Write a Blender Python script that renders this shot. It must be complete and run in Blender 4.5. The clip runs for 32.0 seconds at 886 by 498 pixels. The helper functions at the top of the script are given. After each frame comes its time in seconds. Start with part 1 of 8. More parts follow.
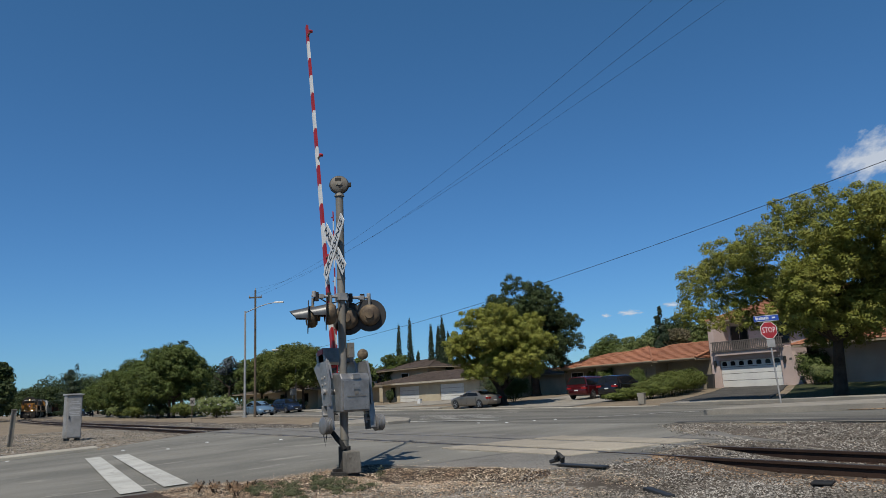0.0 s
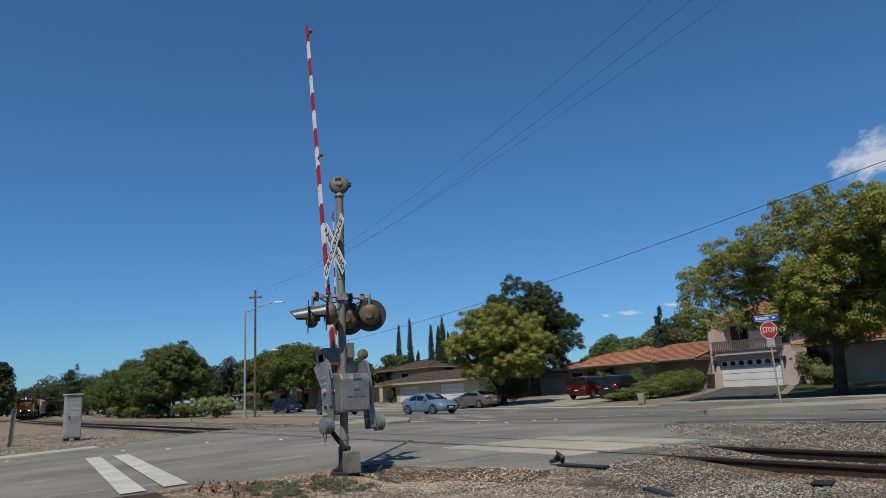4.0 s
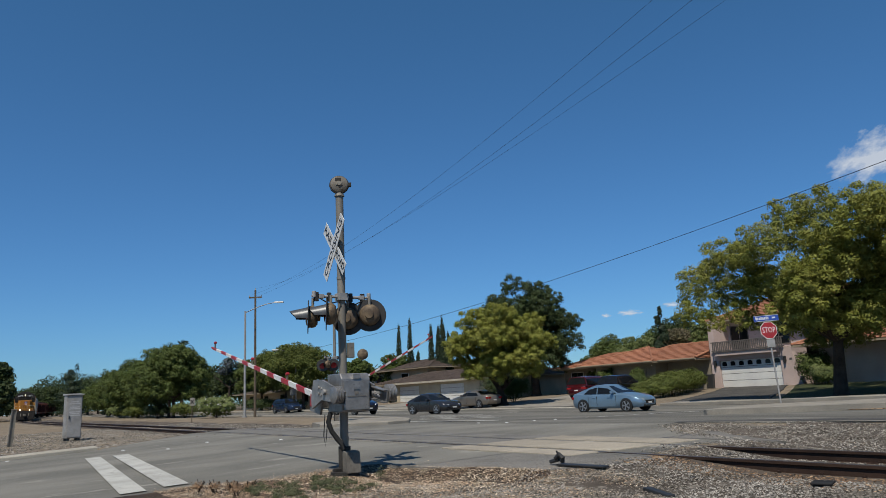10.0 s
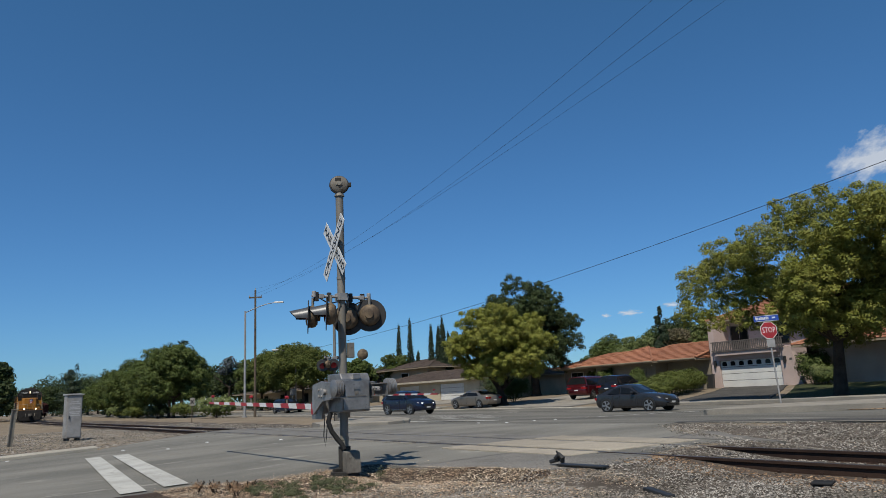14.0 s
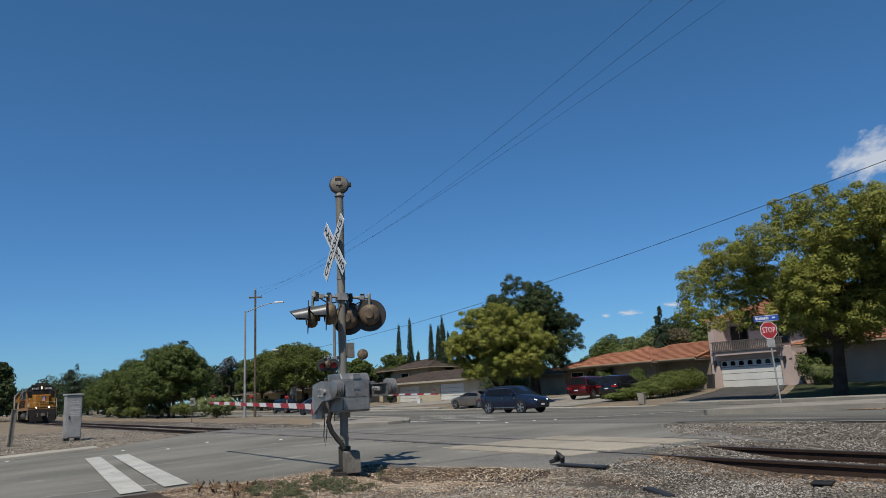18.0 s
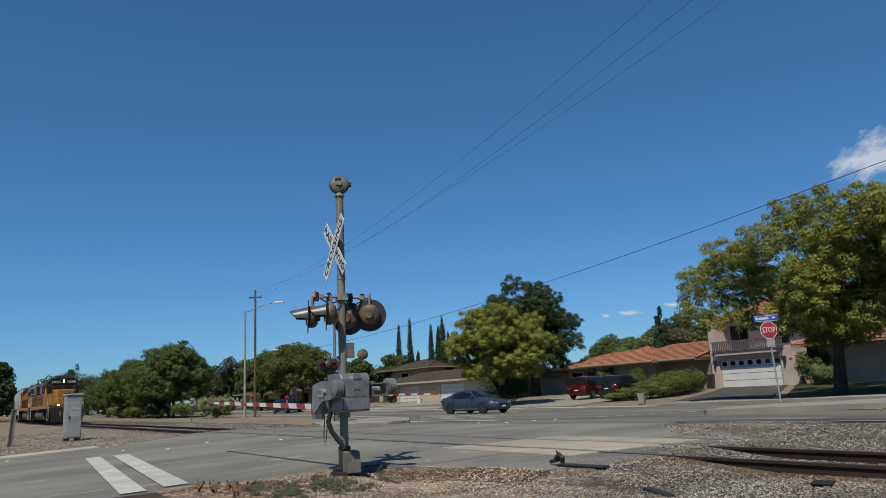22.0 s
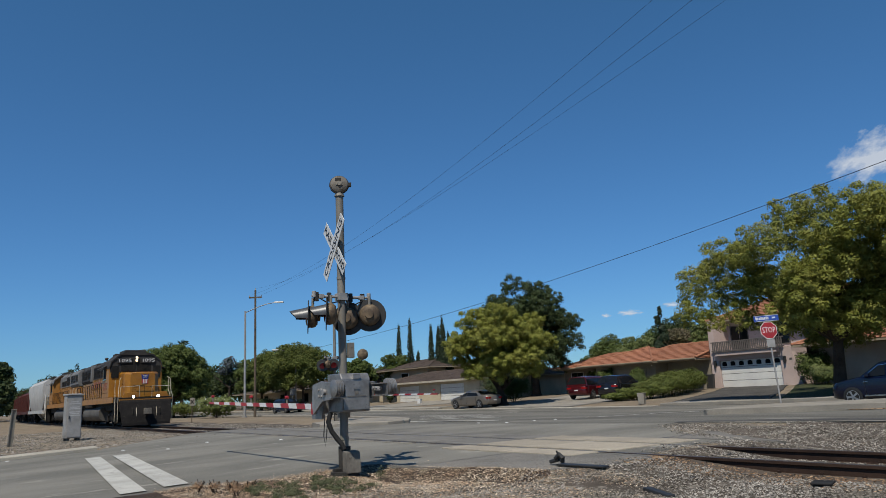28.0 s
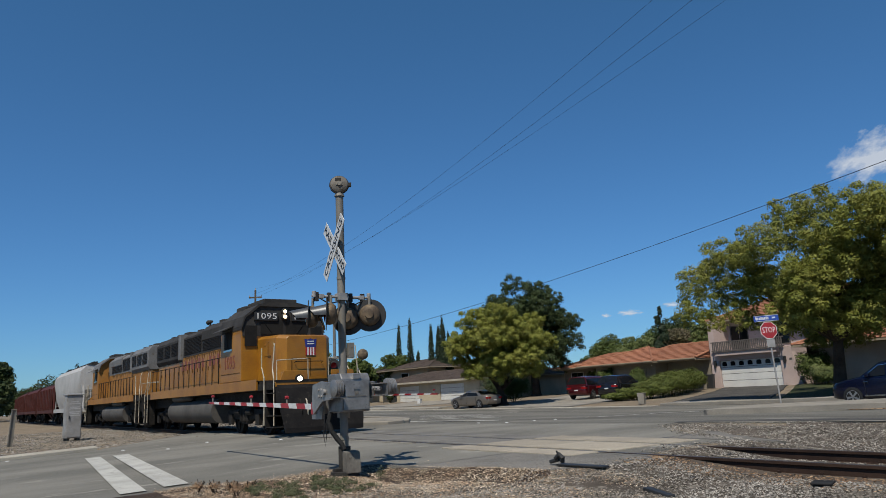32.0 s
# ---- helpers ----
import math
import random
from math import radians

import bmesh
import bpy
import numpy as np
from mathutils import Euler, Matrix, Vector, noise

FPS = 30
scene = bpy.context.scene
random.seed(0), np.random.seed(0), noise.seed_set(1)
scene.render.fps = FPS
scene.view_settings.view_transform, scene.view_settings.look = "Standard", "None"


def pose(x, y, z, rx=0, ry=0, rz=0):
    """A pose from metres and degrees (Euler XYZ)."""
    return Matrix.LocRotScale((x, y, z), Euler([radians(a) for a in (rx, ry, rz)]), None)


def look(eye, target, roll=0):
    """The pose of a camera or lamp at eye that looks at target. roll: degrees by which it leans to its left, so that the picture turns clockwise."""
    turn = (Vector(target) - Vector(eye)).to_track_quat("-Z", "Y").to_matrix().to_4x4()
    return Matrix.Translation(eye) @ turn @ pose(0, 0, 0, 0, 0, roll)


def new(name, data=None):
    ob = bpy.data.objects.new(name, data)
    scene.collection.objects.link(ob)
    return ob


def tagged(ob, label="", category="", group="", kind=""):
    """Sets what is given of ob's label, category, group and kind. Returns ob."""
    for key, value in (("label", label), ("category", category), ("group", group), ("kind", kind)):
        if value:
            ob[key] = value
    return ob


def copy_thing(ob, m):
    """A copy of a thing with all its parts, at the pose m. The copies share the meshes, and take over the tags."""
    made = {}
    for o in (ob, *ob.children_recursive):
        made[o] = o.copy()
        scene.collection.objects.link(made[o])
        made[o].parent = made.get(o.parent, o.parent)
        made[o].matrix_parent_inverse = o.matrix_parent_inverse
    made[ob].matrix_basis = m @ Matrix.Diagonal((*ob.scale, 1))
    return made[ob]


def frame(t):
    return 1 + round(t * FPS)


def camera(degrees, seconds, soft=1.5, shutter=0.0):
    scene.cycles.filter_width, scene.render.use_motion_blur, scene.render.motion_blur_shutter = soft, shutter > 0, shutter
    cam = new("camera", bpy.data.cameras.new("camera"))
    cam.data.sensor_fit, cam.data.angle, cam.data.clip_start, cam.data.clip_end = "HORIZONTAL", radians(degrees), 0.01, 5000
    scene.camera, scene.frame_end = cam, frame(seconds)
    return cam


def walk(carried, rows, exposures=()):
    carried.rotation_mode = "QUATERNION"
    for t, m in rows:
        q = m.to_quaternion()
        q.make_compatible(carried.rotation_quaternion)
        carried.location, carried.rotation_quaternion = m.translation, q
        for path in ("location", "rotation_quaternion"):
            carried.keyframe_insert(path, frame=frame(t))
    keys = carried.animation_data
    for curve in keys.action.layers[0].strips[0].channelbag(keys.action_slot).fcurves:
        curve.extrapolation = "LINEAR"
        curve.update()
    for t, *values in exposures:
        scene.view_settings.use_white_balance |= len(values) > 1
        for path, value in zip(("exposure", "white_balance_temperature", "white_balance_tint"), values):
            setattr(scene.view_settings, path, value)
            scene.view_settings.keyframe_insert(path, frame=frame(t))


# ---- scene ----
cam = camera(63.57, 32.0, soft=0.72)
EYE = Vector((0.0, 0.0, 1.062))
AIM = EYE + Vector((-0.80406, 0.56077, 0.19756))
walk(cam, [(0.0, look(EYE, AIM, -2.8325)), (32.0, look(EYE, AIM, -2.8325))], [(0.0, 0.0), (32.0, 0.0)])

# ---- world and sun ----
SUN = Vector((0.41, -0.50, 1.0)).normalized()
sky_world = bpy.data.worlds.new("clear_sky")
scene.world = sky_world
sky_world.use_nodes = True
wn = sky_world.node_tree
sky = wn.nodes.new("ShaderNodeTexSky")
sky.sky_type = "NISHITA"
sky.sun_disc = False
sky.sun_elevation = math.asin(SUN.z)
sky.sun_rotation = math.atan2(SUN.x, SUN.y)
sky.altitude = 60
sky.air_density = 1.0
sky.dust_density = 0.1
sky.ozone_density = 1.2
# the clear sky, paler towards the horizon
wtc = wn.nodes.new("ShaderNodeTexCoord")
wsep = wn.nodes.new("ShaderNodeSeparateXYZ")
wn.links.new(wtc.outputs["Generated"], wsep.inputs[0])
wramp = wn.nodes.new("ShaderNodeValToRGB")
wramp.color_ramp.elements[0].position, wramp.color_ramp.elements[0].color = 0.0, (0.325, 0.60, 0.97, 1)
wramp.color_ramp.elements[1].position, wramp.color_ramp.elements[1].color = 0.6, (0.39, 0.78, 1.0, 1)
wn.links.new(wsep.outputs["Z"], wramp.inputs[0])
wmix = wn.nodes.new("ShaderNodeMix")
wmix.data_type, wmix.blend_type = "RGBA", "MULTIPLY"
wmix.inputs[0].default_value = 1.0
wn.links.new(sky.outputs[0], wmix.inputs[6])
wn.links.new(wramp.outputs[0], wmix.inputs[7])
wn.links.new(wmix.outputs[2], wn.nodes["Background"].inputs[0])
wn.nodes["Background"].inputs[1].default_value = 0.095
sun_data = bpy.data.lights.new("sun", "SUN")
sun_data.energy = 5.0
sun_data.angle = radians(0.53)
sun_data.color = (1.0, 0.935, 0.82)
sun_lamp = new("sun", sun_data)
sun_lamp.matrix_world = look(SUN * 60, (0, 0, 0))


# ---- materials ----
def surf(name, col, col2=None, scale=3.0, rough=0.7, metal=0.0, bump=0.0, fine=40.0, spots=None, spot_at=0.62, spread=0.0, islands=False, coat=0.0, grit=0.72, stretch=None):
    """Two scales of variation between two colours, stains of a third, relief, and a spread of brightness from piece to piece."""
    m = bpy.data.materials.new(name)
    m.use_nodes = True
    nt = m.node_tree
    b = nt.nodes["Principled BSDF"]
    b.inputs["Roughness"].default_value = rough
    b.inputs["Metallic"].default_value = metal
    b.inputs["Specular IOR Level"].default_value = 0.5 if rough < 0.6 else 0.18
    b.inputs["Coat Weight"].default_value = coat
    col2 = col2 or tuple(c * 0.75 for c in col)
    col, col2 = (tuple(0.84 * v for v in c) for c in (col, col2))
    spots = spots and tuple(0.84 * v for v in spots)
    tc = nt.nodes.new("ShaderNodeTexCoord")
    drawn = tc.outputs["Object"]
    if stretch:
        mp = nt.nodes.new("ShaderNodeMapping")
        mp.inputs["Scale"].default_value = stretch
        nt.links.new(drawn, mp.inputs["Vector"])
        drawn = mp.outputs[0]

    def noise_of(s, detail=4.0, r=0.6, along=False):
        n = nt.nodes.new("ShaderNodeTexNoise")
        n.inputs["Scale"].default_value, n.inputs["Detail"].default_value, n.inputs["Roughness"].default_value = s, detail, r
        nt.links.new(drawn if along else tc.outputs["Object"], n.inputs["Vector"])
        return n.outputs["Fac"]

    def mixed(fac, a, c, blend="MIX"):
        x = nt.nodes.new("ShaderNodeMix")
        x.data_type, x.blend_type = "RGBA", blend
        for sock, val in ((x.inputs[0], fac), (x.inputs[6], a), (x.inputs[7], c)):
            if isinstance(val, (int, float)):
                sock.default_value = val
            elif isinstance(val, tuple):
                sock.default_value = (*val, 1.0)
            else:
                nt.links.new(val, sock)
        return x.outputs[2]

    def step(fac, a, c):
        r = nt.nodes.new("ShaderNodeMapRange")
        r.inputs[1].default_value, r.inputs[2].default_value = a, c
        nt.links.new(fac, r.inputs[0])
        return r.outputs[0]

    big = step(noise_of(scale, along=True), 0.38, 0.62)
    small = step(noise_of(fine, 3.0, 0.7), 0.3, 0.7)
    c = mixed(big, col, col2)
    c = mixed(small, c, mixed(1.0, c, (grit, grit, grit), "MULTIPLY"))
    if spots:
        c = mixed(step(noise_of(scale * 2.7, 5.0, 0.7, True), spot_at, spot_at + 0.08), c, spots)
    if spread:
        if islands:
            rnd = nt.nodes.new("ShaderNodeNewGeometry").outputs["Random Per Island"]
        else:
            rnd = nt.nodes.new("ShaderNodeObjectInfo").outputs["Random"]
        k = nt.nodes.new("ShaderNodeMapRange")
        k.inputs[3].default_value, k.inputs[4].default_value = 1.0 - spread, 1.0 + spread
        nt.links.new(rnd, k.inputs[0])
        v = nt.nodes.new("ShaderNodeHueSaturation")
        nt.links.new(k.outputs[0], v.inputs["Value"])
        nt.links.new(c, v.inputs["Color"])
        c = v.outputs[0]
    nt.links.new(c, b.inputs["Base Color"])
    if bump:
        bp = nt.nodes.new("ShaderNodeBump")
        bp.inputs["Strength"].default_value, bp.inputs["Distance"].default_value = bump, 0.02
        nt.links.new(small, bp.inputs["Height"])
        nt.links.new(bp.outputs[0], b.inputs["Normal"])
    return m


def glow(name, col, strength):
    m = bpy.data.materials.new(name)
    m.use_nodes = True
    b = m.node_tree.nodes["Principled BSDF"]
    b.inputs["Base Color"].default_value = (*col, 1)
    b.inputs["Emission Color"].default_value = (*col, 1)
    b.inputs["Emission Strength"].default_value = strength
    return m


def leafy(name, col, col2, tips=None):
    m = bpy.data.materials.new(name)
    m.use_nodes = True
    nt = m.node_tree
    b = nt.nodes["Principled BSDF"]
    b.inputs["Roughness"].default_value = 0.6
    b.inputs["Specular IOR Level"].default_value = 0.2
    g = nt.nodes.new("ShaderNodeNewGeometry")
    ramp = nt.nodes.new("ShaderNodeValToRGB")
    ramp.color_ramp.elements[0].color, ramp.color_ramp.elements[1].color = (*col, 1), (*col2, 1)
    if tips:
        e = ramp.color_ramp.elements.new(0.8)
        e.color = (*tips, 1)
    nt.links.new(g.outputs["Random Per Island"], ramp.inputs[0])
    tc = nt.nodes.new("ShaderNodeTexCoord")
    n = nt.nodes.new("ShaderNodeTexNoise")
    n.inputs["Scale"].default_value = 0.6
    nt.links.new(tc.outputs["Object"], n.inputs["Vector"])
    mx = nt.nodes.new("ShaderNodeMix")
    mx.data_type, mx.blend_type = "RGBA", "MULTIPLY"
    k = nt.nodes.new("ShaderNodeMapRange")
    k.inputs[1].default_value, k.inputs[2].default_value = 0.4, 0.6
    nt.links.new(n.outputs["Fac"], k.inputs[0])
    nt.links.new(k.outputs[0], mx.inputs[0])
    nt.links.new(ramp.outputs[0], mx.inputs[6])
    mx.inputs[7].default_value = (0.8, 0.85, 0.7, 1)
    nt.links.new(mx.outputs[2], b.inputs["Base Color"])
    tr = nt.nodes.new("ShaderNodeBsdfTranslucent")
    nt.links.new(mx.outputs[2], tr.inputs["Color"])
    ms = nt.nodes.new("ShaderNodeMixShader")
    ms.inputs[0].default_value = 0.2
    nt.links.new(b.outputs[0], ms.inputs[1])
    nt.links.new(tr.outputs[0], ms.inputs[2])
    nt.links.new(ms.outputs[0], nt.nodes["Material Output"].inputs[0])
    return m


ASPHALT = surf("asphalt", (0.255, 0.243, 0.211), (0.165, 0.158, 0.138), 0.45, 0.85, bump=0.25, fine=55, spots=(0.29, 0.275, 0.24), spot_at=0.6, stretch=(0.8, 0.35, 1))
ASPHALT_OLD = surf("old_asphalt", (0.215, 0.205, 0.180), (0.120, 0.115, 0.102), 0.55, 0.9, bump=0.4, fine=45, spots=(0.25, 0.238, 0.21), spot_at=0.6, stretch=(0.16, 1, 1))
DIRT = surf("dirt", (0.27, 0.215, 0.15), (0.20, 0.16, 0.115), 0.3, 0.95, bump=0.5, fine=14, spots=(0.26, 0.22, 0.17), spot_at=0.58)
GRAVEL = surf("gravel_bed", (0.15, 0.122, 0.097), (0.095, 0.078, 0.063), 0.9, 0.95, bump=0.8, fine=38, spots=(0.25, 0.22, 0.185), spot_at=0.57)
SOIL = surf("dark_soil", (0.085, 0.060, 0.044), (0.052, 0.037, 0.029), 1.2, 0.95, bump=0.7, fine=34, spots=(0.15, 0.105, 0.07), spot_at=0.58)
FLAKE = surf("pale_bark_flake", (0.58, 0.48, 0.36), (0.38, 0.27, 0.18), 3.0, 0.85, fine=60, spread=0.65, islands=True)
SHOULDER = surf("coarse_shoulder_asphalt", (0.33, 0.31, 0.278), (0.25, 0.235, 0.21), 0.8, 0.9, bump=0.9, fine=34, spots=(0.20, 0.185, 0.16), spot_at=0.58, grit=0.5)
STONE = surf("ballast_stone", (0.31, 0.285, 0.25), (0.18, 0.16, 0.135), 1.1, 0.9, fine=60, spots=(0.27, 0.21, 0.15), spot_at=0.60, spread=0.68, islands=True)
LITTER = surf("dry_leaf", (0.34, 0.23, 0.14), (0.22, 0.13, 0.075), 4.0, 0.85, fine=60, spread=0.5, islands=True)
CONCRETE = surf("concrete", (0.34, 0.31, 0.26), (0.26, 0.24, 0.205), 0.9, 0.85, bump=0.2, fine=40, spots=(0.27, 0.25, 0.22), spot_at=0.62)
CONCRETE_PALE = surf("pale_kerb_concrete", (0.46, 0.43, 0.36), (0.37, 0.345, 0.29), 0.9, 0.85, bump=0.25, fine=35, spots=(0.28, 0.26, 0.22), spot_at=0.62)
PANEL_GREY = surf("crossing_asphalt", (0.23, 0.218, 0.197), (0.165, 0.157, 0.143), 0.7, 0.85, bump=0.2, fine=40, spots=(0.2, 0.18, 0.15), spot_at=0.64)
PANEL = surf("crossing_concrete", (0.43, 0.38, 0.30), (0.35, 0.31, 0.25), 0.7, 0.85, bump=0.2, fine=30, spots=(0.22, 0.2, 0.17), spot_at=0.6, spread=0.1)
WHITE_LINE = surf("worn_road_paint", (0.56, 0.55, 0.50), (0.42, 0.41, 0.37), 1.5, 0.7, fine=35, spots=(0.24, 0.235, 0.215), spot_at=0.60)
TAR = surf("fresh_asphalt_patch", (0.105, 0.102, 0.096), (0.075, 0.073, 0.07), 0.8, 0.85, bump=0.3, fine=50, spots=(0.15, 0.14, 0.125), spot_at=0.6)
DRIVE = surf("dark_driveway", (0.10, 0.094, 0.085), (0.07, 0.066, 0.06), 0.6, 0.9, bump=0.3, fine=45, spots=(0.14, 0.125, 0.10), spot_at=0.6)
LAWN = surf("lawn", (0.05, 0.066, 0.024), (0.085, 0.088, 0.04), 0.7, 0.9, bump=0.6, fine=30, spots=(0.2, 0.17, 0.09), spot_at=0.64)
RAIL_RUST = surf("rusty_rail", (0.075, 0.045, 0.032), (0.045, 0.028, 0.022), 1.5, 0.75, 0.3, 0.2, 60)
RAIL_TOP = surf("dull_rail_head", (0.12, 0.095, 0.08), (0.08, 0.06, 0.05), 2.0, 0.45, 0.6, fine=80)
TIE = surf("creosoted_tie", (0.075, 0.058, 0.045), (0.045, 0.035, 0.028), 2.0, 0.9, 0, 0.5, 25, spread=0.3)
GALV = surf("galvanised_steel", (0.38, 0.37, 0.355), (0.30, 0.29, 0.275), 3.0, 0.55, 0.25, 0.03, 30, spots=(0.23, 0.21, 0.18), spot_at=0.64, grit=0.9)
ALU = surf("silver_paint", (0.34, 0.335, 0.33), (0.22, 0.215, 0.21), 3.5, 0.42, 0.5, 0.05, 25, spots=(0.12, 0.105, 0.09), spot_at=0.62, grit=0.86)
MASTGREY = surf("dull_mast_paint", (0.27, 0.25, 0.215), (0.20, 0.185, 0.16), 2.2, 0.6, 0.3, 0.05, 25, spots=(0.13, 0.105, 0.08), spot_at=0.6, grit=0.88)
HOOD = surf("weathered_hood", (0.10, 0.105, 0.11), (0.06, 0.062, 0.065), 4.0, 0.4, 0.2, grit=0.9)
SOOT = surf("sooty_casting", (0.06, 0.055, 0.048), (0.035, 0.032, 0.03), 4.0, 0.8, 0.1, 0.1)
BLACK = surf("black_steel", (0.018, 0.018, 0.018), (0.03, 0.028, 0.026), 3.0, 0.55, 0.0, 0.05, 30)
TANBACK = surf("faded_black_housing", (0.22, 0.165, 0.105), (0.10, 0.075, 0.055), 5.0, 0.6, 0.2, 0.1, 30)
RUBBER = surf("rubber", (0.02, 0.02, 0.02), (0.03, 0.03, 0.03), 4.0, 0.85)
WHITE = surf("white_sheeting", (0.78, 0.78, 0.76), (0.68, 0.68, 0.66), 3.0, 0.5)
RED = surf("red_sheeting", (0.42, 0.02, 0.025), (0.33, 0.02, 0.025), 3.0, 0.45)
LETTER = surf("black_lettering", (0.015, 0.015, 0.015), (0.02, 0.02, 0.02), 3.0, 0.5)
BLUE_SIGN = surf("blue_sheeting", (0.02, 0.08, 0.42), (0.02, 0.07, 0.36), 3.0, 0.4)
WOOD_POLE = surf("weathered_pole_wood", (0.15, 0.115, 0.085), (0.10, 0.08, 0.06), 1.5, 0.9, 0, 0.4, 20)
WIRE = surf("wire", (0.02, 0.02, 0.022), (0.03, 0.03, 0.03), 3.0, 0.6)
BARK = surf("bark", (0.085, 0.065, 0.05), (0.05, 0.038, 0.03), 3.0, 0.95, 0, 0.9, 18)
LENS_RED = glow("lit_red_lens", (0.22, 0.008, 0.012), 0.06)
BOXGREY = surf("stained_box_steel", (0.24, 0.22, 0.19), (0.15, 0.135, 0.115), 4.0, 0.7, 0.2, 0.1, 25, spots=(0.08, 0.065, 0.05), spot_at=0.58)
LENS_OFF = surf("unlit_red_lens", (0.10, 0.006, 0.006), (0.07, 0.005, 0.005), 3.0, 0.2)
HEADLIGHT = glow("burning_headlight", (1.0, 0.84, 0.56), 14.0)
CHROME = surf("chrome", (0.7, 0.7, 0.7), (0.6, 0.6, 0.6), 3.0, 0.15, 1.0)
GLASS_DARK = surf("tinted_glass", (0.010, 0.012, 0.014), (0.014, 0.016, 0.018), 1.0, 0.04, 0.0)
GLASS_DARK.node_tree.nodes["Principled BSDF"].inputs["Specular IOR Level"].default_value = 0.22


# ---- building helpers ----
class Geo:
    """A pile of vertices and faces."""

    def __init__(self):
        self.v, self.f = [], []

    def add(self, vs, fs):
        k = len(self.v)
        self.v += [tuple(p) for p in vs]
        self.f += [tuple(i + k for i in f) for f in fs]
        return self

    def box(self, x0, y0, z0, x1, y1, z1):
        vs = [(x, y, z) for z in (z0, z1) for y in (y0, y1) for x in (x0, x1)]
        return self.add(vs, [(0, 2, 3, 1), (4, 5, 7, 6), (0, 1, 5, 4), (2, 6, 7, 3), (0, 4, 6, 2), (1, 3, 7, 5)])

    def prism(self, poly, axis, a, b):
        """A polygon of two coordinates, drawn out along the third axis from a to b."""
        def p3(p, c):
            return {"x": (c, p[0], p[1]), "y": (p[0], c, p[1]), "z": (p[0], p[1], c)}[axis]
        n = len(poly)
        vs = [p3(p, a) for p in poly] + [p3(p, b) for p in poly]
        fs = [tuple(range(n)), tuple(range(2 * n - 1, n - 1, -1))]
        fs += [(i, i + n, (i + 1) % n + n, (i + 1) % n) for i in range(n)]
        return self.add(vs, fs)

    def cyl(self, p0, p1, r0, r1=None, n=12, caps=True):
        p0, p1 = Vector(p0), Vector(p1)
        r1 = r0 if r1 is None else r1
        d = (p1 - p0).normalized()
        a = d.orthogonal().normalized()
        b = d.cross(a)
        vs = []
        for p, r in ((p0, r0), (p1, r1)):
            vs += [p + (a * math.cos(t) + b * math.sin(t)) * r for t in (2 * math.pi * i / n for i in range(n))]
        fs = [(i, (i + 1) % n, (i + 1) % n + n, i + n) for i in range(n)]
        if caps:
            fs += [tuple(range(n - 1, -1, -1)), tuple(range(n, 2 * n))]
        return self.add(vs, fs)

    def tube(self, pts, r, n=6):
        """One bent pipe through points."""
        pts = [Vector(p) for p in pts]
        rings, a = [], None
        for i, p in enumerate(pts):
            d = (pts[min(i + 1, len(pts) - 1)] - pts[max(i - 1, 0)]).normalized()
            a = d.orthogonal().normalized() if a is None else (a - d * a.dot(d)).normalized()
            b = d.cross(a)
            rings.append([p + (a * math.cos(t) + b * math.sin(t)) * r for t in (2 * math.pi * k / n for k in range(n))])
        return self.loft(rings)

    def turn(self, profile, origin, axis, n=20):
        """A profile of (radius, distance along the axis), turned round the axis."""
        o, d = Vector(origin), Vector(axis).normalized()
        a = d.orthogonal().normalized()
        b = d.cross(a)
        vs, fs = [], []
        for r, h in profile:
            vs += [o + d * h + (a * math.cos(t) + b * math.sin(t)) * max(r, 1e-4) for t in (2 * math.pi * i / n for i in range(n))]
        for k in range(len(profile) - 1):
            fs += [(k * n + i, k * n + (i + 1) % n, (k + 1) * n + (i + 1) % n, (k + 1) * n + i) for i in range(n)]
        fs += [tuple(range(n - 1, -1, -1)), tuple(range((len(profile) - 1) * n, len(profile) * n))]
        return self.add(vs, fs)

    def loft(self, rings, closed=True, ends=True):
        n = len(rings[0])
        vs = [p for r in rings for p in r]
        fs = []
        for k in range(len(rings) - 1):
            for i in range(n if closed else n - 1):
                fs.append((k * n + i, k * n + (i + 1) % n, (k + 1) * n + (i + 1) % n, (k + 1) * n + i))
        if ends:
            fs += [tuple(range(n - 1, -1, -1)), tuple(range((len(rings) - 1) * n, len(rings) * n))]
        return self.add(vs, fs)

    def moved(self, m):
        self.v = [tuple(m @ Vector(p)) for p in self.v]
        return self


def mesh_of(name, geo, material, bevel=0.0, smooth=False):
    me = bpy.data.meshes.new(name)
    me.from_pydata(geo.v, [], geo.f)
    bm = bmesh.new()
    bm.from_mesh(me)
    bmesh.ops.recalc_face_normals(bm, faces=bm.faces)
    if bevel:
        sharp = [e for e in bm.edges if len(e.link_faces) == 2 and e.calc_face_angle(0) > 0.6]
        bmesh.ops.bevel(bm, geom=sharp, offset=bevel, segments=2, profile=0.6, affect="EDGES", clamp_overlap=True)
    bm.to_mesh(me)
    bm.free()
    me.materials.append(material)
    if smooth:
        me.polygons.foreach_set("use_smooth", [True] * len(me.polygons))
        me.set_sharp_from_angle(angle=radians(38))
    return me


def part(name, geo, material, parent=None, label="", bevel=0.0, smooth=False, at=None):
    """Links a pile of faces as one mesh object under a thing or a part."""
    ob = new(name, mesh_of(name, geo, material, bevel, smooth))
    ob.parent = parent
    if at is not None:
        ob.matrix_basis = at
    return tagged(ob, label)


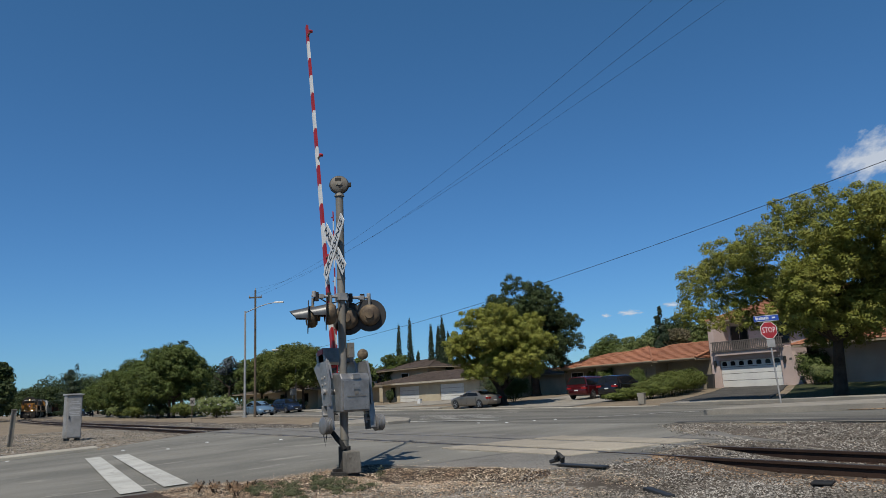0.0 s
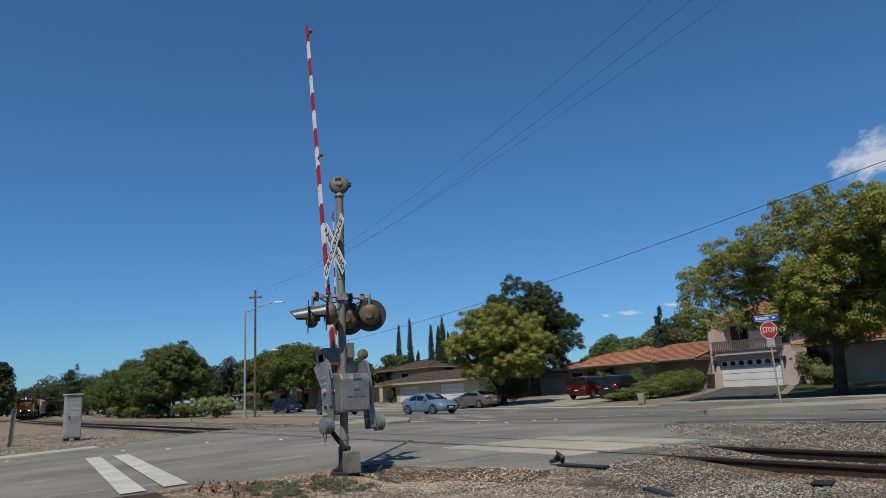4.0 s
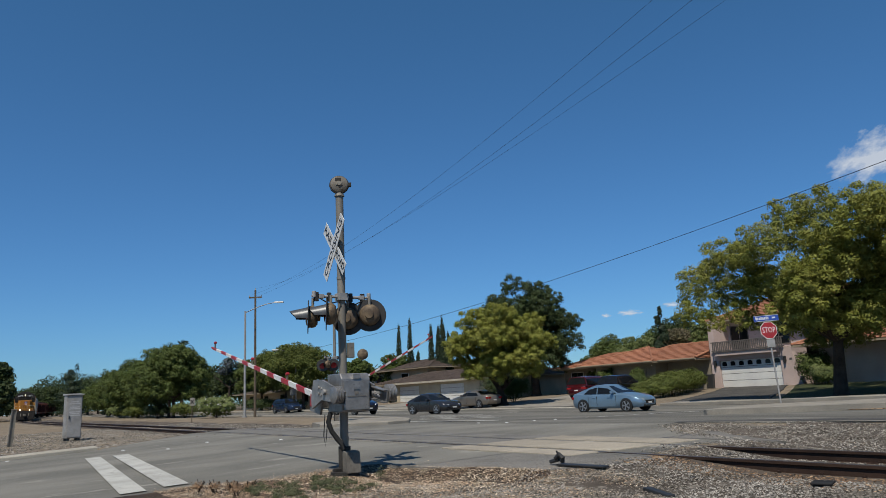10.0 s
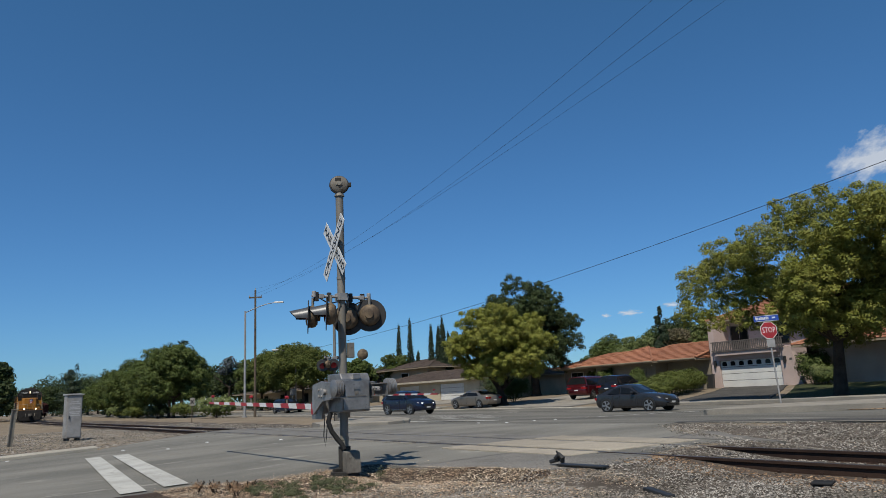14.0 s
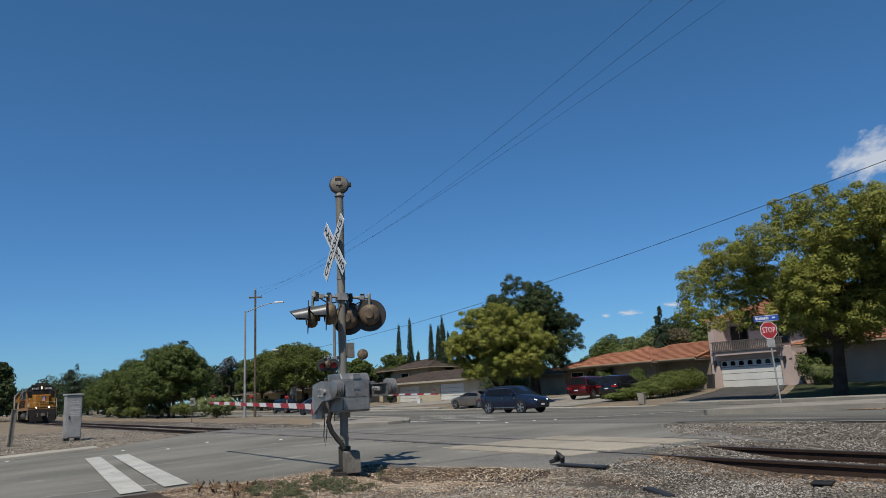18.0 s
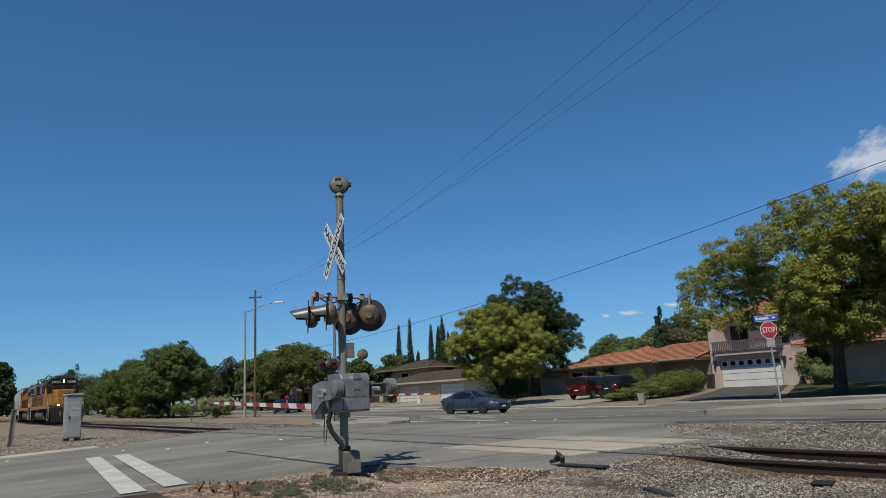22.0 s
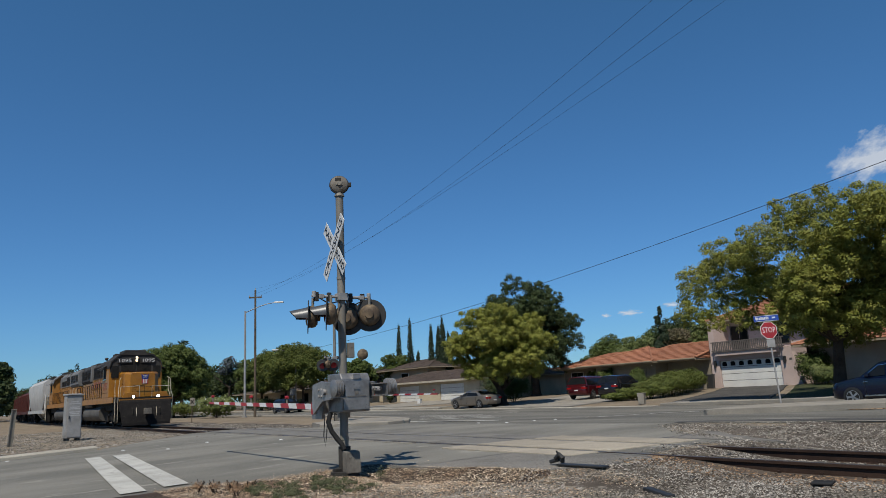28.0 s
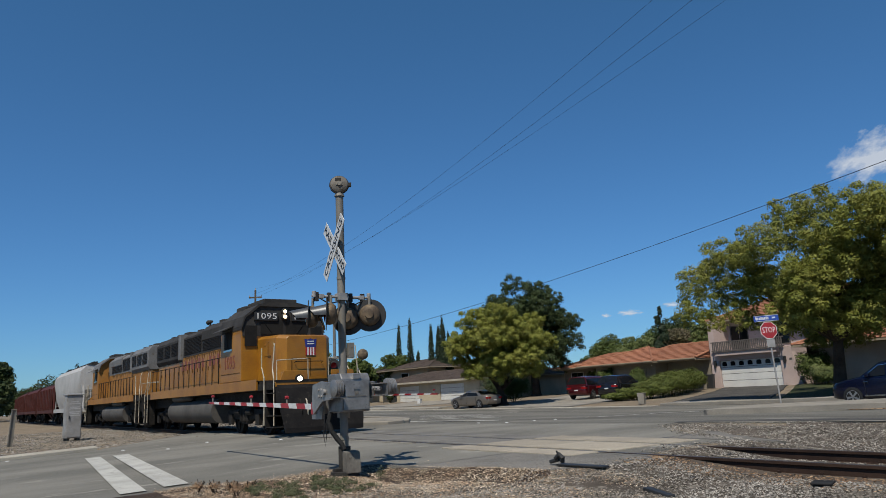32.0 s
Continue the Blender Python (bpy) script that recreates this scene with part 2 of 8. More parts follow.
def thing(name, m, label, category, group="", kind=""):
    ob = new(name)
    ob.matrix_basis = m
    ob.empty_display_size = 0.3
    return tagged(ob, label, category, group, kind)


def sheet(name, xs, ys, height, material, label, kind="structure", lift=0.0, category="", keep=None):
    """A draped sheet over a grid."""
    vs = [(x, y, height(x, y) + lift) for y in ys for x in xs]
    n = len(xs)
    fs = [(j * n + i, j * n + i + 1, (j + 1) * n + i + 1, (j + 1) * n + i) for j in range(len(ys) - 1) for i in range(n - 1)
          if keep is None or keep((xs[i] + xs[i + 1]) / 2, (ys[j] + ys[j + 1]) / 2)]
    me = bpy.data.meshes.new(name)
    me.from_pydata(vs, [], fs)
    me.materials.append(material)
    me.polygons.foreach_set("use_smooth", [True] * len(me.polygons))
    return tagged(new(name, me), label, category or name, kind=kind)


def words(text, size, material, m, parent, name="lettering", depth=0.004, width=None):
    """Letters in the built-in font, as a mesh."""
    cu = bpy.data.curves.new(name, "FONT")
    cu.body, cu.size, cu.extrude, cu.align_x, cu.align_y, cu.resolution_u = text, size, depth, "CENTER", "CENTER", 2
    tmp = new(name, cu)
    bpy.context.view_layer.update()
    me = bpy.data.meshes.new_from_object(tmp)
    bpy.data.objects.remove(tmp)
    if width:
        xs = [v.co.x for v in me.vertices]
        k = width / (max(xs) - min(xs))
        for v in me.vertices:
            v.co.x *= k
    me.materials.clear()
    me.materials.append(material)
    ob = new(name, me)
    ob.parent = parent
    ob.matrix_basis = m
    return ob


def spline(table, x):
    for (a, va), (b, vb) in zip(table, table[1:]):
        if x <= b:
            k = min(1.0, max(0.0, (x - a) / (b - a)))
            return va + (vb - va) * k
    return table[-1][1]


def facing(n, up=(0, 0, 1)):
    """A turn whose z axis points along n and whose y axis points up."""
    z = Vector(n).normalized()
    x = Vector(up).cross(z).normalized()
    return Matrix((x, z.cross(x), z)).transposed().to_4x4()


# ---- the lie of the land: x runs along the track, y away across it, z = 0 on the rail heads ----
PROFILE = [(-60, -0.45), (-10, -0.40), (0, -0.28), (3, -0.17), (6, -0.05), (8, -0.01), (9.7, 0.0), (13, 0.0), (16, -0.02), (20, -0.08), (24, -0.18), (27, -0.27), (30, -0.33), (33, -0.29),
           (37, -0.15), (43, 0.03), (47, 0.18), (50, 0.38), (60, 0.42), (400, 0.6)]
TILT = [(11, 0.0), (16, 0.3), (20, 0.6), (24, 0.95), (30, 0.75), (34, 0.8), (46, 0.0)]
TRACK_Y, BEND_X, BEND_R = 9.726, -95.0, 683.0


def track_y(x):
    d = max(0.0, BEND_X - x)
    return TRACK_Y + d * d / (2 * BEND_R)


def road_height(x, y):
    y0 = y - (track_y(x) - TRACK_Y) if x < BEND_X else y
    z = spline(PROFILE, y0)
    if x > -22:
        return z + 0.028 * min(14.0, x + 22.0) * spline(TILT, y)
    return z - 0.17 * min(1.0, max(0.0, (-57 - x) / 6)) * min(1.0, max(0.0, (y - 38) / 8))


LEFT_EDGE = [(-80, -24.8), (3.8, -24.8), (6, -27.0), (8, -29.3), (9.5, -30.0), (11.5, -28.6), (12.2, -26.2), (13.5, -25.1), (14.2, -24.7), (15.4, -25.1), (16.8, -27.6), (17.7, -30.0), (18.3, -33.0), (20.3, -42.0), (22.3, -60.0), (23, -400.0)]
RIGHT_EDGE = [(-80, -12.6), (0, -12.0), (3.2, -11.6), (4.1, -11.0), (5.0, -11.0), (5.7, -11.0), (6.0, -10.75), (6.15, -10.2), (6.35, -9.3), (6.5, -8.7), (6.7, -8.2), (6.9, -7.6), (7.8, -7.25), (8.65, -7.4), (9.0, -7.6), (10.4, -8.1), (10.75, -8.0), (11.4, -7.6), (12.3, -9.3), (13.8, -11.1), (14.7, -11.6), (15.1, -11.2), (15.5, -7.0), (15.7, 400.0)]


def on_road(x, y):
    return y < 34.3 and spline(LEFT_EDGE, y) <= x <= spline(RIGHT_EDGE, y)


def road_side(x, y):
    """How far off the road a place by the track lies, from 0 to 1 within 1.5 m."""
    if y > 15.5 or y < -5:
        return 0.0
    d = max(spline(LEFT_EDGE, y) - x, x - spline(RIGHT_EDGE, y))
    return min(1.0, max(0.0, (d - 0.3) / 1.5))


def ground_height(x, y):
    z = road_height(x, y) - 0.010
    k = road_side(x, y)
    if k:
        near = max(0.0, 1.0 - abs(y - track_y(x)) / 6.0)
        z -= k * (0.14 * min(1.0, near * 1.9) + 0.004)
        z += k * 0.03 * noise.noise(Vector((x * 0.5, y * 0.5, 0)))
    elif not on_road(x, y):
        z += 0.02 * noise.noise(Vector((x * 0.3, y * 0.3, 3)))
    if y < 7.5 and not on_road(x, y):
        z -= 0.16 * math.exp(-((x + 9.9) / 0.75) ** 2 - ((y - 5.75) / 0.34) ** 2)
    return z


def steps(*pieces):
    out = []
    for a, b, s in pieces:
        n = max(1, round((b - a) / s))
        out += [a + (b - a) * i / n for i in range(n)]
    return out + [pieces[-1][1]]


GX = steps((-2500, -400, 300), (-400, -130, 15), (-130, -40, 3), (-40, -13.2, 0.5), (-13.2, -6, 0.15), (-6, 4, 0.5), (4, 40, 3), (40, 400, 60), (400, 2500, 300))
GY = steps((-2500, -100, 300), (-100, -8, 8), (-8, 2.0, 1.0), (2.0, 7.5, 0.15), (7.5, 18, 0.4), (18, 52, 1.5), (52, 200, 15), (200, 2500, 300))
sheet("ground", GX, GY, ground_height, DIRT, "bare dry dirt ground with dust and patches", category="ground")


def strip(name, left, right, material, label, lift, rows, across=10, top=road_height, kind="structure", category="road", edge=0.12, grid=None):
    """A paved sheet between two edges given by y, with a skirt down into the ground."""
    vs, fs = [], []
    across = len(grid) - 1 if grid else across
    for y in rows:
        a, b = left(y), right(y)
        for i in range(across + 1):
            x = min(max(grid[i], a), b) if grid else a + (b - a) * i / across
            vs.append((x, y, top(x, y) + lift))
    n = across + 1
    for j in range(len(rows) - 1):
        fs += [(j * n + i, j * n + i + 1, (j + 1) * n + i + 1, (j + 1) * n + i) for i in range(across)]
    for col in (0, across):
        k = len(vs)
        vs += [(vs[j * n + col][0], vs[j * n + col][1], vs[j * n + col][2] - edge) for j in range(len(rows))]
        fs += [(j * n + col, (j + 1) * n + col, k + j + 1, k + j) for j in range(len(rows) - 1)]
    for j in (0, len(rows) - 1):
        k = len(vs)
        vs += [(vs[j * n + i][0], vs[j * n + i][1], vs[j * n + i][2] - edge) for i in range(n)]
        fs += [(j * n + i, j * n + i + 1, k + i + 1, k + i) for i in range(across)]
    me = bpy.data.meshes.new(name)
    me.from_pydata(vs, [], fs)
    me.materials.append(material)
    tops = across * (len(rows) - 1)
    me.polygons.foreach_set("use_smooth", [i < tops for i in range(len(me.polygons))])
    return tagged(new(name, me), label, category, kind=kind)


clampx = 130.0
def ragged(y, seed):
    return 0.16 * noise.noise(Vector((y * 1.7, seed, 0))) + 0.07 * noise.noise(Vector((y * 5.0, seed, 4)))


strip("road", lambda y: spline(LEFT_EDGE, y) + ragged(y, 1), lambda y: spline(RIGHT_EDGE, y) + ragged(y, 9), ASPHALT, "worn grey asphalt road over the level crossing", -0.006, steps((-60, 0, 5), (0, 5, 0.2), (5, 7, 0.06), (7, 15.1, 0.2), (15.1, 15.4, 0.3)), 40, edge=0.25)
strip("road_shoulder", lambda y: min(-10.0 + ragged(y, 4), spline(RIGHT_EDGE, y) - 0.3), lambda y: spline(RIGHT_EDGE, y) + ragged(y, 9) + 0.04, SHOULDER, "coarse pale asphalt shoulder beside the crossing", 0.005, steps((6.05, 8.7, 0.06)), 20, edge=0.1)
strip("road_shoulder_far", lambda y: -9.4 + ragged(y, 5), lambda y: spline(RIGHT_EDGE, y) + ragged(y, 9) + 0.9, SHOULDER, "coarse pale asphalt shoulder beyond the rails", 0.003, steps((11.5, 12.9, 0.15)), 12, edge=0.06)
strip("road_cross_street", lambda y: max(-clampx * 2, spline(LEFT_EDGE, y)), lambda y: min(clampx, spline(RIGHT_EDGE, y)), ASPHALT_OLD, "patched grey asphalt street along the track", -0.003,
      steps((15.1, 23, 0.2), (23, 34.3, 0.8)), edge=0.03, grid=steps((-260, -60, 8), (-60, 10, 0.7), (10, 130, 8)))


def painted(name, pts, width, label, lift=0.014, material=WHITE_LINE, n=24):
    """A painted line through points, laid on the road."""
    vs, fs = [], []
    line = []
    for (x0, y0), (x1, y1) in zip(pts, pts[1:]):
        line += [(x0 + (x1 - x0) * i / n, y0 + (y1 - y0) * i / n) for i in range(n)]
    line.append(pts[-1])
    for i, (x, y) in enumerate(line):
        a, b = line[max(0, i - 1)], line[min(len(line) - 1, i + 1)]
        d = Vector((b[0] - a[0], b[1] - a[1])).normalized()
        for s in (-0.5, 0.5):
            px, py = x - d.y * s * width, y + d.x * s * width
            vs.append((px, py, road_height(px, py) + lift))
    fs = [(2 * i, 2 * i + 1, 2 * i + 3, 2 * i + 2) for i in range(len(line) - 1)]
    me = bpy.data.meshes.new(name)
    me.from_pydata(vs, [], fs)
    me.materials.append(material)
    return tagged(new(name, me), label, "road marking", kind="structure")


painted("stop_line", [(-21.3, 3.33), (-12.0, 2.46)], 0.37, "broad worn white stop line across the lane")
painted("stop_line", [(-21.1, 3.97), (-12.15, 3.13)], 0.38, "broad worn white stop line across the lane")
painted("road_line", [(-26.0, 15.7), (-21.2, 17.0)], 0.42, "thin worn white line across the road", n=40)
painted("road_line", [(-17.6, 21.0), (-14.6, 22.9)], 0.4, "thin worn white line across the street", n=20)
for k in range(5):
    painted("lane_dash", [(-18.25 + k * 0.27, 18.3 + k * 0.48), (-18.08 + k * 0.27, 18.6 + k * 0.48)], 0.2, "broken worn white lane line", n=4)
for k in range(5):
    painted("crosswalk_bar", [(-27.6 - k * 1.75, 17.6 + k * 1.1), (-24.8 - k * 1.75, 19.9 + k * 1.1)], 0.55, "worn white crosswalk bar on the street", n=6)
painted("edge_line", [(-11.5, 14.95), (-10.9, 15.22), (-7.0, 15.5), (6.0, 15.7)], 0.12, "pale worn edge line beside the gravel", 0.014, CONCRETE)
painted("gutter_strip", [(-75, 33.9), (-28, 33.9)], 0.7, "pale concrete gutter along the far kerb", 0.012, CONCRETE_PALE, 60)
painted("asphalt_patch", [(-12.0, 15.25), (-11.1, 15.62), (-7.6, 15.95), (-2.0, 16.1)], 0.6, "dark strip of newer asphalt", 0.012, TAR, 16)
painted("street_line", [(-200, 28.6), (-34, 28.6)], 0.12, "long faded centre line of the street")

DOME = Geo().turn([(0.055, 0), (0.05, 0.012), (0.03, 0.018), (0.001, 0.019)], (0, 0, 0), (0, 0, 1), 8)
dome_mesh = mesh_of("lane_marker", DOME, WHITE, smooth=True)
for x, y in ((-24.2, 1.6), (-23.0, 4.4), (-21.2, 5.2), (-22.3, 6.6), (-20.0, 8.0), (-19.0, 16.7), (-18.6, 17.3), (-20.2, 15.2), (-18.9, 15.4)):
    ob = new("lane_marker", dome_mesh)
    ob.location = (x, y, road_height(x, y) - 0.002)
    tagged(ob, "small white ceramic lane marker on the asphalt", "road marker", "ceramic lane markers")


def kerb(name, pts, width, height, label, material=CONCRETE, n=10, drop=0.15):
    """A raised kerb with a rounded front edge, along a line of points."""
    rings = []
    line = []
    for (x0, y0), (x1, y1) in zip(pts, pts[1:]):
        line += [(x0 + (x1 - x0) * i / n, y0 + (y1 - y0) * i / n) for i in range(n)]
    line.append(pts[-1])
    for i, (x, y) in enumerate(line):
        a, b = line[max(0, i - 1)], line[min(len(line) - 1, i + 1)]
        d = Vector((b[0] - a[0], b[1] - a[1], 0)).normalized()
        s = Vector((-d.y, d.x, 0))
        z = road_height(x, y)
        c = Vector((x, y, z))
        w = width / 2
        rings.append([c - s * w + Vector((0, 0, -drop)), c - s * w + Vector((0, 0, height - 0.03)), c - s * (w - 0.03) + Vector((0, 0, height)),
                      c + s * (w - 0.03) + Vector((0, 0, height)), c + s * w + Vector((0, 0, height - 0.03)), c + s * w + Vector((0, 0, -drop))])
    ob = part(name, Geo().loft(rings), material)
    return tagged(ob, label, "kerb", kind="structure")


kerb("kerb_near", [(-25.2, -40), (-25.2, 0), (-25.15, 4.0)], 0.75, 0.1, "worn pale concrete kerb at the road's edge", CONCRETE_PALE)
kerb("kerb_corner", [(-26.2, 12.1), (-25.2, 13.5), (-24.8, 14.2), (-25.0, 15.2), (-27.5, 16.8), (-30.0, 17.6), (-33.0, 18.2), (-42.0, 20.2), (-60, 22.3), (-200, 22.9)], 0.3, 0.12, "grey concrete kerb round the street corner")
kerb("kerb_far", [(-250, 34.5), (-51, 34.5)], 0.3, 0.12, "grey concrete kerb along the far pavement")
kerb("kerb_far", [(-28, 34.5), (120, 34.5)], 0.3, 0.12, "grey concrete kerb along the far pavement")
# the pavement island that carries the stop sign
ISLE_FRONT = [(18.62, -13.45), (19.75, -9.0), (20.3, 0.0), (20.6, 90.0)]
ISLE_BACK = [(18.62, -13.5), (18.8, -13.75), (22.6, -14.45), (23.0, -14.2), (23.4, -10.0)]
strip("pavement_island", lambda y: spline(ISLE_BACK, y), lambda y: spline(ISLE_FRONT, y), CONCRETE, "worn concrete traffic island with a kerb, dry leaves in the gutter", 0.15, steps((18.64, 23.35, 0.1)),
      category="pavement", edge=0.3, grid=steps((-14.6, -7.0, 0.2), (-7.0, 10.0, 1.0), (10.0, 90.0, 10.0)))
slab = Geo()
SLAB = [(-26.3, 12.2), (-25.35, 13.55), (-24.95, 14.2), (-25.15, 15.1), (-27.55, 16.65), (-30.0, 17.4), (-33.0, 16.6), (-29.0, 13.0)]
slab.add([(x, y, road_height(x, y) - 0.1) for x, y in SLAB] + [(x, y, road_height(x, y) + 0.10) for x, y in SLAB],
         [tuple(range(8, 16))] + [(i, (i + 1) % 8, (i + 1) % 8 + 8, i + 8) for i in range(8)])
tagged(part("pavement_corner", slab, CONCRETE), "pale concrete pavement corner by the crossing", "pavement", kind="structure")
for a, b in ((-250.0, -51.0), (-28.0, 120.0)):
    strip("pavement_far", lambda y: a, lambda y: b, CONCRETE_PALE, "pale concrete pavement along the far side of the street", 0.11, steps((34.6, 36.2, 0.8)), 120, category="pavement")
strip("driveway_tan_house", lambda y: -80.0, lambda y: -64.0, CONCRETE, "pale concrete driveway before the garage", 0.03, steps((36.2, 50.5, 1.0)), 8, category="driveway")
strip("driveway_red_roof", lambda y: -47.0 - (y - 34.3) * 0.25, lambda y: -35.4 - (y - 34.3) * 0.2, CONCRETE, "wide pale concrete driveway", 0.03, steps((34.4, 52, 1.0)), 10, category="driveway")
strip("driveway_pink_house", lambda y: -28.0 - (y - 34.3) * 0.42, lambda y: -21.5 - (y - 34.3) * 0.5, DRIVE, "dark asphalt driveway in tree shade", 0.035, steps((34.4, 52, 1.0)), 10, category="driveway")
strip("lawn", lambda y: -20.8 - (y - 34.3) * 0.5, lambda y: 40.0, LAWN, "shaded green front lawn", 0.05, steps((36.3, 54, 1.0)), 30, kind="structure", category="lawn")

# ---- the railway ----
railway = thing("railway_track", pose(0, 0, 0), "rusty railway track on timber ties in grey ballast", "railway track", kind="structure")
XS = steps((-330, -95, 6), (-95, 60, 5))
RAIL_SECTION = [(-0.07, -0.175), (-0.07, -0.16), (-0.012, -0.145), (-0.012, -0.05), (-0.036, -0.04), (-0.036, -0.006), (0.036, -0.006), (0.036, -0.04), (0.012, -0.05), (0.012, -0.145), (0.07, -0.16), (0.07, -0.175)]
for side in (-0.755, 0.755):
    rings, heads = [], []
    for x in XS:
        y = track_y(x) + side
        rings.append([(x, y + a, b) for a, b in RAIL_SECTION])
        heads.append([(x, y + a, b) for a, b in ((-0.034, -0.008), (-0.030, 0.0), (0.030, 0.0), (0.034, -0.008))])
    rail = part("rail", Geo().loft(rings), RAIL_RUST, railway)
    part("rail_head", Geo().loft(heads), RAIL_TOP, rail, "polished steel rail head")
TIE_MESH = mesh_of("tie", Geo().box(-0.115, -1.3, -0.34, 0.115, 1.3, -0.165), TIE, 0.012)
PLATE_MESH = mesh_of("tie_plate", Geo().box(-0.1, -0.13, -0.168, 0.1, 0.13, -0.15).box(-0.02, -0.11, -0.15, 0.02, -0.08, -0.12).box(-0.02, 0.08, -0.15, 0.02, 0.11, -0.12), RAIL_RUST)
far_ties = Geo()
rng = random.Random(4)
x = -200.0
while x < 14:
    if x < -75:
        far_ties.add([(x + a, track_y(x) + b, c) for c in (-0.3, -0.165) for b in (-1.3, 1.3) for a in (-0.115, 0.115)], [(4, 5, 7, 6), (0, 1, 5, 4), (1, 3, 7, 5), (0, 4, 6, 2)])
    elif not -29.5 < x < -8.0:
        t = new("tie", TIE_MESH)
        t.parent = railway
        t.matrix_basis = pose(x + rng.uniform(-0.03, 0.03), track_y(x) + rng.uniform(-0.05, 0.05), rng.uniform(-0.01, 0.005), 0, 0, rng.uniform(-1.5, 1.5))
        if x > -12:
            for s in (-0.755, 0.755):
                q = new("tie_plate", PLATE_MESH)
                q.parent = t
                q.location = (0, s, 0)
    x += 0.53
part("far_ties", far_ties, TIE, railway)

# concrete panels that fill the level crossing
crossing = thing("level_crossing", pose(0, 0, 0), "level crossing of worn tan concrete panels with flangeway gaps", "level crossing", kind="structure")
PANEL_LEN = 1.82
for (y0, y1), tag in (((8.2, 8.83), "f"), ((9.10, 10.36), "g"), ((10.62, 11.45), "b")):
    pm = mesh_of("crossing_panel", Geo().box(0.01, y0, -0.2, PANEL_LEN - 0.01, y1, 0.012), PANEL, 0.012)
    for k in range(-3, 9):
        if k == -3:
            pg = pm.copy()
            pg.materials.clear()
            pg.materials.append(PANEL_GREY)
        if k < 7 and tag == "f":
            continue
        q = new("crossing_panel", pg if k < 7 else pm)
        q.parent = crossing
        q.location = (-24.9 + k * PANEL_LEN, 0, 0.003 * ((k * 7) % 3 - 1) - (0.004 if k < 7 else 0))
strip_mesh = mesh_of("edge_strip", Geo().box(0.01, 8.68, -0.1, PANEL_LEN - 0.01, 8.76, 0.006), CONCRETE)
for k in range(-1, 6):
    q = new("edge_strip", strip_mesh)
    q.parent = crossing
    q.location = (-24.9 + k * PANEL_LEN, 0, 0)


# ---- loose stones, litter and weeds ----
def soil_height(x, y):
    return ground_height(x, y) + 0.016 + 0.02 * noise.noise(Vector((x * 1.1, y * 1.1, 9))) - 0.03 * max(0.0, (x + 8.0)) - (0.06 if on_road(x + 0.1, y) else 0.0)


def top_height(x, y):
    """The surface on which loose things lie."""
    if on_road(x, y):
        return road_height(x, y)
    z = ground_height(x, y)
    if -13.2 < x < -6.0 and y < 7.5:
        z = max(z, soil_height(x, y))
    if x > -7.4 or y > 10:
        z = max(z, ground_height(x, y) + 0.012)
    return z


def scatter(name, count, place, size, material, label, category, seed, flat=0.7, kind="stuff", lift=0.3):
    """Many rough little stones, thrown over an area, in one mesh."""
    r = np.random.RandomState(seed)
    base = np.array([(1, 0, 0), (0.3, 0.9, 0.05), (-0.8, 0.5, 0), (-0.7, -0.6, 0), (0.35, -0.95, 0), (0.1, 0.1, 0.85)])
    tris = np.array([(0, 1, 5), (1, 2, 5), (2, 3, 5), (3, 4, 5), (4, 0, 5)])
    vs, fs = [], []
    k = 0
    while k < count:
        x, y = place(r)
        if on_road(x + 0.2 + 0.5 * (r.rand() - 0.5), y):
            if r.rand() > 0.004 or size > 0.03:
                continue
        s = size * (0.45 + 1.1 * r.rand() ** 1.5)
        q = base * (1 + 0.35 * (r.rand(6, 3) - 0.5)) * np.array([1, 0.6 + 0.6 * r.rand(), flat])
        a, b = r.rand() * 6.283, (r.rand() - 0.5) * 1.2
        ca, sa, cb, sb = math.cos(a), math.sin(a), math.cos(b), math.sin(b)
        rot = np.array([(ca, -sa * cb, sa * sb), (sa, ca * cb, -ca * sb), (0, sb, cb)])
        z = top_height(x, y) + s * lift
        vs.append(q @ rot.T * s + np.array([x, y, z]))
        fs.append(tris + 6 * k)
        k += 1
    vs, fs = np.concatenate(vs), np.concatenate(fs)
    me = bpy.data.meshes.new(name)
    me.from_pydata(vs.tolist(), [], fs.tolist())
    me.materials.append(material)
    return tagged(new(name, me), label, category, kind=kind)


def near_patch(r):
    while True:
        x, y = -10.0 + 7.5 * r.rand(), 2.4 + 6.1 * r.rand()
        if r.rand() < (x + 9.1 - 0.35 * max(0.0, y - 5.5)) / 1.7 + 0.5 * noise.noise(Vector((x, y, 7))):
            return x, y


def bed(x0, x1, lo, hi):
    return lambda r: (lambda x: (x, track_y(x) + lo + (hi - lo) * r.rand()))(x0 + (x1 - x0) * r.rand())


